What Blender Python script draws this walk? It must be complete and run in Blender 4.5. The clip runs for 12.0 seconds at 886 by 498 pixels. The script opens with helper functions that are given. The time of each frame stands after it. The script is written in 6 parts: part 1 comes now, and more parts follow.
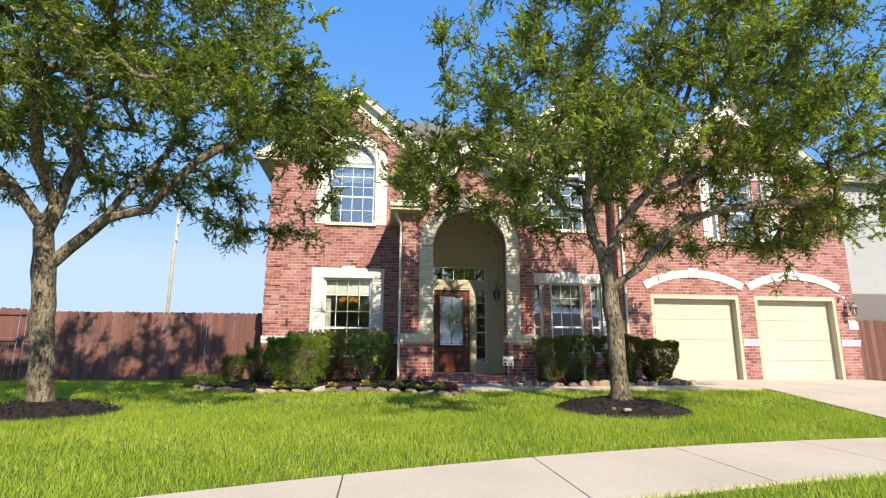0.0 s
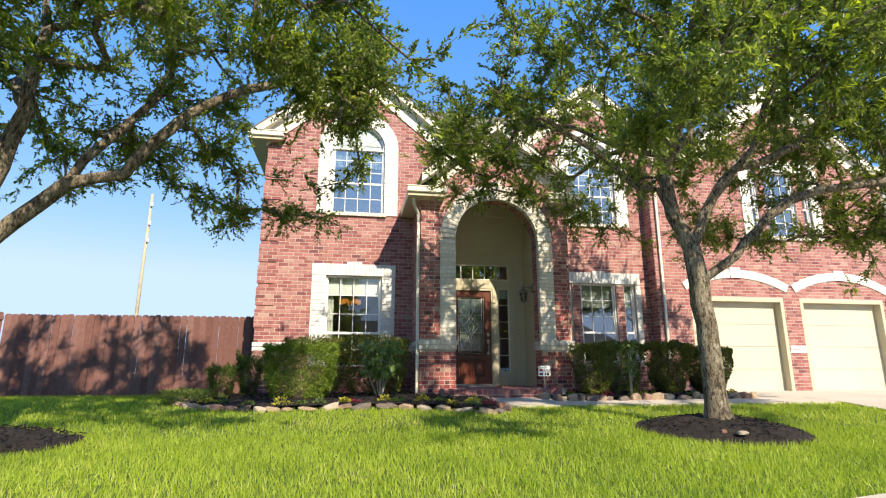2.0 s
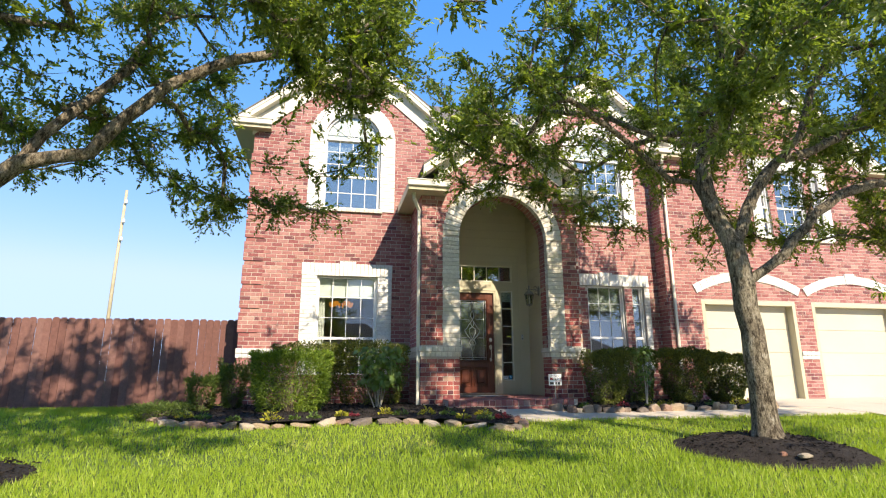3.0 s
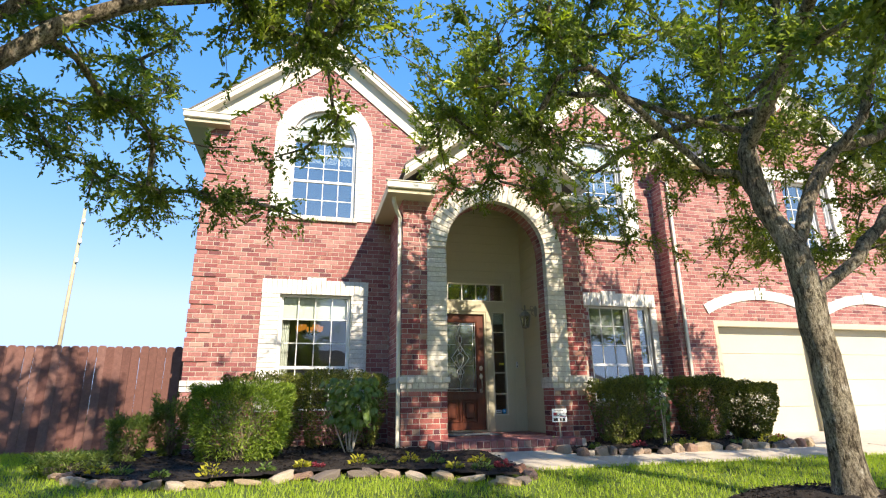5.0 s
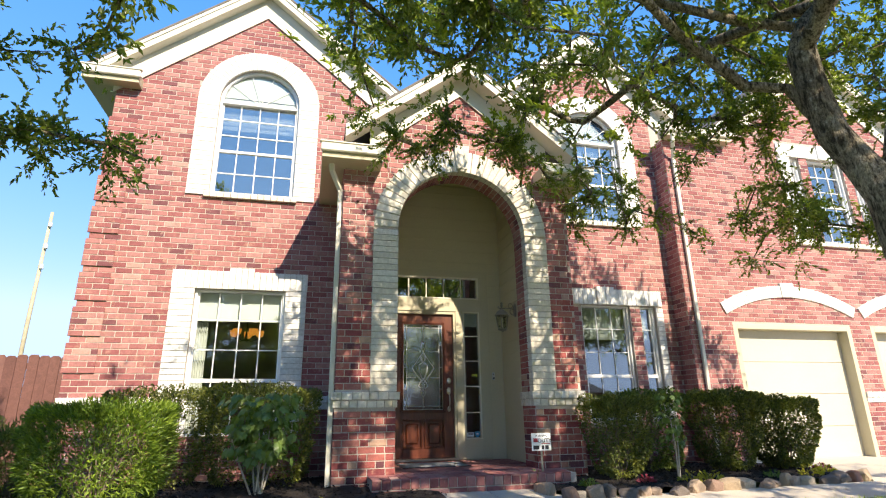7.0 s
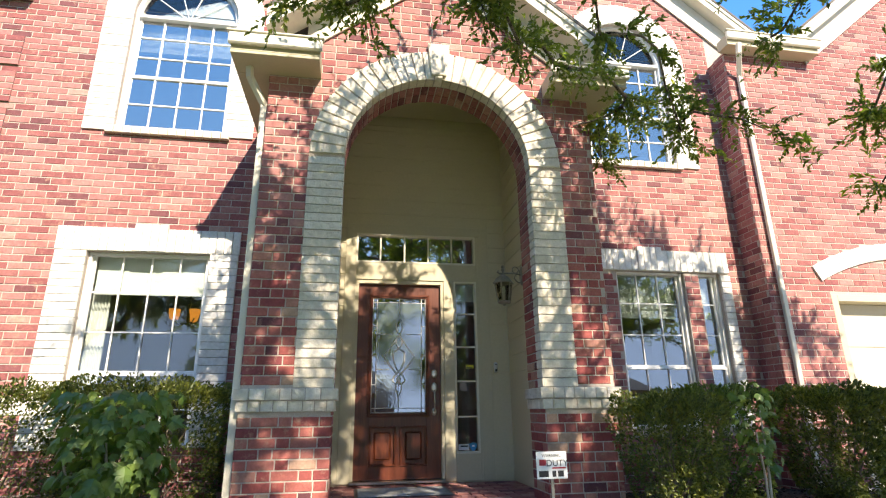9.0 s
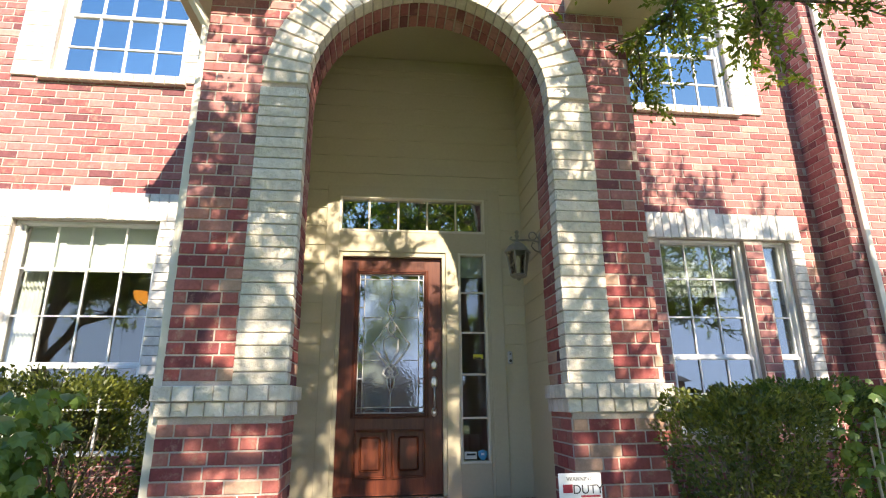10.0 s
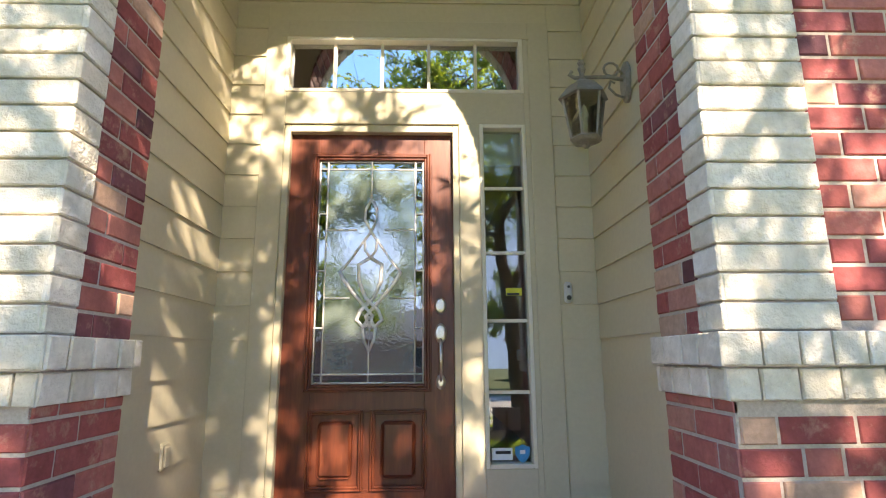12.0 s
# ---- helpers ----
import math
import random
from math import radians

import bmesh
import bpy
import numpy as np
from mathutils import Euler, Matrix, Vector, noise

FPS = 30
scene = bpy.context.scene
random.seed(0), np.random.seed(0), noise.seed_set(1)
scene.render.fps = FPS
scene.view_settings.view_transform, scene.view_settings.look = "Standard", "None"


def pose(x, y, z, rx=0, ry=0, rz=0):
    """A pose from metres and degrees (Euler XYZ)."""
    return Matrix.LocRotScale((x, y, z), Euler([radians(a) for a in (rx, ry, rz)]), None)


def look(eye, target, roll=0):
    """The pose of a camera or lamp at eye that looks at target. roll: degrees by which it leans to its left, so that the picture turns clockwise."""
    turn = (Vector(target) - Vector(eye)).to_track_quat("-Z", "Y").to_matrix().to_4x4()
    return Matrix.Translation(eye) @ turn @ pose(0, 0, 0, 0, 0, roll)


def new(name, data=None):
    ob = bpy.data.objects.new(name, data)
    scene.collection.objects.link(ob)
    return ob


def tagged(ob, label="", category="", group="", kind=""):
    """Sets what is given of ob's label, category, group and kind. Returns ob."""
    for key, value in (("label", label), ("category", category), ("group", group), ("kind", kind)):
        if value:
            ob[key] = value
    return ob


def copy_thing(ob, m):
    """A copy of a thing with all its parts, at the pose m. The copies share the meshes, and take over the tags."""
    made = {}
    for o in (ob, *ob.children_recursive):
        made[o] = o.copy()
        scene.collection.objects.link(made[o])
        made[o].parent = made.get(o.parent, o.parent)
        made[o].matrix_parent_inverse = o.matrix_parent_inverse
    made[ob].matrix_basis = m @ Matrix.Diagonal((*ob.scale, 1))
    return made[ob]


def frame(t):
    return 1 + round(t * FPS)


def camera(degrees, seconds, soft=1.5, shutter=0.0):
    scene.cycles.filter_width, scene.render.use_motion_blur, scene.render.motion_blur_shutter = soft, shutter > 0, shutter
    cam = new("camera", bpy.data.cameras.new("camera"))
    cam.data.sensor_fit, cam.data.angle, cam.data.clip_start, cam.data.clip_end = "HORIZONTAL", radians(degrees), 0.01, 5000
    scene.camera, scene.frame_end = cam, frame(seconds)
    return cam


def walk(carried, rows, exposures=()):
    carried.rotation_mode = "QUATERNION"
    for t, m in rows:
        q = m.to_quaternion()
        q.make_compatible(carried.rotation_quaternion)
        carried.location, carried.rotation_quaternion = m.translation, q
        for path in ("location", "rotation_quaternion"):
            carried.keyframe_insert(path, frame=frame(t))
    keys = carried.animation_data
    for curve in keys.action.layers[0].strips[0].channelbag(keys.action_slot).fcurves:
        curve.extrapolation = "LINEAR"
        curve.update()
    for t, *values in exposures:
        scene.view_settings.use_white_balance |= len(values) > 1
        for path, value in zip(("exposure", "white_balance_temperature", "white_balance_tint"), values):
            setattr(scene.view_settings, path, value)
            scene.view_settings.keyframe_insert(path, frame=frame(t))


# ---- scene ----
cam = camera(79.4, 12.0, soft=1.15)
METRES, EYE, TILT, LEAN, TURN = 11.9, 0.935, 0.0, 0.0, -6.9
ROWS = [
    (0.0, 0.0, 0.0, 0.0, -0.03, 11.8, -0.16),
    (0.5, -0.0191, 0.0343, -0.0012, -0.59, 11.98, -0.12),
    (1.0, -0.0408, 0.068, -0.0029, -0.93, 12.27, -0.14),
    (1.5, -0.0656, 0.1059, -0.003, -1.76, 12.55, -0.15),
    (2.0, -0.0842, 0.1438, 0.0008, -2.75, 12.79, 0.03),
    (2.5, -0.1011, 0.1779, 0.0053, -3.7, 12.93, 0.08),
    (3.0, -0.1159, 0.2133, 0.0108, -4.88, 13.01, 0.11),
    (5.0, -0.1145, 0.3317, 0.0201, -7.17, 15.79, 0.64),
    (5.5, -0.1027, 0.3629, 0.0224, -7.35, 16.24, 0.66),
    (6.0, -0.0822, 0.4006, 0.0242, -7.4, 16.55, 0.85),
    (6.5, -0.0621, 0.44, 0.0272, -7.28, 16.92, 0.84),
    (7.0, -0.0408, 0.4811, 0.0278, -6.99, 17.1, 0.82),
    (9.0, 0.0376, 0.6605, 0.0332, -2.54, 16.91, 0.65),
    (9.5, 0.0499, 0.7063, 0.0367, -0.94, 16.39, 0.65),
    (10.0, 0.0615, 0.7564, 0.04, 0.34, 15.99, 0.52),
    (10.5, 0.0725, 0.8015, 0.0438, 0.79, 15.78, 0.54),
    (11.0, 0.0767, 0.8473, 0.0439, 1.66, 15.45, 0.45),
    (11.5, 0.0785, 0.8872, 0.0439, 2.84, 13.67, 0.41),
    (12.0, 0.076, 0.9283, 0.0435, 5.22, 11.52, 0.35),
]
walk(cam, [(t, pose(0, 0, EYE, TILT, LEAN, TURN) @ pose(METRES * x, METRES * y, METRES * z, 90 + pitch, roll, yaw)) for t, x, y, z, yaw, pitch, roll in ROWS],
     [(0.0, 1.25, 7700, 11.5), (2.5, 1.41, 7700, 11.5), (5.5, 1.57, 7650, 11.5), (9.5, 1.93, 7600, 13), (10.5, 2.38, 7700, 14.5), (12.0, 2.90, 8000, 17)])

# ---- light ----
SUN_DIR = Vector((0.30, -0.93, 0.70)).normalized()
sky_world = bpy.data.worlds.new("sky")
scene.world = sky_world
sky_world.use_nodes = True
wn = sky_world.node_tree
sky_tex = wn.nodes.new("ShaderNodeTexSky")
sky_tex.sky_type, sky_tex.sun_disc = "NISHITA", False
sky_tex.sun_elevation = math.asin(SUN_DIR.z)
sky_tex.sun_rotation = math.atan2(SUN_DIR.x, SUN_DIR.y)
sky_tex.air_density, sky_tex.dust_density, sky_tex.ozone_density = 1.0, 0.0, 5.0
sky_tex.altitude = 600
split, joined = wn.nodes.new("ShaderNodeSeparateColor"), wn.nodes.new("ShaderNodeCombineColor")
wn.links.new(sky_tex.outputs[0], split.inputs[0])
# a deep clear blue above, paling evenly to the horizon
for k, (at, power, gain, most) in enumerate(((2.3, 1.25, 1.22, 1.55), (4.2, 0.58, 2.08, 2.3), (7.2, 0.2, 3.65, 3.95))):
    scaled, raised, gained, held = (wn.nodes.new("ShaderNodeMath") for _ in range(4))
    scaled.operation, raised.operation, gained.operation, held.operation = "DIVIDE", "POWER", "MULTIPLY", "SMOOTH_MIN"
    scaled.inputs[1].default_value, raised.inputs[1].default_value, gained.inputs[1].default_value = at, power, gain
    held.inputs[1].default_value, held.inputs[2].default_value = most, 0.3
    wn.links.new(split.outputs[k], scaled.inputs[0])
    wn.links.new(scaled.outputs[0], raised.inputs[0])
    wn.links.new(raised.outputs[0], gained.inputs[0])
    wn.links.new(gained.outputs[0], held.inputs[0])
    wn.links.new(held.outputs[0], joined.inputs[k])
wn.links.new(joined.outputs[0], wn.nodes["Background"].inputs[0])
wn.nodes["Background"].inputs[1].default_value = 0.15
sun_lamp = new("sun", bpy.data.lights.new("sun", "SUN"))
sun_lamp.data.energy, sun_lamp.data.angle, sun_lamp.data.color = 3.0, radians(0.55), (1.0, 0.94, 0.84)
sun_lamp.matrix_world = look(SUN_DIR * 60, (0, 0, 0))

# ---- materials ----


def material(name):
    m = bpy.data.materials.new(name)
    m.use_nodes = True
    return m, m.node_tree.nodes, m.node_tree.links, m.node_tree.nodes["Principled BSDF"]


def ramp(nodes, links, fac, stops, constant=False):
    r = nodes.new("ShaderNodeValToRGB")
    r.color_ramp.interpolation = "CONSTANT" if constant else "LINEAR"
    els = r.color_ramp.elements
    while len(els) < len(stops):
        els.new(0.5)
    for e, (p, c) in zip(els, stops):
        e.position, e.color = p, (*c, 1)
    links.new(fac, r.inputs[0])
    return r.outputs[0]


def noise_tex(nodes, links, scale, detail=3, rough=0.55, coord="Object", stretch=None, own=False):
    tc = nodes.new("ShaderNodeTexCoord")
    out = tc.outputs[coord]
    if own:
        info, shift, add = nodes.new("ShaderNodeObjectInfo"), nodes.new("ShaderNodeVectorMath"), nodes.new("ShaderNodeVectorMath")
        shift.operation, add.operation = "SCALE", "ADD"
        shift.inputs[0].default_value = (37, 19, 53)
        links.new(info.outputs["Random"], shift.inputs["Scale"])
        links.new(out, add.inputs[0])
        links.new(shift.outputs[0], add.inputs[1])
        out = add.outputs[0]
    if stretch:
        mp = nodes.new("ShaderNodeMapping")
        mp.inputs["Scale"].default_value = stretch
        links.new(out, mp.inputs[0])
        out = mp.outputs[0]
    n = nodes.new("ShaderNodeTexNoise")
    n.inputs["Scale"].default_value, n.inputs["Detail"].default_value, n.inputs["Roughness"].default_value = scale, detail, rough
    links.new(out, n.inputs["Vector"])
    return n.outputs["Fac"]


def mix(nodes, links, a, b, fac, mode="MIX"):
    m = nodes.new("ShaderNodeMix")
    m.data_type, m.blend_type = "RGBA", mode
    for sock, v in ((m.inputs[0], fac), (m.inputs[6], a), (m.inputs[7], b)):
        if isinstance(v, (int, float)):
            sock.default_value = v
        elif isinstance(v, tuple):
            sock.default_value = (*v, 1)
        else:
            links.new(v, sock)
    return m.outputs[2]


def bump(nodes, links, bsdf, height, strength, distance=0.01):
    b = nodes.new("ShaderNodeBump")
    b.inputs["Strength"].default_value, b.inputs["Distance"].default_value = strength, distance
    links.new(height, b.inputs["Height"])
    links.new(b.outputs[0], bsdf.inputs["Normal"])


def rough_mat(name, low, high, big=2.0, fine=60.0, rough=0.8, relief=0.3, dist=0.004, stretch=None, coord="Object", metal=0.0, spec=0.4, grain=0.8):
    """Two colours mixed at a coarse and a fine scale, with relief."""
    m, n, l, b = material(name)
    f1 = noise_tex(n, l, big, 4, 0.6, coord, stretch)
    f2 = noise_tex(n, l, fine, 3, 0.6, coord, stretch)
    c1 = ramp(n, l, f1, [(0.3, low), (0.7, high)])
    c2 = ramp(n, l, f2, [(0.3, (0.72, 0.72, 0.72)), (0.7, (1.0, 1.0, 1.0))])
    l.new(mix(n, l, c1, c2, grain, "MULTIPLY"), b.inputs["Base Color"])
    b.inputs["Roughness"].default_value, b.inputs["Metallic"].default_value = rough, metal
    b.inputs["Specular IOR Level"].default_value = spec
    if relief:
        bump(n, l, b, f2, relief, dist)
    return m


def piece_mat(name, stops, pieces, fine=45.0, rough=0.85, relief=0.5, dist=0.004, mottled=0.6, blotch=None):
    """A colour for each piece, mottled and rough. pieces: separate objects, or islands of one mesh."""
    m, n, l, b = material(name)
    if pieces:
        fac = n.new("ShaderNodeObjectInfo").outputs["Random"]
    else:
        fac = n.new("ShaderNodeNewGeometry").outputs["Random Per Island"]
    c = ramp(n, l, fac, stops, True)
    f1 = noise_tex(n, l, 14.0, 3, 0.65, own=pieces)
    f2 = noise_tex(n, l, fine, 4, 0.65, own=pieces)
    s1 = ramp(n, l, f1, [(0.3, (0.66, 0.62, 0.6)), (0.72, (1.15, 1.1, 1.05))])
    s2 = ramp(n, l, f2, [(0.28, (0.7, 0.68, 0.66)), (0.7, (1.05, 1.05, 1.05))])
    if blotch:
        worn = noise_tex(n, l, 9.0, 5, 0.75, own=pieces)
        c = mix(n, l, c, blotch, ramp(n, l, worn, [(0.55, (0, 0, 0)), (0.72, (0.75, 0.75, 0.75))]))
    c = mix(n, l, mix(n, l, c, s1, mottled, "MULTIPLY"), s2, 0.7, "MULTIPLY")
    l.new(c, b.inputs["Base Color"])
    b.inputs["Roughness"].default_value = rough
    b.inputs["Specular IOR Level"].default_value = 0.3
    bump(n, l, b, f2, relief, dist)
    return m


def bark_mat():
    """Rough grey-brown bark: long broken furrows, small plates and pale lichen."""
    m, n, l, b = material("furrowed_bark")
    long = noise_tex(n, l, 34.0, 5, 0.7, "Object", (1, 1, 0.3))
    fine = noise_tex(n, l, 85.0, 4, 0.7, "Object", (1, 1, 0.5))
    patch = noise_tex(n, l, 3.2, 4, 0.65)
    lichen = noise_tex(n, l, 11.0, 5, 0.7)
    c = ramp(n, l, patch, [(0.3, (0.15, 0.122, 0.09)), (0.55, (0.25, 0.215, 0.16)), (0.75, (0.34, 0.31, 0.24))])
    c = mix(n, l, c, (0.42, 0.40, 0.35), ramp(n, l, lichen, [(0.56, (0, 0, 0)), (0.70, (0.7, 0.7, 0.7))]))
    c = mix(n, l, c, ramp(n, l, long, [(0.40, (0.16, 0.14, 0.12)), (0.54, (1.1, 1.1, 1.1))]), 0.9, "MULTIPLY")
    c = mix(n, l, c, ramp(n, l, fine, [(0.36, (0.42, 0.40, 0.37)), (0.62, (1.25, 1.25, 1.25))]), 0.9, "MULTIPLY")
    l.new(c, b.inputs["Base Color"])
    b.inputs["Roughness"].default_value = 0.95
    b.inputs["Specular IOR Level"].default_value = 0.2
    bump(n, l, b, mix(n, l, long, fine, 0.35), 1.0, 0.03)
    return m


BRICK_STOPS = [(0.0, (0.347, 0.096, 0.089)), (0.2, (0.415, 0.139, 0.122)), (0.38, (0.298, 0.076, 0.077)), (0.52, (0.426, 0.164, 0.143)),
               (0.66, (0.251, 0.068, 0.075)), (0.76, (0.447, 0.217, 0.175)), (0.85, (0.126, 0.048, 0.060)), (0.91, (0.490, 0.324, 0.244)), (0.96, (0.213, 0.075, 0.086))]
STONE_STOPS = [(0.0, (0.69, 0.65, 0.55)), (0.25, (0.74, 0.70, 0.61)), (0.5, (0.66, 0.62, 0.53)), (0.75, (0.76, 0.73, 0.65))]
FACADE_STOPS = [(0.0, (0.357, 0.145, 0.140)), (0.2, (0.405, 0.177, 0.169)), (0.4, (0.328, 0.120, 0.120)), (0.55, (0.425, 0.201, 0.191)),
                (0.7, (0.300, 0.104, 0.108)), (0.8, (0.446, 0.230, 0.214)), (0.90, (0.202, 0.078, 0.088)), (0.95, (0.471, 0.295, 0.258)), (0.975, (0.265, 0.101, 0.110))]
M_BRICK = piece_mat("brick_clay", FACADE_STOPS, False, blotch=(0.50, 0.32, 0.24))
M_BRICK_PIECE = piece_mat("brick_clay_single", BRICK_STOPS, True, blotch=(0.52, 0.34, 0.25))
M_WHITE_BRICK = piece_mat("painted_white_brick", [(0.0, (0.76, 0.75, 0.71)), (0.3, (0.79, 0.78, 0.74)), (0.6, (0.77, 0.76, 0.72)), (0.8, (0.80, 0.79, 0.76))], False, 30, 0.7, 0.4, 0.004, 0.12)
M_STONE = piece_mat("white_brick", STONE_STOPS, False, 30, 0.8, 0.7, 0.006, 0.25)
M_STONE_PIECE = piece_mat("white_brick_single", STONE_STOPS, True, 22, 0.8, 1.0, 0.016, 0.25)
M_MORTAR = rough_mat("mortar", (0.44, 0.38, 0.33), (0.55, 0.48, 0.42), 3, 120, 0.95, 0.5)
M_PAINT = rough_mat("cream_trim_paint", (0.68, 0.64, 0.53), (0.73, 0.69, 0.58), 1.5, 25, 0.6, 0.08, grain=0.22)
M_WHITE = rough_mat("white_vinyl", (0.78, 0.78, 0.77), (0.82, 0.82, 0.81), 2, 30, 0.35, 0.03, grain=0.22)
M_TAN = rough_mat("tan_siding_paint", (0.53, 0.475, 0.335), (0.57, 0.515, 0.37), 1.2, 40, 0.65, 0.12, 0.003, grain=0.22)
M_TRIM_TAN = rough_mat("tan_trim_paint", (0.50, 0.45, 0.32), (0.54, 0.49, 0.355), 1.2, 40, 0.6, 0.1, 0.003, grain=0.22)
M_GARAGE = rough_mat("garage_door_paint", (0.52, 0.485, 0.385), (0.56, 0.525, 0.42), 1.0, 30, 0.55, 0.06, grain=0.22)
M_SHINGLE = piece_mat("roof_shingle", [(0.0, (0.13, 0.12, 0.11)), (0.3, (0.18, 0.165, 0.15)), (0.6, (0.10, 0.095, 0.09)), (0.8, (0.22, 0.2, 0.18))], False, 90, 0.95, 0.6)
M_CONCRETE = rough_mat("concrete", (0.53, 0.465, 0.38), (0.63, 0.56, 0.465), 0.9, 90, 0.9, 0.35, 0.003)
M_ASPHALT = rough_mat("asphalt", (0.20, 0.19, 0.18), (0.26, 0.25, 0.23), 0.7, 120, 0.95, 0.5)
M_SOIL = rough_mat("lawn_soil", (0.06, 0.10, 0.016), (0.10, 0.15, 0.025), 2.0, 80, 0.95, 0.7, 0.01)
M_MULCH = rough_mat("dark_mulch", (0.012, 0.009, 0.008), (0.035, 0.026, 0.022), 6.0, 90, 0.95, 1.0, 0.02)
M_BARK = bark_mat()
M_FENCE = piece_mat("stained_fence", [(0.0, (0.185, 0.088, 0.074)), (0.3, (0.215, 0.108, 0.092)), (0.6, (0.165, 0.078, 0.067)), (0.8, (0.235, 0.125, 0.108))], True, 60, 0.8, 0.3)
M_INNER = rough_mat("room_paint", (0.42, 0.38, 0.31), (0.45, 0.41, 0.34), 2, 30, 0.8, 0.0, grain=0.22)
M_METAL = rough_mat("pewter_metal", (0.26, 0.245, 0.21), (0.37, 0.35, 0.31), 20, 90, 0.5, 0.2, 0.001, metal=0.35)
M_NICKEL = rough_mat("satin_nickel", (0.62, 0.58, 0.52), (0.7, 0.66, 0.6), 20, 90, 0.28, 0.05, 0.001, metal=1.0)
M_BLACK = rough_mat("black_metal", (0.02, 0.02, 0.02), (0.04, 0.04, 0.04), 20, 90, 0.5, 0.1, 0.001)
M_ROCK = piece_mat("border_rock", [(0.0, (0.30, 0.20, 0.155)), (0.2, (0.42, 0.32, 0.24)), (0.4, (0.20, 0.17, 0.15)), (0.58, (0.46, 0.36, 0.25)), (0.74, (0.36, 0.19, 0.14)), (0.88, (0.52, 0.45, 0.36))], True, 25, 0.85, 0.9, 0.014)


def door_wood():
    m, n, l, b = material("mahogany_door")
    f1 = noise_tex(n, l, 7, 5, 0.65, "Object", (5, 5, 0.5))
    f2 = noise_tex(n, l, 60, 3, 0.6, "Object", (4, 4, 0.3))
    c1 = ramp(n, l, f1, [(0.25, (0.075, 0.017, 0.009)), (0.55, (0.135, 0.034, 0.016)), (0.8, (0.21, 0.065, 0.028))])
    c2 = ramp(n, l, f2, [(0.3, (0.7, 0.7, 0.7)), (0.7, (1, 1, 1))])
    l.new(mix(n, l, c1, c2, 0.7, "MULTIPLY"), b.inputs["Base Color"])
    b.inputs["Roughness"].default_value = 0.33
    bump(n, l, b, f2, 0.12, 0.002)
    return m


def glass_mat(name, tint=(0.9, 0.95, 0.94), rough=0.0, wavy=0.0, share=0.16, scale=30):
    """A pane: mostly clear, with a mirror share that rises at grazing angles."""
    m, n, l, b = material(name)
    n.remove(b)
    clear, gloss, both, fres = (n.new(k) for k in ("ShaderNodeBsdfTransparent", "ShaderNodeBsdfGlossy", "ShaderNodeMixShader", "ShaderNodeFresnel"))
    clear.inputs[0].default_value = (*tint, 1)
    gloss.inputs["Roughness"].default_value = rough
    fres.inputs[0].default_value = 1.5
    mul = n.new("ShaderNodeMath")
    mul.operation, mul.use_clamp = "MULTIPLY_ADD", True
    mul.inputs[1].default_value, mul.inputs[2].default_value = 1.0, share
    l.new(fres.outputs[0], mul.inputs[0])
    l.new(mul.outputs[0], both.inputs[0])
    l.new(clear.outputs[0], both.inputs[1])
    l.new(gloss.outputs[0], both.inputs[2])
    l.new(both.outputs[0], n["Material Output"].inputs[0])
    if wavy:
        bm = n.new("ShaderNodeBump")
        bm.inputs["Strength"].default_value, bm.inputs["Distance"].default_value = wavy, 0.01
        l.new(noise_tex(n, l, scale, 2, 0.5), bm.inputs["Height"])
        l.new(bm.outputs[0], gloss.inputs["Normal"])
        l.new(bm.outputs[0], fres.inputs["Normal"])
    return m


def frosted_mat():
    m, n, l, b = material("textured_door_glass")
    b.inputs["Base Color"].default_value = (0.11, 0.14, 0.13, 1)
    b.inputs["Roughness"].default_value = 0.04
    b.inputs["Specular IOR Level"].default_value = 1.0
    b.inputs["IOR"].default_value = 2.3
    bump(n, l, b, noise_tex(n, l, 45, 2, 0.5), 0.10, 0.004)
    return m


def leaf_mat(name, stops, gloss=0.4, through_light=0.35):
    m, n, l, b = material(name)
    fac = n.new("ShaderNodeNewGeometry").outputs["Random Per Island"]
    big = noise_tex(n, l, 1.1, 2, 0.5)
    add = n.new("ShaderNodeMath")
    add.operation, add.use_clamp = "MULTIPLY_ADD", True
    add.inputs[1].default_value = 0.7
    sub = n.new("ShaderNodeMath")
    sub.operation = "MULTIPLY_ADD"
    sub.inputs[1].default_value, sub.inputs[2].default_value = 1.2, -0.45
    l.new(big, sub.inputs[0])
    l.new(fac, add.inputs[0])
    l.new(sub.outputs[0], add.inputs[2])
    c = ramp(n, l, add.outputs[0], stops)
    l.new(c, b.inputs["Base Color"])
    b.inputs["Roughness"].default_value = gloss
    tr, mx = n.new("ShaderNodeBsdfTranslucent"), n.new("ShaderNodeMixShader")
    warm = mix(n, l, c, (1.5, 1.6, 0.5), 0.8, "MULTIPLY")
    l.new(warm, tr.inputs[0])
    mx.inputs[0].default_value = through_light
    l.new(b.outputs[0], mx.inputs[1])
    l.new(tr.outputs[0], mx.inputs[2])
    l.new(mx.outputs[0], n["Material Output"].inputs[0])
    return m


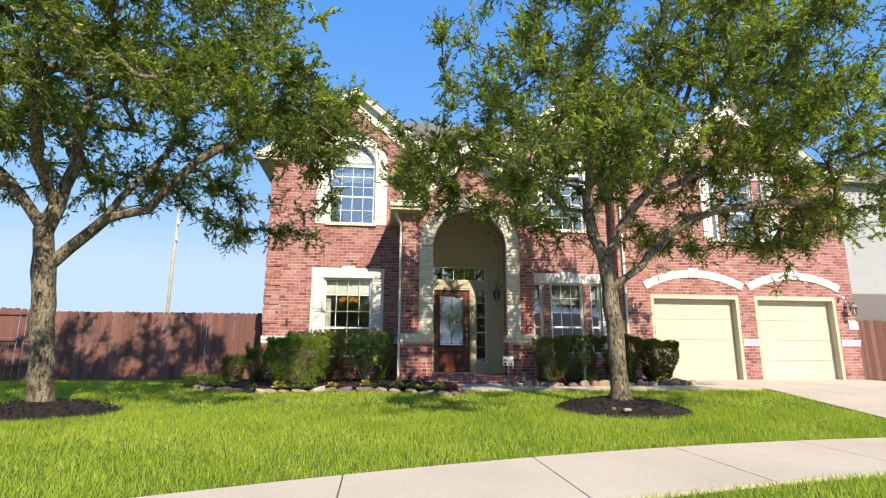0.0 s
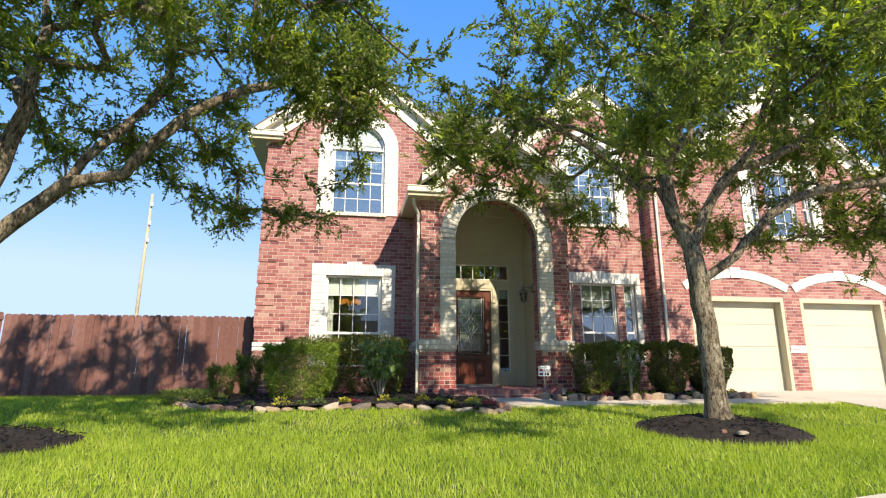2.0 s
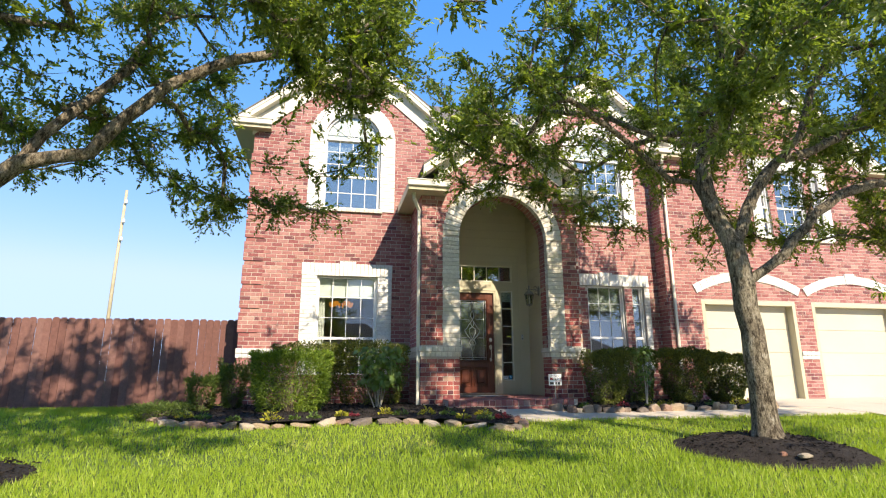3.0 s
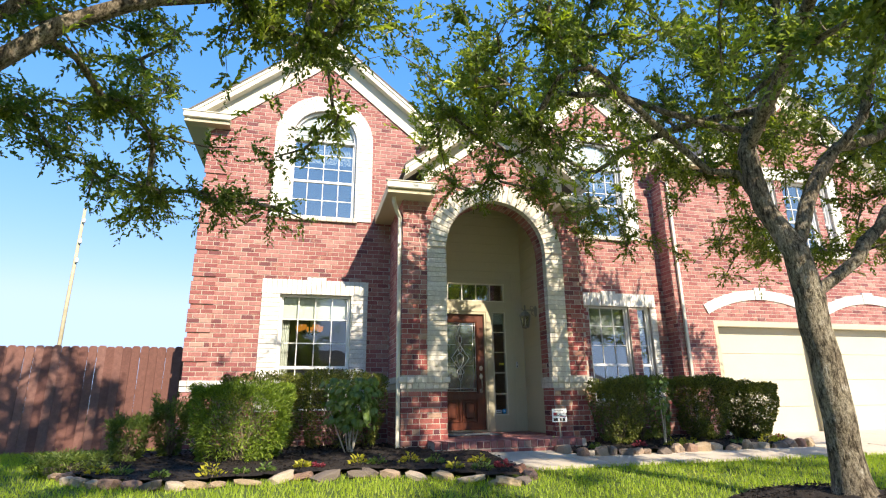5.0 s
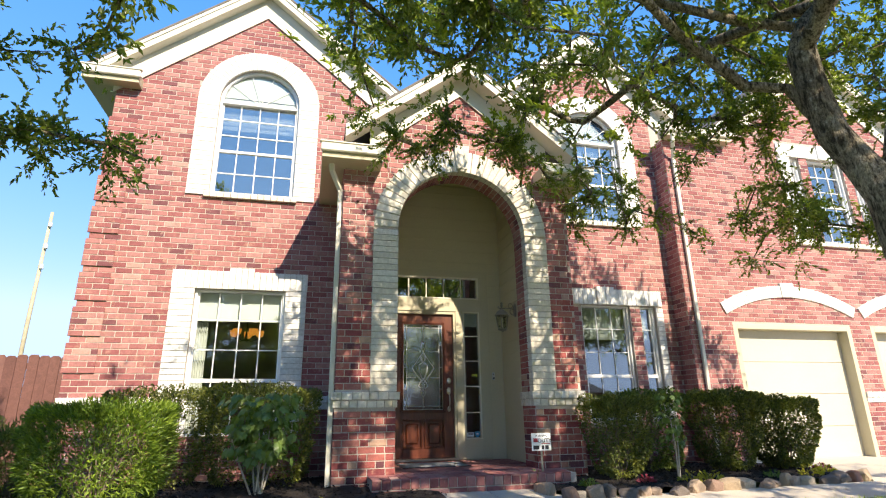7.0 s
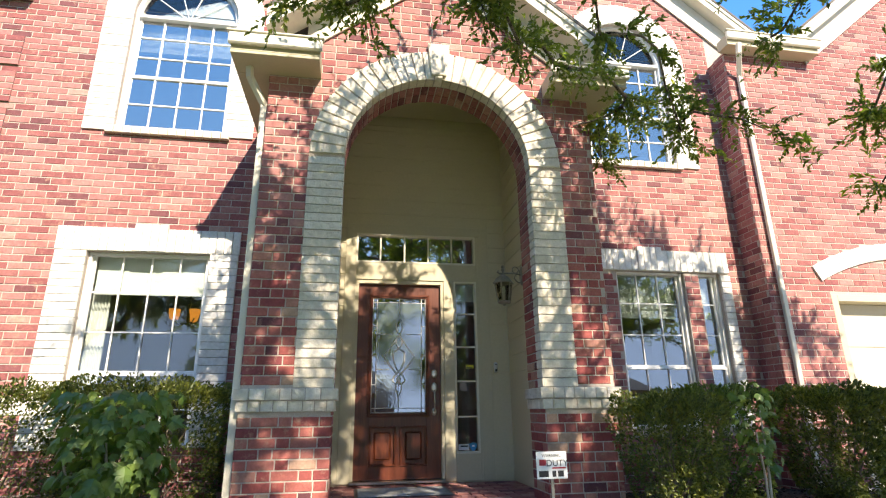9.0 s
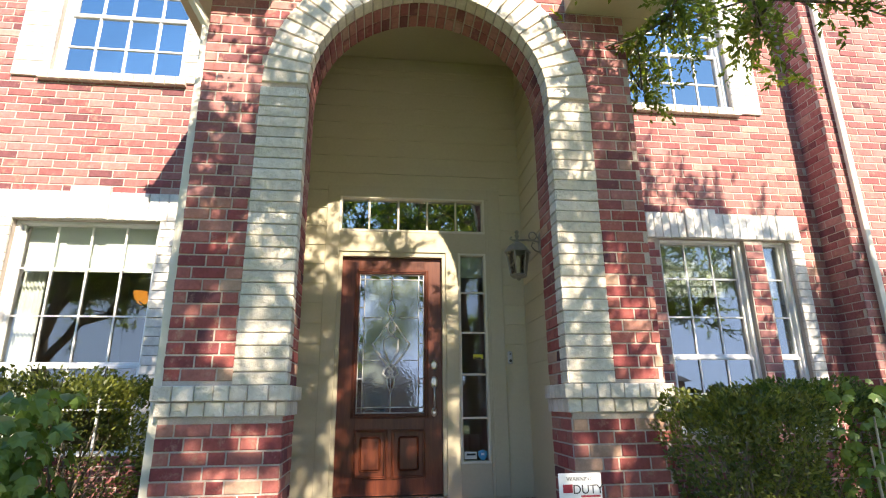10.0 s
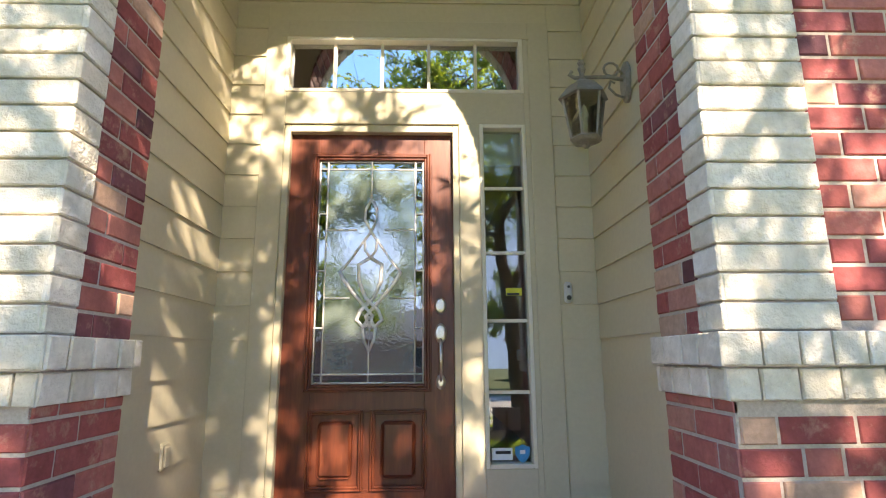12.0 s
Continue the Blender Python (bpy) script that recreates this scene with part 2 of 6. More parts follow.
M_DOOR = door_wood()
M_GLASS = glass_mat("window_glass", (0.82, 0.87, 0.86), 0.0, 0.0, 0.08)
M_GLASS_MIRROR = glass_mat("coated_window_glass", (0.6, 0.66, 0.68), 0.0, 0.02, 0.46, 3)
M_GLASS_HALF = glass_mat("lightly_coated_window_glass", (0.72, 0.78, 0.78), 0.0, 0.02, 0.20, 3)
M_LAMP_GLASS = glass_mat("seeded_lamp_glass", (0.93, 0.95, 0.9), 0.08, 0.3, 0.015)
M_FROST = frosted_mat()
M_OAK_LEAF = leaf_mat("oak_leaves", [(0.0, (0.065, 0.092, 0.026)), (0.45, (0.125, 0.170, 0.044)), (0.8, (0.20, 0.25, 0.062)), (1.0, (0.31, 0.35, 0.10))], 0.33, 0.6)
M_OAK_FRESH = leaf_mat("oak_fresh_leaves", [(0.0, (0.14, 0.19, 0.03)), (0.4, (0.24, 0.31, 0.045)), (0.75, (0.35, 0.42, 0.058)), (1.0, (0.48, 0.52, 0.09))], 0.36, 0.5)
M_HEDGE = leaf_mat("hedge_leaves", [(0.0, (0.045, 0.075, 0.020)), (0.5, (0.115, 0.165, 0.034)), (1.0, (0.26, 0.30, 0.065))], 0.5, 0.3)
M_HEDGE_LIME = leaf_mat("lime_hedge_leaves", [(0.0, (0.06, 0.105, 0.02)), (0.5, (0.15, 0.24, 0.032)), (1.0, (0.34, 0.44, 0.055))], 0.45, 0.3)
M_HEDGE_OLIVE = leaf_mat("olive_hedge_leaves", [(0.0, (0.045, 0.062, 0.018)), (0.5, (0.12, 0.145, 0.032)), (1.0, (0.29, 0.30, 0.06))], 0.45, 0.3)
M_BROAD = leaf_mat("broad_bush_leaves", [(0.0, (0.07, 0.13, 0.03)), (0.5, (0.13, 0.21, 0.05)), (1.0, (0.22, 0.30, 0.08))], 0.4, 0.35)
M_GRASS = leaf_mat("grass_blades", [(0.0, (0.20, 0.29, 0.03)), (0.5, (0.31, 0.42, 0.045)), (0.85, (0.41, 0.50, 0.065)), (1.0, (0.55, 0.54, 0.17))], 0.55, 0.45)
M_FERN = leaf_mat("feathery_leaves", [(0.0, (0.06, 0.10, 0.025)), (0.5, (0.12, 0.18, 0.04)), (1.0, (0.22, 0.28, 0.07))], 0.5, 0.35)
M_YELLOW = leaf_mat("yellow_foliage", [(0.0, (0.25, 0.26, 0.03)), (1.0, (0.5, 0.45, 0.05))], 0.5, 0.3)
M_RED = leaf_mat("red_foliage", [(0.0, (0.20, 0.03, 0.05)), (1.0, (0.35, 0.06, 0.10))], 0.5, 0.3)

# ---- building tools ----
rng = np.random.default_rng(7)


def mesh_ob(name, verts, faces, mat, parent=None, label="", smooth=False, normals=True):
    me = bpy.data.meshes.new(name)
    me.from_pydata([tuple(v) for v in verts], [], [tuple(f) for f in faces])
    me.materials.append(mat)
    if normals:
        bm = bmesh.new()
        bm.from_mesh(me)
        bmesh.ops.recalc_face_normals(bm, faces=bm.faces)
        bm.to_mesh(me)
        bm.free()
    if smooth:
        me.shade_smooth()
    ob = new(name, me)
    ob.parent = parent
    if label:
        ob["label"] = label
    return ob


def part(name, bm, mat, parent, label="", smooth=False):
    me = bpy.data.meshes.new(name)
    bmesh.ops.recalc_face_normals(bm, faces=bm.faces)
    bm.to_mesh(me)
    bm.free()
    me.materials.append(mat)
    if smooth:
        me.shade_smooth()
    ob = new(name, me)
    ob.parent = parent
    if label:
        ob["label"] = label
    return ob


def thing(name, label, category, group="", kind="", at=(0, 0, 0)):
    ob = new(name)
    ob.location = at
    ob.empty_display_size = 0.1
    return tagged(ob, label, category, group, kind)


def add_box(bm, x0, x1, y0, y1, z0, z1, bevel=0.0, m=None):
    r = bmesh.ops.create_cube(bm, size=1.0)
    vs = r["verts"]
    for v in vs:
        v.co = Vector((x0 + (v.co.x + 0.5) * (x1 - x0), y0 + (v.co.y + 0.5) * (y1 - y0), z0 + (v.co.z + 0.5) * (z1 - z0)))
    if bevel:
        es = list({e for v in vs for e in v.link_edges})
        r = bmesh.ops.bevel(bm, geom=es, offset=bevel, segments=1, affect="EDGES")
        vs = [v for v in r["verts"]] + [v for v in vs if v.is_valid]
    if m is not None:
        for v in set(vs):
            v.co = m @ v.co
    return vs


def box(*a, **k):
    bm = bmesh.new()
    add_box(bm, *a, **k)
    return bm


def tube(points, radii, sides=8, caps=True):
    """Verts and faces of a tube through points."""
    pts = [Vector(p) for p in points]
    verts, faces = [], []
    side = None
    for i, p in enumerate(pts):
        d = (pts[min(i + 1, len(pts) - 1)] - pts[max(i - 1, 0)]).normalized()
        if side is None:
            side = d.orthogonal().normalized()
        side = (side - d * side.dot(d)).normalized()
        up = d.cross(side)
        for k in range(sides):
            a = 2 * math.pi * k / sides
            verts.append(p + (side * math.cos(a) + up * math.sin(a)) * radii[i])
    for i in range(len(pts) - 1):
        for k in range(sides):
            a, b = i * sides + k, i * sides + (k + 1) % sides
            faces.append((a, b, b + sides, a + sides))
    if caps:
        faces.append(tuple(range(sides))[::-1])
        faces.append(tuple(range((len(pts) - 1) * sides, len(pts) * sides)))
    return verts, faces


def lathe(profile, sides=16, at=(0, 0, 0)):
    """Verts and faces of a turned shape: profile of (radius, z)."""
    verts, faces = [], []
    for r, z in profile:
        for k in range(sides):
            a = 2 * math.pi * k / sides
            verts.append((at[0] + r * math.cos(a), at[1] + r * math.sin(a), at[2] + z))
    for i in range(len(profile) - 1):
        for k in range(sides):
            a, b = i * sides + k, i * sides + (k + 1) % sides
            faces.append((a, b, b + sides, a + sides))
    faces.append(tuple(range(sides))[::-1])
    faces.append(tuple(range((len(profile) - 1) * sides, len(profile) * sides)))
    return verts, faces


def arc(cx, cz, r, a0, a1, n):
    return [(cx + r * math.cos(radians(a0 + (a1 - a0) * i / n)), cz + r * math.sin(radians(a0 + (a1 - a0) * i / n))) for i in range(n + 1)]


def rect(x0, x1, z0, z1):
    return [(x0, z0), (x1, z0), (x1, z1), (x0, z1)]


def arch_loop(cx, half, z0, spring, n=20):
    return [(cx - half, z0), (cx + half, z0)] + arc(cx, spring, half, 0, 180, n)


def slab(loops, y0, y1):
    """A wall with holes: the first loop is its outline in x and z, the others are openings; between y0 and y1."""
    from mathutils.geometry import tessellate_polygon
    flat = [p for lp in loops for p in lp]
    n = len(flat)
    verts = [(x, y0, z) for x, z in flat] + [(x, y1, z) for x, z in flat]
    tris = tessellate_polygon([[Vector((x, z, 0)) for x, z in lp] for lp in loops])
    faces = [tuple(t) for t in tris] + [(a + n, c + n, b + n) for a, b, c in tris]
    s = 0
    for lp in loops:
        k = len(lp)
        faces += [(s + i, s + (i + 1) % k, s + (i + 1) % k + n, s + i + n) for i in range(k)]
        s += k
    return verts, faces


class Pieces:
    """Many bricks or blocks with chamfered faces, gathered into one mesh."""

    def __init__(self):
        self.v, self.f = [], []

    def add(self, o, u, w, n, u0, u1, w0, w1, depth, chamfer=0.004):
        """A block on the plane o + u + w, standing out along n by depth."""
        k = len(self.v)
        c = chamfer
        for a, b, d in ((u0, w0, 0), (u1, w0, 0), (u1, w1, 0), (u0, w1, 0)):
            self.v.append(o + u * a + w * b - n * 0.006)
        for a, b in ((u0, w0), (u1, w0), (u1, w1), (u0, w1)):
            self.v.append(o + u * a + w * b + n * (depth - c))
        for a, b in ((u0 + c, w0 + c), (u1 - c, w0 + c), (u1 - c, w1 - c), (u0 + c, w1 - c)):
            self.v.append(o + u * a + w * b + n * (depth + rng.uniform(-0.0015, 0.0015)))
        for i in range(4):
            j = (i + 1) % 4
            self.f.append((k + i, k + j, k + 4 + j, k + 4 + i))
            self.f.append((k + 4 + i, k + 4 + j, k + 8 + j, k + 8 + i))
        self.f.append((k + 8, k + 9, k + 10, k + 11))

    def quad_block(self, corners, o, u, w, n, depth, c=0.006):
        """A block whose face is any four-sided outline (for arch stones)."""
        k = len(self.v)
        mx, mz = sum(p[0] for p in corners) / 4, sum(p[1] for p in corners) / 4
        for a, b in corners:
            self.v.append(o + u * a + w * b - n * 0.006)
        for a, b in corners:
            self.v.append(o + u * a + w * b + n * (depth - c))
        for a, b in corners:
            la = math.hypot(a - mx, b - mz)
            s = max(0.0, 1 - 1.6 * c / la)
            self.v.append(o + u * (mx + (a - mx) * s) + w * (mz + (b - mz) * s) + n * depth)
        for i in range(4):
            j = (i + 1) % 4
            self.f.append((k + i, k + j, k + 4 + j, k + 4 + i))
            self.f.append((k + 4 + i, k + 4 + j, k + 8 + j, k + 8 + i))
        self.f.append((k + 8, k + 9, k + 10, k + 11))

    def done(self, name, mat, parent, label=""):
        return tagged(mesh_ob(name, self.v, self.f, mat, parent, label, normals=False), kind="stuff")


COURSE, BRICK_L, JOINT = 0.0785, 0.208, 0.0105
X, Y, Z = Vector((1, 0, 0)), Vector((0, 1, 0)), Vector((0, 0, 1))


def cut(spans, a, b):
    out = []
    for s, e in spans:
        if b <= s or a >= e:
            out.append((s, e))
            continue
        if a > s:
            out.append((s, a))
        if b < e:
            out.append((b, e))
    return out


def courses(pieces, o, u, n, z0, z1, spans_at, proud=0.0055, length=BRICK_L, shift=0.0, single=None, flemish=False):
    """Running bond, or stretchers and headers in turn, between z0 and z1 on the plane through o along u; spans_at(z) gives the stretches to fill.
    single(u, z): true where a brick becomes an object of its own, which single's list then gathers."""
    row, z = 0, z0
    while z < z1 - 0.02:
        top = min(z + COURSE - JOINT, z1)
        zm = (z + top) / 2
        off = shift + (0.5 * length if row % 2 else 0.0) + rng.uniform(-0.012, 0.012)
        for a, b in spans_at(zm):
            if b - a < 0.03:
                continue
            pair = 1.5 * length
            k = math.floor((a - off) / (pair if flemish else length)) * (2 if flemish else 1)
            x = a
            while x < b - 0.01:
                if flemish:
                    e = min(off + 0.37 * length * (row % 2) + (k // 2) * pair + (length if k % 2 == 0 else pair), b)
                else:
                    e = min(off + (k + 1) * length, b)
                k += 1
                if e <= x:
                    continue
                if e - x < 0.035:
                    if e >= b - 0.001 or e - x < 0.012:
                        x = e
                        continue
                right = e - (JOINT if e < b - 0.001 else 0)
                if right - x > 0.02:
                    if single and single[0](x, zm):
                        single[1].append((o, u, n, x, right, z, top, proud))
                    else:
                        pieces.add(o, u, Z, n, x, right, z, top, proud + rng.uniform(-0.0015, 0.0015))
                x = e
        z += COURSE
        row += 1


PIECE_MESHES = {}


def single_pieces(name, listing, mat, parent):
    """Objects of their own for the listed bricks; alike lengths share one mesh."""
    for o, u, n, a, b, z0, z1, proud in listing:
        length = round((b - a) / 0.01) * 0.01
        key = (length, round((z1 - z0) / 0.005) * 0.005, mat.name)
        if key not in PIECE_MESHES:
            p = Pieces()
            p.add(Vector((0, 0, 0)), X, Z, -Y, 0, length, 0, key[1], proud)
            me = bpy.data.meshes.new(name)
            me.from_pydata([tuple(v) for v in p.v], [], p.f)
            me.materials.append(mat)
            PIECE_MESHES[key] = me
        ob = new(name, PIECE_MESHES[key])
        ob.parent = parent
        turn = math.atan2(u.y, u.x)
        ob.matrix_local = Matrix.Translation(o + u * a + Z * z0 + n * rng.uniform(-0.0015, 0.002)) @ Matrix.Rotation(turn, 4, "Z") @ Matrix.Diagonal(((b - a) / length, 1, (z1 - z0) / key[1], 1))


def leaves_mesh(name, centres, dirs, length, width, mat, parent, fold=0.25, label="", var=0.35):
    """Pointed, folded leaves at centres, growing along dirs; one joined mesh."""
    c, d = np.asarray(centres, float), np.asarray(dirs, float)
    n = len(c)
    d = d / np.maximum(np.linalg.norm(d, axis=1, keepdims=True), 1e-6)
    r = rng.normal(size=(n, 3))
    s = np.cross(d, r)
    s /= np.maximum(np.linalg.norm(s, axis=1, keepdims=True), 1e-6)
    up = np.cross(s, d)
    flip = np.where(up[:, 2:3] < 0, -1.0, 1.0)
    up *= flip
    ln = length * (1 + rng.uniform(-var, var, (n, 1)))
    wd = width * (1 + rng.uniform(-var, var, (n, 1)))
    base = c
    tip = c + d * ln - up * ln * 0.12
    mid = c + d * ln * 0.5
    left, right = mid + s * wd * 0.5 + up * wd * fold, mid - s * wd * 0.5 + up * wd * fold
    verts = np.stack([base, left, tip, right], 1).reshape(-1, 3)
    i = np.arange(n) * 4
    faces = np.stack([np.stack([i, i + 2, i + 1], 1), np.stack([i, i + 3, i + 2], 1)], 1).reshape(-1, 3)
    me = bpy.data.meshes.new(name)
    me.vertices.add(len(verts))
    me.vertices.foreach_set("co", verts.astype(np.float32).ravel())
    me.loops.add(len(faces) * 3)
    me.loops.foreach_set("vertex_index", faces.astype(np.int32).ravel())
    me.polygons.add(len(faces))
    me.polygons.foreach_set("loop_start", np.arange(len(faces), dtype=np.int32) * 3)
    me.update(calc_edges=True)
    me.validate()
    me.materials.append(mat)
    ob = new(name, me)
    ob.parent = parent
    if label:
        ob["label"] = label
    return ob


def walk_far(x):
    """Far edge of the sidewalk, which bends with the street."""
    if x < -2:
        return 3.474 + 0.22 * (x + 2)
    if x > 6:
        return 5.666
    return 4.37 + 0.39 * x - 0.029 * x * x


def kerb_y(x):
    return walk_far(x) - 2.30


def ground_z(x, y):
    """Height of the ground: street, verge, sidewalk, then the lawn rising to the house."""
    y -= (walk_far(x) - 4.37) * max(0.0, min(1.0, (9.0 - y) / 3.0))
    pts = [(-90, -0.12), (1.90, -0.12), (2.08, 0.0), (2.95, 0.05), (4.4, 0.085), (7.5, 0.22), (10.0, 0.34), (12.2, 0.44), (15, 0.38), (60, 0.3)]
    for (y0, z0), (y1, z1) in zip(pts, pts[1:]):
        if y0 <= y <= y1:
            return z0 + (z1 - z0) * (y - y0) / (y1 - y0)
    return 0.3

# ---- the house ----
FRONT, PORCH, GAR, DOORWALL = 13.62, 12.27, 13.28, 13.79
LEFT, RIGHT, GAR_L = -2.80, 13.05, 6.28
BASE = 0.40
house = thing("house", "two-storey red brick house with white brick trim and an arched porch", "house")
AXIS = 2.13                      # middle of the porch
GABLES = (-0.76, 4.96)           # middles of the two gables beside the porch
GAR_GABLE = 9.95


def gable_top(x, cx, apex=7.66, slope=0.80, floor=6.02):
    return max(floor, apex - slope * abs(x - cx))


# openings as loops in x and z
UP_HALF, UP_SILL, UP_SPRING = 0.60, 4.42, 6.00
up_left, up_mid = (arch_loop(g, UP_HALF, UP_SILL, UP_SPRING) for g in GABLES)
low_left = rect(-1.38, -0.16, 1.02, 2.975)
MID_LIGHTS = ((4.03, 4.31), (4.52, 5.42), (5.62, 5.91))
low_mid = [rect(a, b, 1.12, 2.95) for a, b in MID_LIGHTS]
UPR_LIGHTS = ((9.08, 9.32), (9.52, 10.38), (10.58, 10.82))
up_right = [rect(a, b, 4.22, 5.95) for a, b in UPR_LIGHTS]
gar_doors = [(7.12, 9.62), (10.08, 12.49)]

wall_left = mesh_ob("wall", *slab([[(LEFT, BASE), (6.28, BASE), (6.28, 6.02), (GABLES[1] + 2.04, 6.02), (GABLES[1], 7.66), (GABLES[1] - 2.04, 6.02),
                                   (GABLES[0] + 2.04, 6.02), (GABLES[0], 7.66), (LEFT, 6.02)],
                                  up_left, low_left, up_mid, *low_mid, rect(1.0, 3.25, 0.42, 4.95)], FRONT, FRONT + 0.22), M_MORTAR, house, "red brick front wall")
wall_gar = mesh_ob("wall", *slab([[(GAR_L, BASE), (RIGHT, BASE), (RIGHT, 6.02), (GAR_GABLE + 2.45, 6.02), (GAR_GABLE, 7.98), (GAR_GABLE - 2.45, 6.02), (GAR_L, 6.02)],
                                 *up_right, *[rect(a, b, 0.41, 2.64) for a, b in gar_doors]], GAR, GAR + 0.22), M_MORTAR, house, "red brick garage wall")
mesh_ob("wall", *slab([[(AXIS - 1.60, 0.3), (AXIS + 1.54, 0.3), (AXIS + 1.54, 4.42), (AXIS, 5.75), (AXIS - 1.60, 4.42)], arch_loop(AXIS, 0.89, 0.3001, 3.59, 28)], PORCH, PORCH + 0.40),
        M_MORTAR, house, "red brick porch front with an arch")
# side and back walls
for a, b, c, d in ((LEFT, LEFT + 0.2, FRONT + 0.22, 22), (RIGHT - 0.2, RIGHT, GAR + 0.22, 22), (LEFT, RIGHT, 22, 22.2), (GAR_L, GAR_L + 0.2, GAR + 0.22, 15.0)):
    part("wall", box(a, b, c, d, BASE, 6.0), M_MORTAR, house)
# porch side walls behind the front
part("wall", box(AXIS - 1.60, AXIS - 1.35, PORCH + 0.40, FRONT, 0.3, 4.45), M_MORTAR, house)
part("wall", box(AXIS + 1.29, AXIS + 1.54, PORCH + 0.40, FRONT, 0.3, 4.45), M_MORTAR, house)

# --- bricks ---
SUR = 0.30                       # width of the white surrounds


def inside_arch(z, cx, half, z0, spring):
    if z < z0 or z > spring + half:
        return None
    h = half if z < spring else math.sqrt(max(0.0, half * half - (z - spring) ** 2))
    return (cx - h, cx + h)


BAND0, BAND1 = 1.34, 1.515


def front_spans(z):
    s = [(LEFT, 0.53), (3.67, GAR_L)]
    top = [(LEFT, GAR_L)] if z < 6.02 else [(g - (7.66 - z) / 0.8, g + (7.66 - z) / 0.8) for g in GABLES]
    if z > 4.6:
        s = cut(top, 1.0, 3.25) if z < 5.0 else top
        if z > 6.02:
            s = [(max(LEFT, a), min(GAR_L, b)) for a, b in s]
    for g in GABLES:
        c = inside_arch(z, g, UP_HALF + 0.31, UP_SILL - 0.04, UP_SPRING)
        if c:
            s = cut(s, *c)
    if z < 3.25:
        s = cut(s, -1.68, 0.13) if z > 1.0 else s
    if 1.02 < z < 3.25:
        s = cut(s, 3.9, 6.04) if z > 2.95 else s
        if z < 2.95:
            for a, b in MID_LIGHTS:
                s = cut(s, a - 0.01, b + 0.01)
            s = cut(s, 5.91, 6.04)
            s = cut(s, 3.9, 4.03)
    if BAND0 < z < BAND1:
        s = cut(s, LEFT, -1.68)
        s = cut(s, 0.13, 0.53)
    return s


def garage_arch_out(z):
    """Stretches covered by the white segmental arches and the doors."""
    out = []
    for a, b in gar_doors:
        if z < 2.64:
            out.append((a, b))
        cx, half = (a + b) / 2, (b - a) / 2 + 0.10
        rise = 0.33
        r = (half * half + rise * rise) / (2 * rise)
        zc = 2.80 + rise - r
        for s in (-1, 1):
            lo, hi = r, r + 0.20
            if zc + lo * math.cos(math.asin(half / hi)) - 0.02 < z < zc + hi:
                xo = math.sqrt(max(0, hi * hi - (z - zc) ** 2))
                xi = math.sqrt(max(0, lo * lo - (z - zc) ** 2)) if z - zc < lo else 0
                xo, xi = min(xo, half), min(xi, half)
                if xo > xi:
                    out.append((cx + xi, cx + xo) if s > 0 else (cx - xo, cx - xi))
    return out


def garage_spans(z):
    if z < 6.02:
        s = [(GAR_L, RIGHT)]
    else:
        s = [(GAR_GABLE - (7.98 - z) / 0.8, GAR_GABLE + (7.98 - z) / 0.8)]
    for a, b in garage_arch_out(z):
        s = cut(s, a, b)
    if 4.16 < z < 6.25:
        s = cut(s, 8.81, 9.08)
        s = cut(s, 10.82, 11.09)
        if z > 5.95:
            s = cut(s, 8.81, 11.09)
        for a, b in UPR_LIGHTS:
            if z < 5.95:
                s = cut(s, a, b)
    if BAND0 < z < BAND1:
        s = cut(s, 9.62, 10.08)
        s = cut(s, 12.49, RIGHT)
    if 1.78 < z < 2.02:
        s = cut(s, 12.79, RIGHT)
    return s


def porch_spans(z):
    half = min(1.57, (5.75 - z) / 0.83) if z > 4.42 else 1.57
    s = [(AXIS - half - 0.03, AXIS + half - 0.03)]
    if z > 3.59:
        c = inside_arch(z, AXIS, 1.195, 0, 3.59)
        if c:
            s = cut(s, *c)
        if 4.7 < z < 4.86:
            s = cut(s, AXIS - 0.09, AXIS + 0.09)
    elif z > BAND1:
        s = cut(s, AXIS - 1.195, AXIS + 1.195)
    else:
        s = cut(s, AXIS - 0.89, AXIS + 0.89)
    if BAND0 < z < BAND1:
        s = []
    return s


O = Vector((0, 0, 0))
bricks = Pieces()
courses(bricks, Vector((0, FRONT, 0)), X, -Y, BASE + 0.005, 7.66, front_spans)
# raised corner blocks of brick up the left edge
QUOINS = [(BASE + 0.005 + 6 * k * COURSE, BASE + 0.005 + (6 * k + 5) * COURSE - JOINT) for k in range(12)]
QUOINS = [(a, b) for a, b in QUOINS if b < 5.95 and (b < BAND0 or a > BAND1)]
for z0, z1 in QUOINS:
    part("corner_block", box(LEFT - 0.022, LEFT + 0.352, FRONT - 0.022, FRONT, z0, z1), M_MORTAR, house)
    courses(bricks, Vector((0, FRONT - 0.022, 0)), X, -Y, z0, z1, lambda z: [(LEFT - 0.024, LEFT + 0.355)], shift=0.07)
bricks.done("brickwork", M_BRICK, wall_left)
bricks = Pieces()
courses(bricks, Vector((0, GAR, 0)), X, -Y, BASE + 0.005, 7.95, garage_spans)
courses(bricks, Vector((GAR_L, 0, 0)), -Y, -X, BASE + 0.005, 6.0, lambda z: [(-FRONT, -GAR)])
bricks.done("brickwork", M_BRICK, wall_gar)
porch_wall = bpy.data.objects["wall.002"]
bricks, singles = Pieces(), []
courses(bricks, Vector((0, PORCH, 0)), X, -Y, 0.445, 5.7, porch_spans, flemish=True, single=(lambda x, z: z < 2.75, singles))
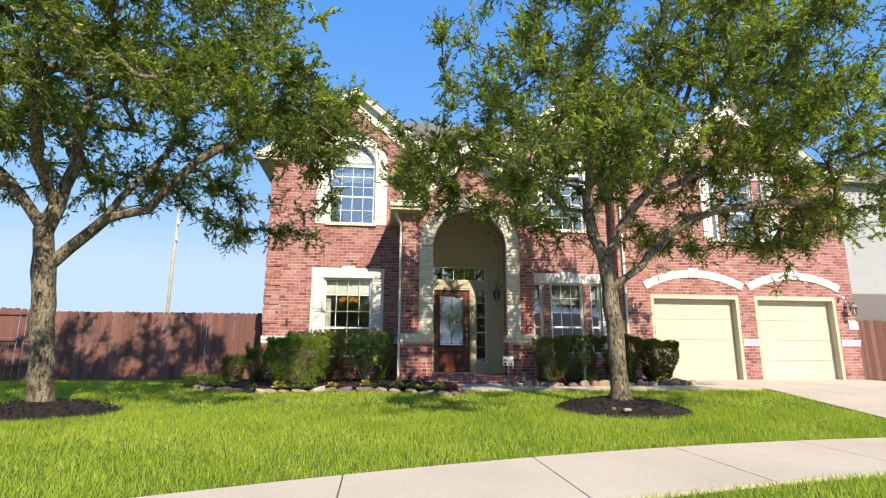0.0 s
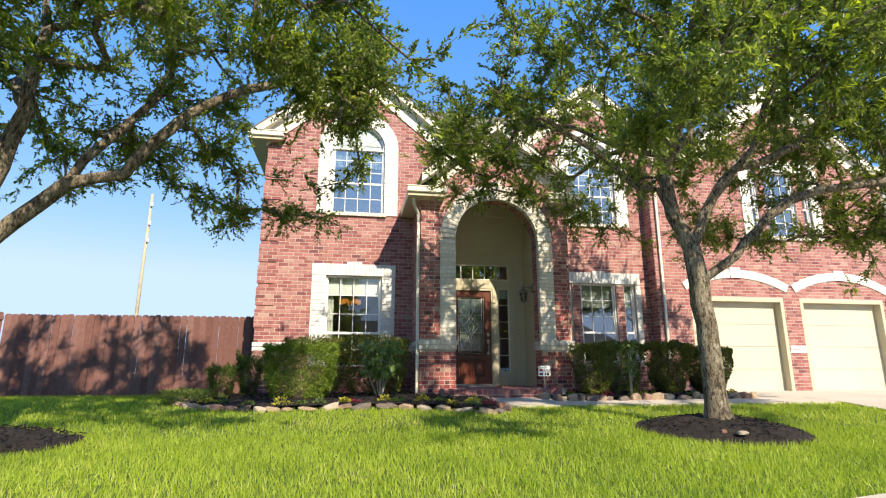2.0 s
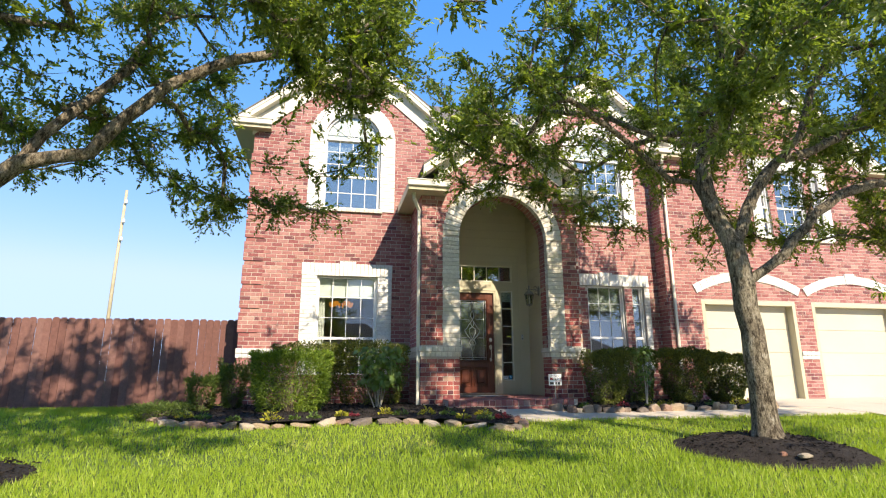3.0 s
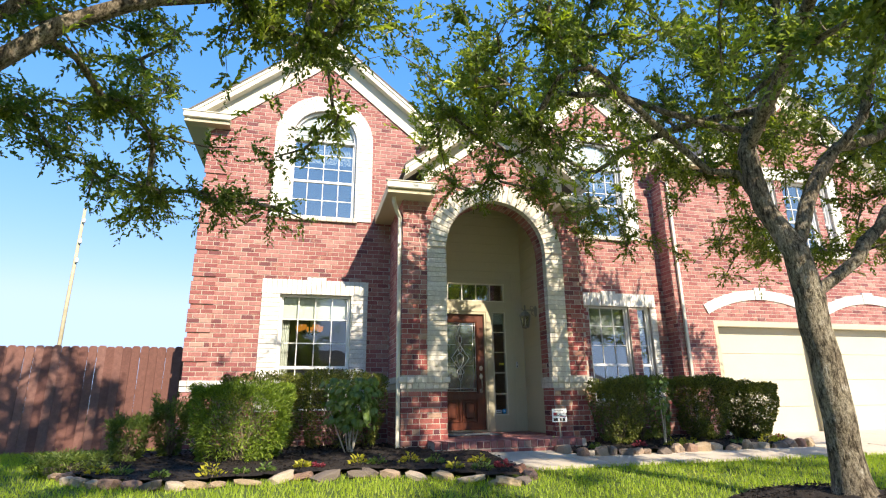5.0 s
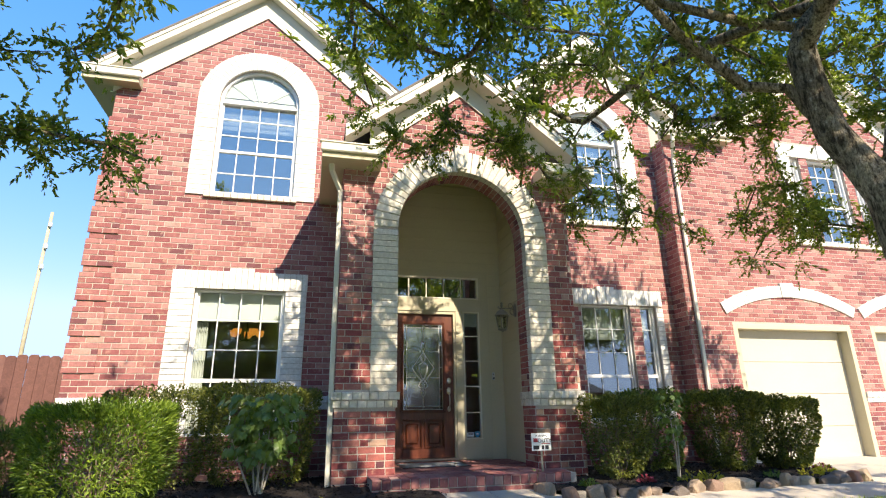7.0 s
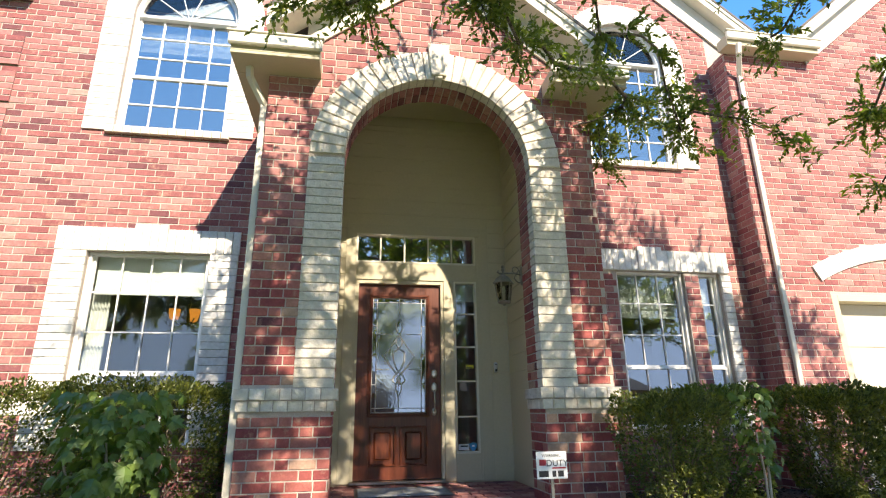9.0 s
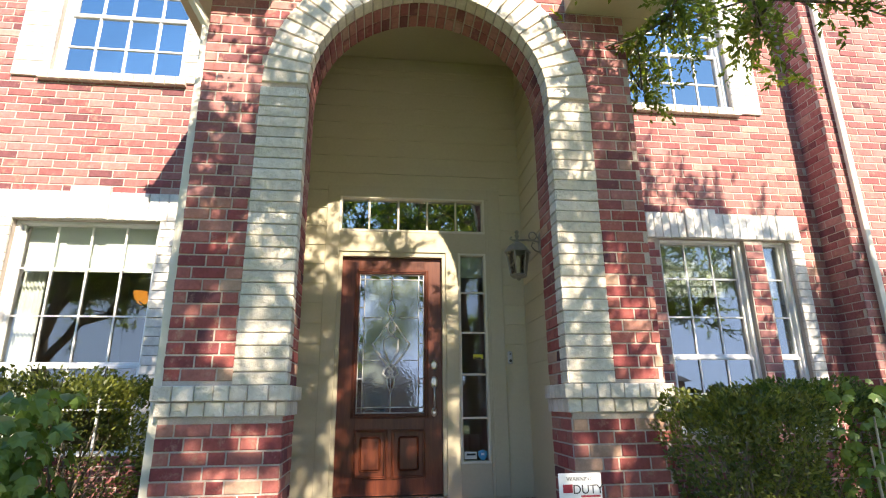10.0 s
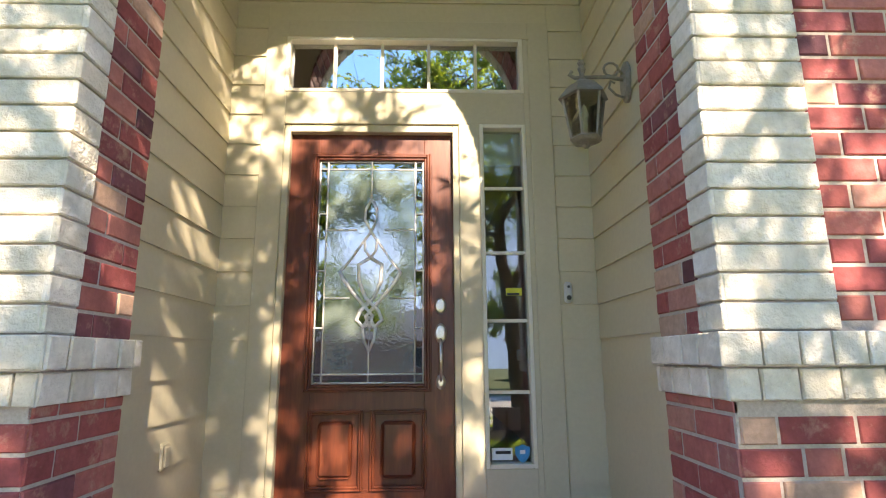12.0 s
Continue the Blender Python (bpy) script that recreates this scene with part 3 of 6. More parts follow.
for sx, face in ((AXIS - 0.89, X), (AXIS + 0.89, -X)):
    # returns of the arch opening: white stone in front, brick behind
    for z0, z1, y0 in ((0.445, BAND0, PORCH), (BAND1, 3.59, PORCH + 0.12)):
        along = Y if face.x > 0 else -Y
        spans = [(y0, PORCH + 0.40)] if face.x > 0 else [(-(PORCH + 0.40), -y0)]
        courses(bricks, Vector((sx, 0, 0)), along, face, z0, z1, lambda z, s=spans: s, single=(lambda x, z: z < 2.75, singles))
# left outer side of the porch, and its right one
courses(bricks, Vector((AXIS - 1.60, 0, 0)), -Y, -X, 0.445, 4.40, lambda z: [] if BAND0 < z < BAND1 else [(-FRONT, -PORCH)])
courses(bricks, Vector((AXIS + 1.54, 0, 0)), Y, X, 0.445, 4.40, lambda z: [] if BAND0 < z < BAND1 else [(PORCH, FRONT)])
# soffit of the arch: brick on edge
for k in range(36):
    a0, a1 = radians(180 * k / 36 + 0.4), radians(180 * (k + 1) / 36 - 0.4)
    for y0, y1 in ((PORCH + 0.13, PORCH + 0.26), (PORCH + 0.27, PORCH + 0.40)):
        am = (a0 + a1) / 2
        inward = Vector((-math.cos(am), 0, -math.sin(am)))
        tang = Vector((-math.sin(am), 0, math.cos(am)))
        o = Vector((AXIS + 0.89 * math.cos(am), 0, 3.59 + 0.89 * math.sin(am)))
        w = 0.89 * (a1 - a0) / 2
        bricks.add(o, tang, Y, inward, -w, w, y0, y1, 0.010)
bricks.done("brickwork", M_BRICK, porch_wall)
LATER = [("brick", singles, M_BRICK_PIECE, porch_wall)]

# --- white stone of the porch ---
stone = Pieces()
STONE_SINGLES = []
for side in (-1, 1):
    # long blocks up the sides of the arch
    z = BAND1 + 0.006
    while z < 3.56:
        zt = min(z + 0.0785, 3.59)
        a, b = (AXIS + side * 0.89, AXIS + side * 1.195)
        a, b = min(a, b), max(a, b)
        STONE_SINGLES.append((Vector((0, PORCH, 0)), X, -Y, a - 0.004, b, z, zt - 0.008, 0.018))
        if side < 0:
            STONE_SINGLES.append((Vector((AXIS - 0.89, 0, 0)), Y, X, PORCH - 0.016, PORCH + 0.115, z, zt - 0.008, 0.012))
        else:
            STONE_SINGLES.append((Vector((AXIS + 0.89, 0, 0)), -Y, -X, -PORCH - 0.115, -PORCH + 0.016, z, zt - 0.008, 0.012))
        z += 0.0785
    # the two-course band round each pier
    x0, x1 = (AXIS - 1.60, AXIS - 0.89) if side < 0 else (AXIS + 0.89, AXIS + 1.54)
    for row, (z0, z1, pr) in enumerate(((BAND0, BAND0 + 0.082, 0.022), (BAND0 + 0.088, BAND1, 0.045))):
        part('band_bed', box(x0 - pr + 0.012, x1 + pr - 0.012, PORCH - pr + 0.012, PORCH, z0 - 0.004, z1), M_MORTAR, house)
        x = x0 - pr
        while x < x1 + pr - 0.01:
            e = min(x + rng.uniform(0.085, 0.125), x1 + pr)
            if x1 + pr - e < 0.04:
                e = x1 + pr
            STONE_SINGLES.append((Vector((0, PORCH, 0)), X, -Y, x, e - 0.007, z0, z1, pr))
            x = e
        y = PORCH - pr + 0.01
        while y < PORCH + 0.40:
            e = min(y + rng.uniform(0.085, 0.125), PORCH + 0.42)
            if side < 0:
                STONE_SINGLES.append((Vector((x1, 0, 0)), Y, X, y, e - 0.007, z0, z1, pr))
            else:
                STONE_SINGLES.append((Vector((x0, 0, 0)), -Y, -X, -e + 0.007, -y, z0, z1, pr))
            y = e
        y = PORCH - pr + 0.01
        while y < FRONT:
            e = min(y + rng.uniform(0.085, 0.125), FRONT)
            if side < 0:
                stone.add(Vector((x0, 0, 0)), -Y, Z, -X, -e + 0.007, -y, z0, z1, pr)
            y = e
# arch stones, and the keystone
N_ARCH = 33
for k in range(N_ARCH):
    a0, a1 = 180 * k / N_ARCH + 0.35, 180 * (k + 1) / N_ARCH - 0.35
    ro = 1.195
    c = [(AXIS + r * math.cos(radians(a)), 3.59 + r * math.sin(radians(a))) for r, a in ((0.886, a0), (ro, a0), (ro, a1), (0.886, a1))]
    stone.quad_block(c[::-1], Vector((0, PORCH, 0)), X, Z, -Y, 0.018 if k != 16 else 0.04)
    am = radians((a0 + a1) / 2)
    inward, tang = Vector((-math.cos(am), 0, -math.sin(am))), Vector((-math.sin(am), 0, math.cos(am)))
    w = 0.89 * radians(a1 - a0) / 2
    stone.add(Vector((AXIS + 0.89 * math.cos(am), 0, 3.59 + 0.89 * math.sin(am))), tang, Y, inward, -w, w, PORCH - 0.016, PORCH + 0.115, 0.012)
stone.quad_block([(AXIS - 0.075, 4.50), (AXIS + 0.075, 4.50), (AXIS + 0.11, 4.86), (AXIS - 0.11, 4.86)], Vector((0, PORCH - 0.03, 0)), X, Z, -Y, 0.025)
stone.done("arch_stonework", M_STONE, porch_wall, "white stone arch with a keystone")
LATER.append(("stone_block", STONE_SINGLES, M_STONE_PIECE, porch_wall))

# --- white brick surrounds of the windows and the bands ---
ws = Pieces()
of = Vector((0, FRONT, 0))
og = Vector((0, GAR, 0))


def jamb(o, x0, x1, z0, z1, proud=0.028):
    z = z0
    while z < z1 - 0.03:
        ws.add(o, X, Z, -Y, x0, x1, z, min(z + COURSE - 0.006, z1), proud + rng.uniform(-0.002, 0.002), 0.003)
        z += COURSE


def lintel(o, x0, x1, z0, z1, proud=0.030):
    """Soldier course with a raised middle."""
    n = round((x1 - x0) / 0.082)
    for k in range(n):
        a, b = x0 + (x1 - x0) * k / n, x0 + (x1 - x0) * (k + 1) / n
        mid = abs((a + b) / 2 - (x0 + x1) / 2) < 0.16
        ws.add(o, X, Z, -Y, a + 0.003, b - 0.003, z0, z1 + (0.045 if mid else 0), proud + (0.02 if mid else 0), 0.003)


def arch_surround(cx):
    jamb(of, cx - UP_HALF - 0.31, cx - UP_HALF, UP_SILL - 0.04, UP_SPRING)
    jamb(of, cx + UP_HALF, cx + UP_HALF + 0.31, UP_SILL - 0.04, UP_SPRING)
    n = 31
    for k in range(n):
        a0, a1 = 180 * k / n + 0.25, 180 * (k + 1) / n - 0.25
        ro = UP_HALF + 0.31
        c = [(cx + r * math.cos(radians(a)), UP_SPRING + r * math.sin(radians(a))) for r, a in ((UP_HALF, a0), (ro, a0), (ro, a1), (UP_HALF, a1))]
        ws.quad_block(c[::-1], of, X, Z, -Y, 0.028, 0.003)


for g in GABLES:
    arch_surround(g)
jamb(of, -1.68, -1.38, 1.02, 2.975)
jamb(of, -0.16, 0.13, 1.02, 2.975)
lintel(of, -1.69, 0.14, 2.98, 3.235)
lintel(of, 3.9, 6.04, 2.955, 3.21)
jamb(of, 5.91, 6.04, 1.12, 2.95)
jamb(of, 3.9, 4.03, 1.12, 2.95)
jamb(og, 8.81, 9.08, 4.18, 5.95)
jamb(og, 10.82, 11.09, 4.18, 5.95)
lintel(og, 8.81, 11.09, 5.96, 6.22)
for x0, x1, o in ((LEFT - 0.02, -1.69, of), (0.14, 0.53, of), (9.62, 10.08, og), (12.49, RIGHT + 0.02, og)):
    for z0, z1, pr in ((BAND0, BAND0 + 0.082, 0.02), (BAND0 + 0.088, BAND1, 0.038)):
        n = max(1, round((x1 - x0) / 0.115))
        for k in range(n):
            ws.add(o, X, Z, -Y, x0 + (x1 - x0) * k / n, x0 + (x1 - x0) * (k + 1) / n - 0.007, z0, z1, pr)
ws.add(og, X, Z, -Y, 12.79, RIGHT + 0.02, 1.79, 2.01, 0.025)
for a, b in gar_doors:
    cx, half, rise = (a + b) / 2, (b - a) / 2 + 0.10, 0.33
    r = (half * half + rise * rise) / (2 * rise)
    zc, ang = 2.80 + rise - r, math.degrees(math.asin(half / r))
    n = 31
    for k in range(n):
        a0, a1 = 90 - ang + 2 * ang * k / n + 0.06, 90 - ang + 2 * ang * (k + 1) / n - 0.06
        mid = 13 < k < 17
        ro = r + (0.255 if mid else 0.205)
        c = [(cx + q * math.cos(radians(t)), zc + q * math.sin(radians(t))) for q, t in ((r, a0), (ro, a0), (ro, a1), (r, a1))]
        ws.quad_block(c[::-1], og, X, Z, -Y, 0.045 if mid else 0.03, 0.003)
ws.done("surround_brickwork", M_WHITE_BRICK, wall_left, "white brick surrounds")
# brick sills under the upper windows
sill = Pieces()
for g in GABLES:
    for k in range(14):
        a = g - 0.66 + 1.32 * k / 14
        sill.add(Vector((0, FRONT - 0.012, 0)), X, Z, -Y, a, a + 1.32 / 14 - 0.007, UP_SILL - 0.075, UP_SILL + 0.01, 0.05)
for k in range(22):
    a = 8.9 + 2.1 * k / 22
    sill.add(Vector((0, GAR - 0.012, 0)), X, Z, -Y, a, a + 2.1 / 22 - 0.007, 4.135, 4.225, 0.05)
sill.done("sill_brickwork", M_STONE, wall_left, "brick window sills")


# --- windows ---
def window(x0, x1, z0, z1, y, cols, rows_up, rows_low, arch=0.0, glass=None, meet=None, blind=0.0):
    """A white sash window set in its opening; arch: rise of a half-round light above z1."""
    glass = glass or M_GLASS
    w = new("window")
    w.parent = house
    w["label"] = "white vinyl sash window with grilles"
    fr = 0.034
    yd = y + 0.09
    bm = bmesh.new()
    for a, b, c, d in ((x0, x0 + fr, z0, z1), (x1 - fr, x1, z0, z1), (x0 + fr, x1 - fr, z0, z0 + fr), (x0 + fr, x1 - fr, z1 - fr * 0.8, z1)):
        add_box(bm, a, b, yd - 0.04, yd + 0.05, c, d, 0.004)
    part("window_frame", bm, M_WHITE, w)
    mz = meet if meet else (z0 + z1) / 2
    for lo, hi, n, back in ((mz, z1, rows_up, 0.02), (z0, mz, rows_low, 0.0)):
        bm = bmesh.new()
        a, b, c, d = x0 + fr, x1 - fr, lo, hi
        s = 0.026
        for p in ((a, a + s, c, d), (b - s, b, c, d), (a + s, b - s, c, c + s), (a + s, b - s, d - s, d)):
            add_box(bm, p[0], p[1], yd - 0.015 + back, yd + 0.015 + back, p[2], p[3], 0.003)
        for k in range(1, cols):
            xx = a + (b - a) * k / cols
            add_box(bm, xx - 0.007, xx + 0.007, yd - 0.006 + back, yd + 0.006 + back, c + s, d - s)
        for k in range(1, n):
            zz = c + (d - c) * k / n
            add_box(bm, a + s, b - s, yd - 0.0055 + back, yd + 0.0055 + back, zz - 0.007, zz + 0.007)
        part("sash", bm, M_WHITE, w)
        p = part("pane", box(a + 0.01, b - 0.01, yd + 0.008 + back, yd + 0.011 + back, c + 0.01, d - 0.01), glass, w)
        p.visible_shadow = False
    if blind:
        part("blind", box(x0 + 0.05, x1 - 0.05, yd + 0.10, yd + 0.13, z1 - blind, z1 - 0.01), M_BLIND, w, "raised white blind")
    if arch:
        cx, half = (x0 + x1) / 2, (x1 - x0) / 2
        outer, inner = arc(cx, z1, half, 0, 180, 20), arc(cx, z1 + 0.01, half - 0.045, 0, 180, 20)
        v, f = slab([outer, inner[::-1]], yd - 0.04, yd + 0.05)
        mesh_ob("arch_frame", v, f, M_WHITE, w)
        v, f = slab([arc(cx, z1 + 0.01, half - 0.05, 0, 180, 20)], yd + 0.012, yd + 0.015)
        p = mesh_ob("pane", v, f, M_GLASS, w)
        p.visible_shadow = False
        bm = bmesh.new()
        for ang in (36, 72, 108, 144):
            add_box(bm, 0, half - 0.05, -0.004, 0.004, -0.004, 0.004, m=Matrix.Translation((cx, yd, z1 + 0.01)) @ Matrix.Rotation(-radians(ang), 4, "Y"))
        part("muntin", bm, M_WHITE, w)
        v, f = slab([arc(cx, z1 + 0.01, half - 0.05, 0, 180, 20)], yd + 0.022, yd + 0.03)
        mesh_ob("arch_shade", v, f, M_BLIND, w, "pleated white shade")
    return w


M_BLIND = rough_mat("white_blind", (0.72, 0.74, 0.72), (0.8, 0.81, 0.79), 2, 60, 0.8, 0.2, 0.003, (0.2, 0.2, 3), grain=0.22)
for g in GABLES:
    window(g - UP_HALF, g + UP_HALF, UP_SILL, UP_SPRING, FRONT, 4, 3, 2, arch=UP_HALF, glass=M_GLASS_MIRROR, meet=5.16, blind=0.42)
window(-1.38, -0.16, 1.02, 2.975, FRONT, 4, 3, 2, glass=M_GLASS, meet=1.73, blind=0.42)
for i, (a, b) in enumerate(MID_LIGHTS):
    window(a, b, 1.12, 2.95, FRONT, 3 if i == 1 else 1, 3, 2, glass=M_GLASS_HALF, meet=1.80, blind=0.55)
for i, (a, b) in enumerate(UPR_LIGHTS):
    window(a, b, 4.22, 5.95, GAR, 3 if i == 1 else 1, 3, 2, glass=M_GLASS_MIRROR, meet=5.0, blind=0.3)

# rooms behind the windows
for name, a, b, c, d, z0, z1 in (("room_wall", LEFT + 0.25, 0.95, FRONT + 0.23, 18.5, 0.60, 3.55), ("room_wall", LEFT + 0.25, 1.9, FRONT + 0.23, 18.5, 3.70, 6.60),
                                 ("room_wall", 3.35, 6.2, FRONT + 0.23, 18.5, 0.60, 3.55), ("room_wall", 2.2, 6.2, FRONT + 0.23, 18.5, 3.70, 6.60),
                                 ("room_wall", 8.0, 12.2, GAR + 0.23, 18.5, 3.70, 6.30), ("room_wall", 1.02, 3.23, DOORWALL + 0.12, 20.0, 0.60, 3.6)):
    v = [(x, y, z) for x in (a, b) for y in (c, d) for z in (z0, z1)]
    mesh_ob("room_wall", v, [(2, 3, 7, 6), (0, 1, 3, 2), (4, 6, 7, 5), (0, 2, 6, 4), (1, 5, 7, 3)], M_INNER, house, normals=False)

# --- garage doors with their tan jambs ---
for a, b in gar_doors:
    bm = bmesh.new()
    add_box(bm, a + 0.09, b - 0.09, GAR + 0.20, GAR + 0.24, 0.43, 2.56)
    d = part("garage_door", bm, M_GARAGE, house, "cream steel sectional garage door, closed")
    for k in range(4):
        z0 = 0.43 + k * 0.5325
        bm = bmesh.new()
        add_box(bm, a + 0.09, b - 0.09, GAR + 0.185, GAR + 0.199, z0 + 0.003, z0 + 0.5295, 0.003)
        part("panel", bm, M_GARAGE, d)
    bm = bmesh.new()
    for p in ((a, a + 0.09, 0.43, 2.64), (b - 0.09, b, 0.43, 2.64), (a + 0.09, b - 0.09, 2.56, 2.64)):
        add_box(bm, p[0], p[1], GAR - 0.004, GAR + 0.24, p[2], p[3], 0.003)
    part("door_jamb", bm, M_TRIM_TAN, house, "tan painted garage door jamb")

# --- porch recess: siding, ceiling, floor ---
PX0, PX1 = 1.07, 3.18
door_wall = mesh_ob("wall", *slab([rect(PX0 - 0.02, PX1 + 0.02, 0.5, 5.0), rect(1.40, 2.41, 0.62, 2.79), rect(2.53, 2.80, 0.89, 2.79), rect(1.39, 2.80, 2.99, 3.35)],
                                  DOORWALL, DOORWALL + 0.12), M_TAN, house, "tan siding wall round the entrance")
part("ceiling", box(PX0 - 0.1, PX1 + 0.1, PORCH + 0.40, DOORWALL, 4.925, 5.02), M_TAN, house)
side_l = part("wall", box(PX0 - 0.1, PX0, PORCH + 0.40, DOORWALL, 0.5, 4.95), M_TAN, house)
side_r = part("wall", box(PX1, PX1 + 0.1, PORCH + 0.40, DOORWALL, 0.5, 4.95), M_TAN, house)
BOARD = 0.186


def lap(o, u, n, a, b, z, parent):
    """One lapped board, its foot standing out."""
    h = BOARD + 0.012
    vs = []
    for s in (a, b):
        for d, zz in ((0.002, z + h), (0.004, z + h), (0.015, z), (0.002, z)):
            vs.append(o + u * s + n * d + Z * zz)
    mesh_ob("siding_board", vs, [(0, 1, 5, 4), (1, 2, 6, 5), (2, 3, 7, 6), (0, 3, 2, 1), (4, 5, 6, 7)], M_TAN, parent)


zz = 0.62
while zz < 4.78:
    for a, b in ((PX0, 1.27), (2.96, PX1)) if zz < 3.44 else ((PX0, PX1),):
        lap(Vector((0, DOORWALL, 0)), X, -Y, a, b, zz, door_wall)
    lap(Vector((PX0, 0, 0)), Y, X, PORCH + 0.40, DOORWALL, zz, side_l)
    lap(Vector((PX1, 0, 0)), Y, -X, PORCH + 0.40, DOORWALL, zz, side_r)
    zz += BOARD
bm = bmesh.new()
for a, b, c, d in ((1.27, 1.40, 0.62, 3.46), (2.83, 2.96, 0.62, 3.46), (2.41, 2.53, 0.62, 2.79), (1.40, 2.83, 3.35, 3.46), (1.40, 2.80, 2.79, 2.99), (2.80, 2.83, 0.62, 3.35), (2.53, 2.80, 0.62, 0.89)):
    add_box(bm, a, b, DOORWALL - 0.024, DOORWALL + 0.001, c, d, 0.003)
add_box(bm, 1.36, 2.84, DOORWALL - 0.032, DOORWALL - 0.022, 3.345, 3.365)
add_box(bm, PX0, PX1, DOORWALL - 0.022, DOORWALL - 0.001, 4.78, 4.92, 0.004)
part("door_trim", bm, M_TRIM_TAN, house, "tan painted door trim boards")

# the front door
door = new("door")
door.parent = house
door["label"] = "mahogany front door with leaded oval-motif glass, closed"
DX0, DX1, DZ0, DZ1 = 1.435, 2.375, 0.645, 2.745
yd = DOORWALL + 0.035
bm = bmesh.new()
GX0, GX1, GZ0, GZ1 = DX0 + 0.165, DX1 - 0.165, 1.315, 2.585
for p in ((DX0, GX0, DZ0, DZ1), (GX1, DX1, DZ0, DZ1), (GX0, GX1, GZ1, DZ1), (GX0, GX1, 1.17, GZ0), (GX0, GX1, DZ0, 0.79), (1.875, 1.935, 0.79, 1.17)):
    add_box(bm, p[0], p[1], yd, yd + 0.045, p[2], p[3], 0.002)
part("door_leaf", bm, M_DOOR, door)


def moulding(x0, x1, z0, z1, y, widths, parent, mat):
    bm = bmesh.new()
    for wdt, d0, off in widths:
        a, b, c, d = x0 - off, x1 + off, z0 - off, z1 + off
        for p in ((a - wdt, a, c - wdt, d + wdt), (b, b + wdt, c - wdt, d + wdt), (a, b, c - wdt, c), (a, b, d, d + wdt)):
            add_box(bm, p[0], p[1], y - d0, y + 0.004, p[2], p[3], min(0.006, wdt * 0.3))
    return part("moulding", bm, mat, parent)


moulding(GX0, GX1, GZ0, GZ1, yd, ((0.014, 0.010, 0.0), (0.016, 0.020, 0.014), (0.010, 0.012, 0.030)), door, M_DOOR)
for x0, x1 in ((DX0 + 0.165, 1.875), (1.935, DX1 - 0.165)):
    bm = bmesh.new()
    add_box(bm, x0 - 0.03, x1 + 0.03, yd + 0.022, yd + 0.04, 0.78, 1.18)
    add_box(bm, x0 + 0.045, x1 - 0.045, yd + 0.002, yd + 0.03, 0.835, 1.125, 0.02)
    part("raised_panel", bm, M_DOOR, door)
    moulding(x0 + 0.012, x1 - 0.012, 0.802, 1.158, yd, ((0.012, 0.008, 0.0), (0.012, 0.016, 0.012)), door, M_DOOR)
M_BEVEL = glass_mat("bevelled_clear_glass", (0.55, 0.6, 0.58), 0.02, 0.05, 0.30, 8)
M_LEAD = rough_mat("lead_came", (0.72, 0.73, 0.73), (0.8, 0.8, 0.8), 20, 80, 0.25, 0.05, 0.001, metal=0.25)
IN = 0.052
p = part("glass_border", box(GX0, GX1, yd + 0.02, yd + 0.023, GZ0, GZ1), M_BEVEL, door, "clear bevelled border glass")
part("glass_field", box(GX0 + IN, GX1 - IN, yd + 0.012, yd + 0.018, GZ0 + IN, GZ1 - IN), M_FROST, door, "textured privacy glass")
cames = []


def came(pts, r=0.0042):
    cames.append(tube([(x, yd + 0.011, z) for x, z in pts], [r * 1.3] * len(pts), 5))


cx, cz = (GX0 + GX1) / 2, (GZ0 + GZ1) / 2
for x in (GX0 + 0.006, GX0 + IN, GX1 - IN, GX1 - 0.006):
    came([(x, GZ0), (x, GZ1)])
for z in (GZ0 + 0.006, GZ0 + IN, GZ1 - IN, GZ1 - 0.006):
    came([(GX0, z), (GX1, z)])
for z in (GZ0 + 0.30, GZ0 + 0.62, GZ0 + 0.95):
    came([(GX0, z), (GX0 + IN, z)])
    came([(GX1 - IN, z), (GX1, z)])
came([(cx, GZ0), (cx, cz - 0.33)])
came([(cx, cz + 0.40), (cx, GZ1)])
came([(GX0 + IN, cz - 0.17), (cx - 0.11, cz - 0.17)])
came([(cx + 0.11, cz - 0.17), (GX1 - IN, cz - 0.17)])
came([(GX0 + IN, cz + 0.22), (cx - 0.08, cz + 0.22)])
came([(cx + 0.08, cz + 0.22), (GX1 - IN, cz + 0.22)])
for s in (-1, 1):
    def mirrored(*pts):
        return [(cx + s * x, cz + z) for x, z in pts]
    came(mirrored((0, 0.40), (0.030, 0.345), (0.034, 0.28), (0.0, 0.21), (-0.035, 0.16), (-0.03, 0.10), (0.0, 0.06)), 0.007)
    came(mirrored((0, 0.21), (0.05, 0.14), (0.11, 0.05), (0.15, 0.00), (0.17, -0.02)), 0.006)
    came(mirrored((0.17, -0.02), (0.15, -0.06), (0.10, -0.13), (0.04, -0.20), (-0.02, -0.27), (0.0, -0.33)), 0.009)
    came(mirrored((0.0, 0.06), (0.065, 0.02), (0.06, -0.08), (0.02, -0.17), (-0.05, -0.24), (-0.07, -0.29), (-0.03, -0.33), (0.0, -0.31)), 0.009)
    came(mirrored((0.0, -0.27), (0.035, -0.33), (0.03, -0.39), (0.0, -0.46)), 0.007)
v, f = [], []
for cv, cf in cames:
    k = len(v)
    v += cv
    f += [tuple(i + k for i in q) for q in cf]
mesh_ob("leading", v, f, M_LEAD, door, "silver came in a looped motif", smooth=True)
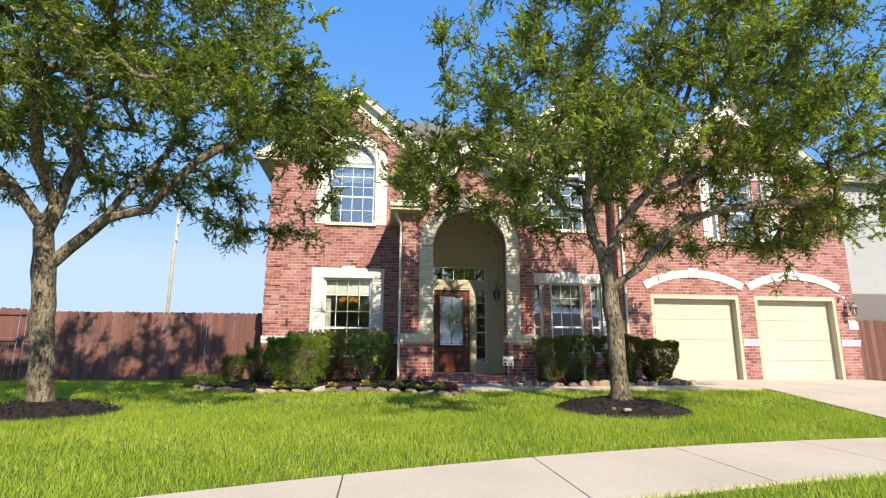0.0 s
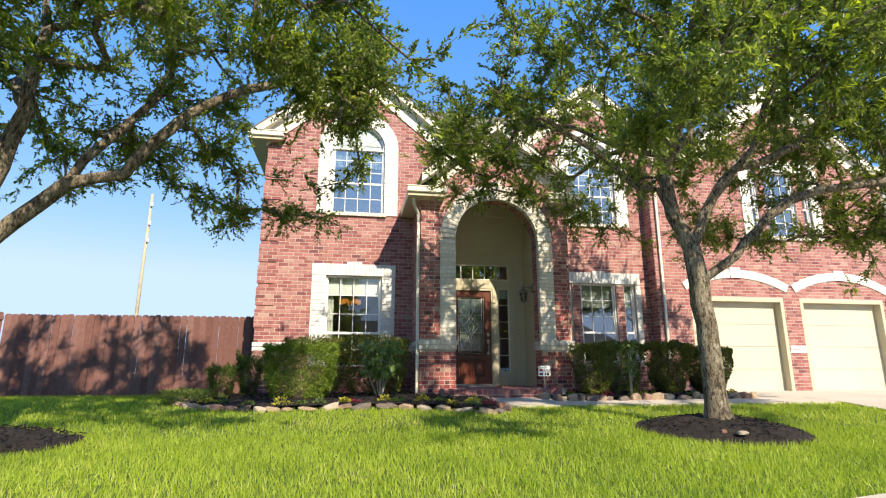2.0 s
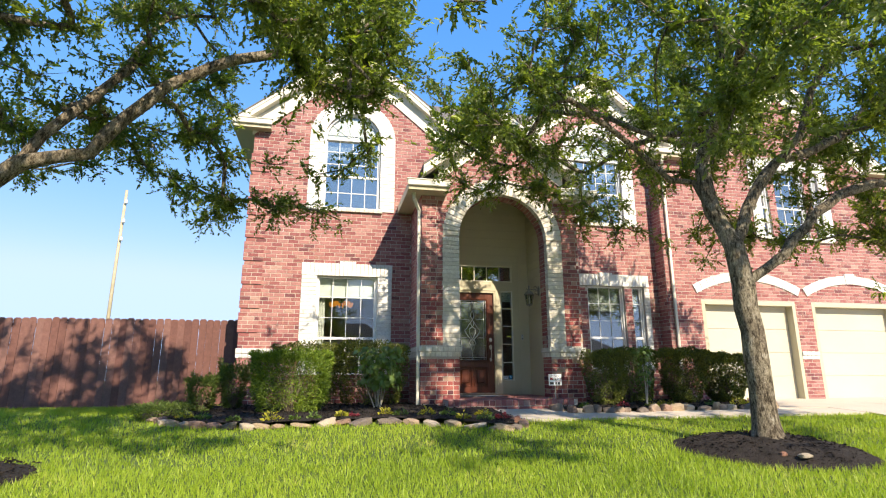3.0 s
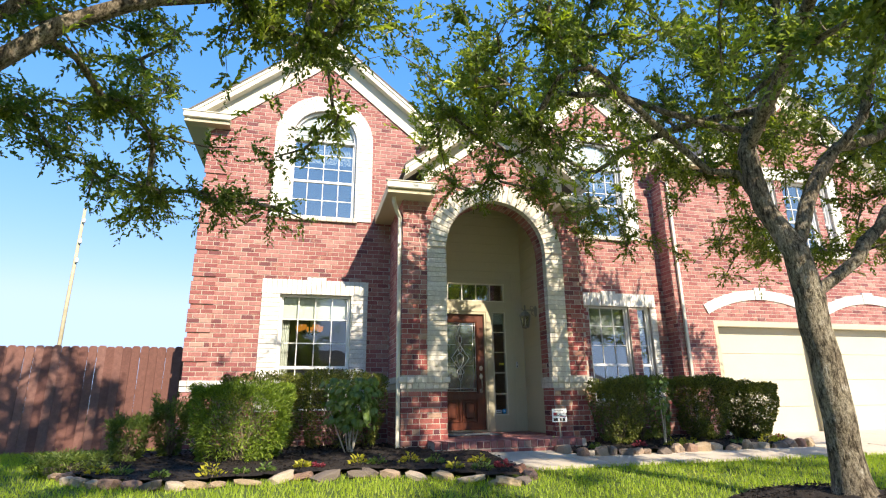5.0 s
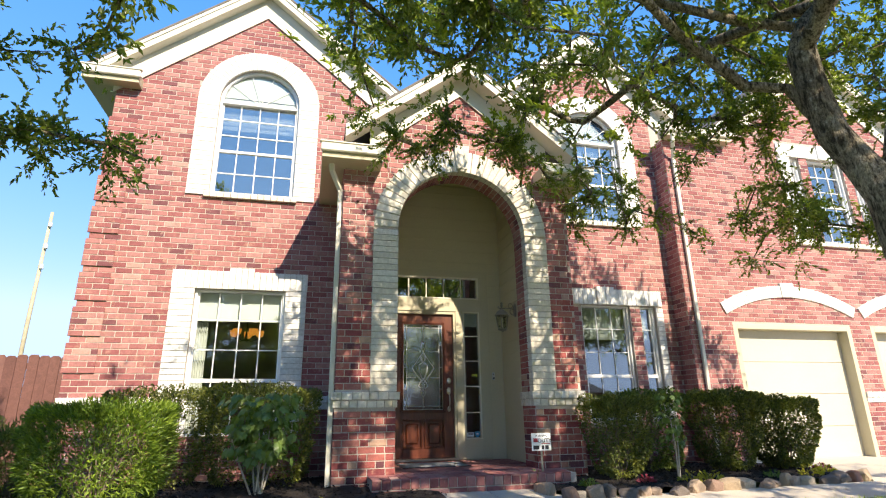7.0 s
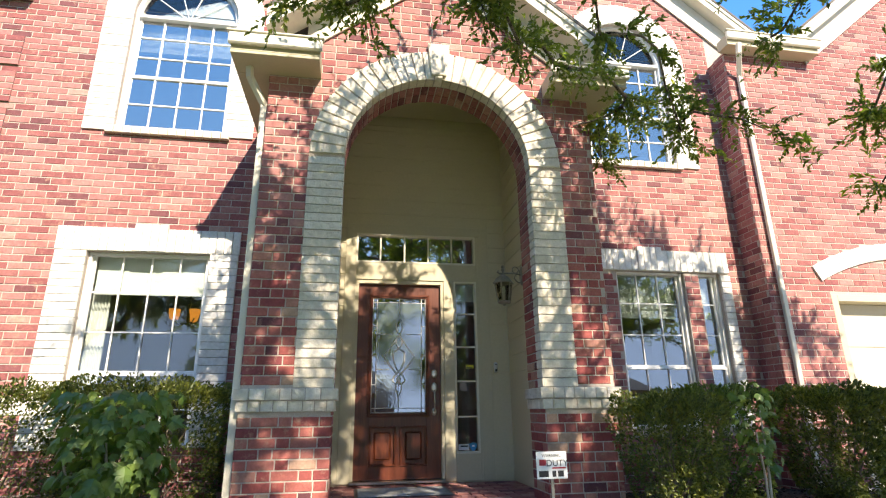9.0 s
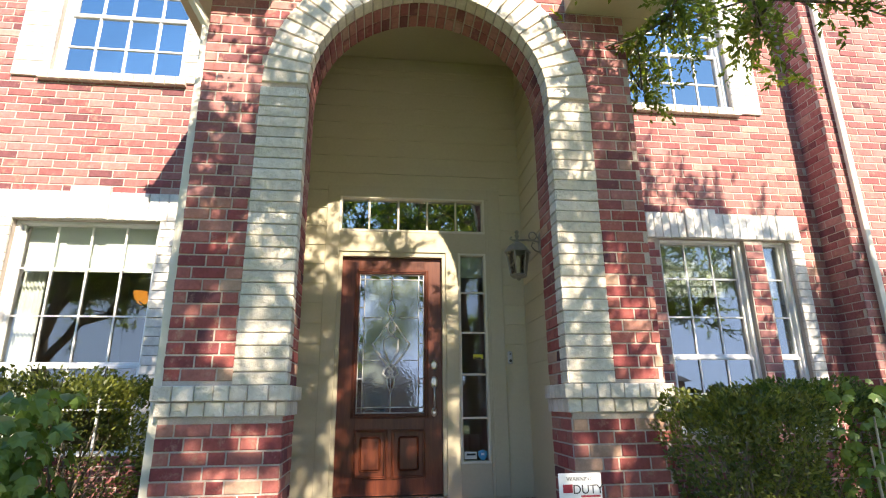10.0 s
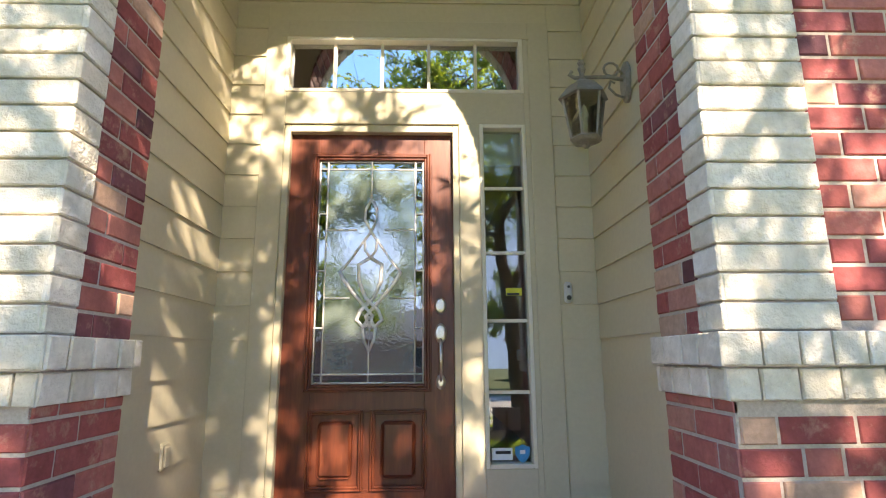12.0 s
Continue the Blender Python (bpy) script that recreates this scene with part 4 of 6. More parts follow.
for pts in ([(0, 0.385), (0.028, 0.33), (0.028, 0.28), (0, 0.215), (-0.028, 0.28), (-0.028, 0.33)], [(0, -0.345), (0.025, -0.37), (0.022, -0.40), (0, -0.45), (-0.022, -0.40), (-0.025, -0.37)],
            [(0.045, -0.255), (0.06, -0.30), (0.03, -0.325), (0.01, -0.29)], [(-0.045, -0.255), (-0.01, -0.29), (-0.03, -0.325), (-0.06, -0.30)],
            [(0.0, -0.21), (0.025, -0.25), (0.0, -0.285), (-0.025, -0.25)]):
    mesh_ob("bevel_piece", *slab([[(cx + x, cz + z) for x, z in pts]], yd + 0.007, yd + 0.0115), M_BEVEL, door)
# lock and handle
v, f = lathe([(0.0335, 0), (0.0335, 0.008), (0.026, 0.016), (0.018, 0.018), (0.018, 0.028)], 20)
hx = DX1 - 0.075
lock = mesh_ob("deadbolt", [(hx + a, yd - c, 1.735 + b * 1.35) for a, b, c in v], f, M_NICKEL, door, "satin nickel deadbolt", smooth=False)
handle = mesh_ob("door_handle", [(hx + a, yd - c, 1.585 + b * 1.6) for a, b, c in v], f, M_NICKEL, door, "satin nickel grip handle")
v, f = lathe([(0.027, 0), (0.027, 0.006), (0.014, 0.014)], 16)
mesh_ob("foot_plate", [(hx + a, yd - c, 1.325 + b * 1.5) for a, b, c in v], f, M_NICKEL, handle)
v, f = tube([(hx, yd - 0.01, 1.555), (hx, yd - 0.045, 1.53), (hx, yd - 0.052, 1.45), (hx, yd - 0.045, 1.36), (hx, yd - 0.008, 1.33)], [0.008, 0.009, 0.012, 0.009, 0.007], 10)
mesh_ob("grip", v, f, M_NICKEL, handle, smooth=True)
part("threshold", box(1.40, 2.41, DOORWALL - 0.06, DOORWALL + 0.1, 0.615, 0.64, 0.004), M_NICKEL, house, "metal door threshold")
bm = bmesh.new()
for p in ((1.40, DX0, 0.64, 2.79), (DX1, 2.41, 0.64, 2.79), (DX0, DX1, DZ1, 2.79)):
    add_box(bm, p[0], p[1], DOORWALL - 0.01, DOORWALL + 0.11, p[2], p[3], 0.003)
part("door_frame", bm, M_TRIM_TAN, house)

# sidelight and transom
for name, x0, x1, z0, z1, cols, rows in (("sidelight", 2.53, 2.80, 0.89, 2.79, 1, 5), ("transom", 1.39, 2.80, 2.99, 3.35, 5, 1)):
    w = new("window")
    w.parent = house
    w["label"] = "fixed %s window beside the front door" % name if rows > 1 else "fixed transom window over the front door"
    bm = bmesh.new()
    s = 0.022
    for q in ((x0, x0 + s, z0, z1), (x1 - s, x1, z0, z1), (x0 + s, x1 - s, z0, z0 + s), (x0 + s, x1 - s, z1 - s, z1)):
        add_box(bm, q[0], q[1], DOORWALL - 0.028, DOORWALL + 0.06, q[2], q[3], 0.003)
    for k in range(1, cols):
        xx = x0 + (x1 - x0) * k / cols
        add_box(bm, xx - 0.009, xx + 0.009, DOORWALL + 0.012, DOORWALL + 0.022, z0, z1)
    for k in range(1, rows):
        q = z0 + (z1 - z0) * k / rows
        add_box(bm, x0, x1, DOORWALL + 0.012, DOORWALL + 0.022, q - 0.009, q + 0.009)
    part("window_frame", bm, M_PAINT, w)
    p = part("pane", box(x0 + 0.01, x1 - 0.01, DOORWALL + 0.026, DOORWALL + 0.029, z0 + 0.01, z1 - 0.01), M_GLASS if rows > 1 else M_GLASS_MIRROR, w)
    p.visible_shadow = False
    if rows > 1:
        part("blind", box(x0 + 0.02, x1 - 0.02, DOORWALL + 0.06, DOORWALL + 0.08, z1 - 0.22, z1 - 0.02), M_BLIND, w)

# porch floor: brick step with a soldier edge
floor_pieces = Pieces()
porch_floor = part("porch_floor", box(AXIS - 1.2, AXIS + 1.15, 11.82, DOORWALL + 0.1, 0.25, 0.592), M_MORTAR, house, "red brick porch floor and step")
for i in range(int(2.35 / 0.104)):
    a = AXIS - 1.2 + i * 0.104
    floor_pieces.add(Vector((0, 0, 0.592)), X, Y, Z, a, a + 0.094, 11.81, 12.03, 0.011)
    floor_pieces.add(Vector((0, 11.82, 0)), X, Z, -Y, a, a + 0.094, 0.50, 0.59, 0.011)
y = 12.04
row = 0
while y < DOORWALL - 0.04:
    a = AXIS - 1.2 - (0.1 if row % 2 else 0)
    while a < AXIS + 1.15:
        floor_pieces.add(Vector((0, 0, 0.592)), X, Y, Z, max(a, AXIS - 1.2), min(a + 0.2, AXIS + 1.15), y, y + 0.09, 0.011)
        a += 0.21
    y += 0.1
    row += 1
for k in range(2):
    a = AXIS - 1.2
    while a < AXIS + 1.15:
        floor_pieces.add(Vector((0, 11.82, 0)), X, Z, -Y, a, min(a + 0.2, AXIS + 1.15), 0.34 + k * 0.079, 0.34 + k * 0.079 + 0.068, 0.011)
        a += 0.21
floor_pieces.done("floor_brickwork", M_BRICK, porch_floor)

# --- roofs ---
OV = 0.20                        # overhang in front of the walls


def gable_roof(cx, half, y_front, y_back, wall_apex, slope, wall_y, lift=0.54):
    """A gable with shingles, rake boards, frieze and soffit; wall_apex: where the brick ends."""
    ap = wall_apex + lift
    lo = ap - slope * half
    roof = new("roof")
    roof.parent = house
    roof["label"] = "grey shingle gable roof with cream rake boards"
    for s in (-1, 1):
        v = [(cx, y_front - 0.03, ap), (cx + s * half, y_front - 0.03, lo), (cx + s * half, y_back, lo), (cx, y_back, ap)]
        v += [(x, y, z - 0.04) for x, y, z in v]
        mesh_ob("roof_slope", v, [(0, 1, 2, 3), (4, 5, 6, 7), (0, 1, 5, 4), (1, 2, 6, 5), (2, 3, 7, 6), (0, 3, 7, 4)], M_SHINGLE, roof)
        # rake fascia
        def strip(y0, y1, top, depth, name, inset=0.0):
            h = half - inset
            q = []
            for yy in (y0, y1):
                q += [(cx, yy, ap + top), (cx + s * h, yy, ap + top - slope * h), (cx + s * h, yy, ap + top - slope * h - depth), (cx, yy, ap + top - depth)]
            mesh_ob(name, q, [(0, 1, 2, 3), (4, 7, 6, 5), (0, 4, 5, 1), (1, 5, 6, 2), (2, 6, 7, 3), (3, 7, 4, 0)], M_PAINT, roof)
        strip(y_front - 0.005, y_front + 0.025, -0.045, 0.17, "rake_board")
        strip(y_front - 0.022, y_front - 0.005, -0.042, 0.06, "rake_trim")
        strip(y_front + 0.025, wall_y - 0.004, -0.185, 0.02, "soffit")
        strip(wall_y - 0.034, wall_y - 0.012, -0.205, lift - 0.15, "frieze_board", inset=0.34)
    return roof


def eave_return(x0, x1, z, y0, y1):
    """A boxed cornice end with its gutter."""
    bm = bmesh.new()
    add_box(bm, x0, x1, y0, y1, z, z + 0.03, 0.004)
    add_box(bm, x0, x1, y0, y0 + 0.03, z + 0.03, z + 0.16, 0.004)
    add_box(bm, x0, x1, y0 + 0.03, y1, z + 0.03, z + 0.15)
    e = part("eave_box", bm, M_TRIM_TAN, house, "tan boxed eave")
    bm = bmesh.new()
    add_box(bm, x0 - 0.02, x1 + 0.02, y0 - 0.05, y0, z + 0.07, z + 0.19, 0.012)
    add_box(bm, x0 - 0.035, x1 + 0.035, y0 - 0.065, y0 + 0.005, z + 0.18, z + 0.20, 0.005)
    part("gutter", bm, M_PAINT, e, "cream metal gutter")


gable_roof(GABLES[0], 2.42, FRONT - OV, 18.5, 7.66, 0.82, FRONT)
gable_roof(GABLES[1], 2.42, FRONT - OV, 18.5, 7.66, 0.82, FRONT)
gable_roof(GAR_GABLE, 2.75, GAR - OV, 18.5, 7.98, 0.82, GAR)
gable_roof(AXIS, 1.62, PORCH - 0.30, FRONT, 5.72, 0.78, PORCH, 0.44)
# main roof behind
roof = mesh_ob("roof", [(LEFT - 0.4, FRONT + 0.1, 6.1), (RIGHT + 0.4, FRONT + 0.1, 6.1), (RIGHT + 0.4, 22.5, 6.1), (LEFT - 0.4, 22.5, 6.1), (LEFT + 2.6, 17.9, 9.3), (RIGHT - 2.6, 17.9, 9.3)],
               [(0, 1, 5, 4), (1, 2, 5), (2, 3, 4, 5), (3, 0, 4), (0, 3, 2, 1)], M_SHINGLE, house, "grey shingle main roof")
for x0, x1, z, y0, y1 in ((LEFT - 0.42, LEFT + 0.34, 6.0, FRONT - OV, FRONT), (1.1, 1.6, 6.0, FRONT - OV, FRONT), (2.55, 3.1, 6.0, FRONT - OV, FRONT), (6.2, 7.6, 6.0, GAR - OV, GAR), (12.3, RIGHT + 0.4, 6.0, GAR - OV, GAR),
                          (AXIS - 1.90, AXIS - 1.13, 4.37, PORCH - 0.30, PORCH), (AXIS + 1.07, AXIS + 1.84, 4.37, PORCH - 0.30, PORCH)):
    eave_return(x0, x1, z, y0, y1)
part("side_eave", box(LEFT - 0.42, LEFT, FRONT, 22.3, 6.0, 6.15, 0.005), M_TRIM_TAN, house)
part("side_eave", box(AXIS - 1.90, AXIS - 1.60, PORCH, FRONT, 4.37, 4.53, 0.005), M_TRIM_TAN, house)
part("side_eave", box(AXIS + 1.54, AXIS + 1.84, PORCH, FRONT, 4.37, 4.53, 0.005), M_TRIM_TAN, house)


def downspout(pts, label):
    """Rectangular pipe with strap brackets, shaped along pts."""
    bm = bmesh.new()
    for (x0, y0, z0), (x1, y1, z1) in zip(pts, pts[1:]):
        a, b = Vector((x0, y0, z0)), Vector((x1, y1, z1))
        d = (b - a)
        rot = d.to_track_quat("Z", "Y").to_matrix().to_4x4()
        if abs(d.x) + abs(d.y) < 1e-4:
            rot = Matrix.Identity(4)
            if d.z < 0:
                a, d = b, -d
        add_box(bm, -0.030, 0.030, -0.024, 0.024, -0.015, d.length + 0.015, 0.006, Matrix.Translation(a) @ rot)
    part("downspout", bm, M_PAINT, house, label)


downspout([(0.36, PORCH - 0.10, 4.40), (0.37, PORCH - 0.08, 4.28), (0.490, PORCH + 0.07, 4.08), (0.490, PORCH + 0.07, 0.48)], "cream metal downspout on the porch pier")
downspout([(6.32, GAR - 0.25, 5.98), (6.32, GAR - 0.22, 5.86), (6.42, GAR - 0.045, 5.62), (6.42, GAR - 0.045, 0.5)], "cream metal downspout on the garage corner")

# ---- ground ----
gx = [-60, -30, -16, -12] + [x * 0.5 for x in range(-20, 33)] + [18, 22, 30, 60]
gy = [-60, -30, -10, -6, -4, -3, -2.5, -2, -1.5, -1, -0.5, 0, 0.5, 1.0, 1.25, 1.5] + [1.75 + 0.25 * i for i in range(8)] + [4.0 + 0.5 * i for i in range(24)] + [17, 20, 26, 36, 60]
verts = [(x, y, ground_z(x, y) - 0.012 + (0.012 * noise.noise((x * 0.6, y * 0.6, 0)) if 3 < y < 12 else 0)) for y in gy for x in gx]
W = len(gx)
ground = mesh_ob("ground", verts, [(j * W + i, j * W + i + 1, (j + 1) * W + i + 1, (j + 1) * W + i) for j in range(len(gy) - 1) for i in range(W - 1)], M_SOIL, smooth=True)
tagged(ground, "green lawn ground rising gently to the house", "lawn", kind="structure")


def ribbon(name, edge0, edge1, xs, z_up, mat, label, joint=0.0, thick=0.1, steps=6):
    """Concrete slabs between two edges, one object; each slab a part."""
    top = thing(name, label, name.replace("_", " "), kind="structure")
    for a, b in zip(xs, xs[1:]):
        v, f = [], []
        for i in range(steps + 1):
            x = a + (b - joint - a) * i / steps
            for j in range(5):
                y = edge0(x) + (edge1(x) - edge0(x)) * j / 4
                v.append((x, y, ground_z(x, y) + z_up))
        n = len(v)
        f = [(i * 5 + j, (i + 1) * 5 + j, (i + 1) * 5 + j + 1, i * 5 + j + 1) for i in range(steps) for j in range(4)]
        v += [(x, y, z - thick) for x, y, z in v]
        rim = [i * 5 for i in range(steps + 1)] + [steps * 5 + j for j in range(1, 5)] + [i * 5 + 4 for i in range(steps - 1, -1, -1)] + [j for j in range(3, 0, -1)]
        f += [(p, q, q + n, p + n) for p, q in zip(rim, rim[1:] + rim[:1])]
        mesh_ob("slab", v, f, mat, top)
    return top


ribbon("sidewalk", lambda x: walk_far(x) - 1.40, walk_far, [-14, -9, -6, -4.6, -3.2, -1.75, -0.22, 1.40, 2.95, 4.5, 6.0], 0.018, M_CONCRETE, "pale concrete sidewalk with joints", 0.012)
ribbon("front_walk", lambda x: 10.50, lambda x: 11.22, [2.96, 4.2, 5.5, 6.8, 8.0], 0.02, M_CONCRETE, "concrete front walk along the flower bed", 0.01)
ribbon("porch_walk", lambda x: 10.50 + max(0, 1.9 - x) * 1.2, lambda x: 11.83 - max(0, x - 2.66) * 2.1, [1.62, 2.2, 2.66, 2.95], 0.022, M_CONCRETE, "concrete landing before the porch step", 0.01)


def drive_left(y):
    if y > 11.3:
        return 6.95
    return 8.01 if y > 10.4 else 8.0 - (10.4 - y) * 0.29 - max(0, 5.5 - y) * 0.25


def drive_z(x, y):
    return (ground_z(x, y) if y < 11.5 else 0.425 + 0.01 * (y - 11.5)) + 0.022


drive = thing("driveway", "pale concrete driveway to the garage", "driveway", kind="structure")
for c, d in ((3.22, 4.3), (4.312, 5.6), (5.612, 8.0), (8.012, 10.4), (10.405, 11.295), (11.3, 13.52)):
    for k in range(2):
        q = []
        for y in (c, d):
            x0 = drive_left(min(max(y, c + 0.001), d - 0.001))
            x1 = 13.0 + max(0, 4 - y) * 0.3
            xm = 9.85
            q += [(x0, y), (xm - 0.012, y)] if k == 0 else [(xm, y), (x1, y)]
        q = [q[0], q[1], q[3], q[2]]
        q = [(x, y, drive_z(x, y)) for x, y in q]
        v = q + [(x, y, z - 0.1) for x, y, z in q]
        mesh_ob("slab", v, [(0, 1, 2, 3), (0, 4, 5, 1), (1, 5, 6, 2), (2, 6, 7, 3), (3, 7, 4, 0)], M_CONCRETE, drive)
street = ribbon("road", lambda x: kerb_y(x) - 9.0, lambda x: kerb_y(x) - 0.17, [-60, -14, -7, 0, 7, 14, 60], 0.02, M_CONCRETE, "pale concrete residential street", 0.01, 0.05)
kerb = ribbon("kerb", lambda x: kerb_y(x) - 0.16, lambda x: kerb_y(x), [-60, -14, -9, -6, -3, 0, 3, 6, 6.2], 0.0, M_CONCRETE, "low concrete street kerb", 0.01, 0.2)
for slab_ob in kerb.children:
    slab_ob.location.z = 0.025

# ---- fences ----


def fence(p0, p1, height, label, rails_front=False, board=0.143):
    d = Vector((p1[0] - p0[0], p1[1] - p0[1], 0))
    n_b = int(d.length / board)
    u = d.normalized()
    nrm = Vector((u.y, -u.x, 0))
    f = thing("fence", label, "wooden fence", at=(p0[0], p0[1], ground_z(*p0)))
    me = bpy.data.meshes.new("board")
    w, c = board - 0.0035, 0.03
    prof = [(0, 0), (w, 0), (w, height - c), (w - c, height), (c, height), (0, height - c)]
    vs = [(x, 0, z) for x, z in prof] + [(x, 0.018, z) for x, z in prof]
    me.from_pydata(vs, [], [tuple(range(6)), tuple(range(11, 5, -1))] + [(i, i + 6, (i + 1) % 6 + 6, (i + 1) % 6) for i in range(6)])
    me.materials.append(M_FENCE)
    turn = math.atan2(u.y, u.x)
    for k in range(n_b):
        ob = new("board", me)
        ob.parent = f
        q = u * (k * board) + nrm * rng.uniform(-0.004, 0.004)
        gz = ground_z(p0[0] + q.x, p0[1] + q.y) - ground_z(*p0)
        ob.matrix_local = Matrix.Translation((q.x, q.y, gz + rng.uniform(-0.012, 0.012))) @ Matrix.Rotation(turn, 4, "Z") @ Matrix.Rotation(rng.uniform(-0.005, 0.005), 4, "Y") @ Matrix.Diagonal((rng.choice((1.0, 1.0, 1.0, 0.975)), 1, 1, 1))
    for z in (0.3, 0.95, 1.6):
        s = -0.045 if rails_front else 0.022
        ob = part("rail", box(0, d.length, s, s + 0.04, z, z + 0.09, 0.004), M_FENCE, f)
        ob.matrix_local = Matrix.Rotation(turn, 4, "Z")
    return f


fence((-8.4, 15.2), (-2.82, 15.0), 1.80, "dark red-brown stained wooden privacy fence with dog-eared boards")
fence((-16.0, 12.2), (-8.40, 15.17), 1.83, "dark stained wooden fence with its rails showing", True)
fence((13.1, 14.6), (19.0, 14.2), 1.75, "dark stained wooden fence beside the garage")

# ---- trees ----


def grow_tree(label, limbs, trunk_r, targets, fresh, seed, base):
    """A tree grown from its main limbs towards points of its crown."""
    r = np.random.default_rng(seed)
    tree = thing("tree", label, "tree", "trees on the front lawn")
    pos, par = [], []

    def add_node(p, parent):
        pos.append(np.asarray(p, float))
        par.append(parent)
        return len(pos) - 1

    for start, pts in limbs:
        last = start
        for k, p in enumerate(pts):
            if last is None or last == -1:
                last = add_node(p, -1)
                continue
            if isinstance(last, str):
                last = int(np.argmin([np.linalg.norm(q - np.asarray(pts[0])) for q in pos]))
                continue
            a, b = pos[last], np.asarray(p, float)
            n = max(1, int(np.linalg.norm(b - a) / 0.22))
            for i in range(1, n + 1):
                last = add_node(a + (b - a) * i / n + (r.normal(0, 0.012, 3) if i < n else 0), last)
    n_limb = len(pos)
    limb_pos = np.array(pos)
    order = np.argsort([np.min(np.linalg.norm(limb_pos - t, axis=1)) for t in targets])
    tips = []
    for ti in order:
        t = targets[ti]
        P = np.array(pos)
        dist = np.linalg.norm(P - t, axis=1)
        cost = dist + 0.5 * np.maximum(0, P[:, 2] - t[2]) + np.where(P[:, 2] < limb_low(base) , 9, 0)
        j = int(np.argmin(cost))
        a = pos[j]
        d = np.linalg.norm(t - a)
        if d < 0.12:
            continue
        back = a - pos[par[j]] if par[j] >= 0 else np.array((0, 0, 1.0))
        back = back / max(np.linalg.norm(back), 1e-6)
        ctrl = a + back * d * 0.35 + np.array((0, 0, 0.10 * d))
        n = max(2, int(d / 0.2))
        last = j
        for i in range(1, n + 1):
            s = i / n
            q = (1 - s) ** 2 * a + 2 * s * (1 - s) * ctrl + s * s * t + r.normal(0, 0.018, 3)
            last = add_node(q, last)
        tips.append(last)
    N = len(pos)
    P, par_a = np.array(pos), np.array(par)
    kids = [[] for _ in range(N)]
    for i, q in enumerate(par):
        if q >= 0:
            kids[q].append(i)
    rad = np.zeros(N)
    for i in range(N - 1, -1, -1):
        rad[i] = max(0.005, sum(rad[k] ** 2.25 for k in kids[i]) ** (1 / 2.25)) if kids[i] else 0.005
    rad *= trunk_r / rad[0]
    rad = np.maximum(rad, 0.004)
    # bark: chains of the thickest continuation
    verts, faces = [], []
    heads = [0]
    while heads:
        h = heads.pop()
        chain = [h]
        while kids[chain[-1]]:
            ks = sorted(kids[chain[-1]], key=lambda k: -rad[k])
            heads += ks[1:]
            chain.append(ks[0])
        if par[h] >= 0:
            chain = [par[h]] + chain
        pts = [P[k] for k in chain]
        rr = [min(rad[k], rad[h]) for k in chain]
        if len(rr) > 3 and not kids[chain[-1]]:
            rr[-1], rr[-2], rr[-3] = 0.0015, rr[-2] * 0.45, rr[-3] * 0.75
        if h == 0:
            rr = [x * (1 + 0.55 * math.exp(-(pts[i][2] - pts[0][2]) / 0.16)) for i, x in enumerate(rr)]
        sides = 14 if rad[h] > 0.06 else (8 if rad[h] > 0.025 else 4)
        v, f = tube(pts, rr, sides, False)
        if rad[h] > 0.03:
            v = [q + Vector((noise.noise(q * 7), noise.noise(q * 7 + Vector((9, 0, 0))), 0)) * 0.016 for q in v]
        k = len(verts)
        verts += v
        faces += [tuple(i + k for i in q) for q in f]
    mesh_ob("trunk", verts, faces, M_BARK, tree, "grey-brown furrowed bark with forking limbs", smooth=True, normals=False)
    # leaves on short shoots round the last stretch of each branch, and upright bursts of fresh ones at the tips
    cen, dirs, new_cen, new_dirs = [], [], [], []
    heart = np.array((P[n_limb // 2][0], P[n_limb // 2][1], base[2] + 3.6))
    for tip in tips:
        k, steps = tip, 0
        while k >= n_limb and steps < 5:
            along = P[k] - P[par_a[k]]
            along /= max(np.linalg.norm(along), 1e-6)
            for _ in range(4 if steps < 4 else 3):
                d = along * 0.8 + r.normal(0, 0.75, 3) + np.array((0, 0, 0.05))
                d /= np.linalg.norm(d)
                ln = r.uniform(0.12, 0.34)
                m = int(r.integers(12, 22))
                s = np.linspace(0.15, 1, m)[:, None]
                sag = np.array((0, 0, -0.03))
                cen.append(P[k] + d * ln * s + sag * s * s)
                dirs.append(d + r.normal(0, 0.65, (m, 3)))
            k, steps = par_a[k], steps + 1
        if fresh(P[tip]):
            away = P[tip] - heart
            away /= max(np.linalg.norm(away), 1e-6)
            for _ in range(5):
                d = away * 0.55 + np.array((0, 0, 0.55)) + r.normal(0, 0.45, 3)
                d /= np.linalg.norm(d)
                m = int(r.integers(10, 16))
                s = np.linspace(0.2, 1, m)[:, None]
                new_cen.append(P[tip] + r.normal(0, 0.10, 3) + d * r.uniform(0.12, 0.24) * s)
                new_dirs.append(d + r.normal(0, 0.42, (m, 3)))
    leaves_mesh("crown", np.concatenate(cen), np.concatenate(dirs), 0.048, 0.0245, M_OAK_LEAF, tree, label="dense dark green small oak leaves")
    leaves_mesh("crown", np.concatenate(new_cen), np.concatenate(new_dirs), 0.072, 0.023, M_OAK_FRESH, tree, label="fresh yellow-green leaf shoots")
    return tree


def limb_low(base):
    return base[2] + 2.1


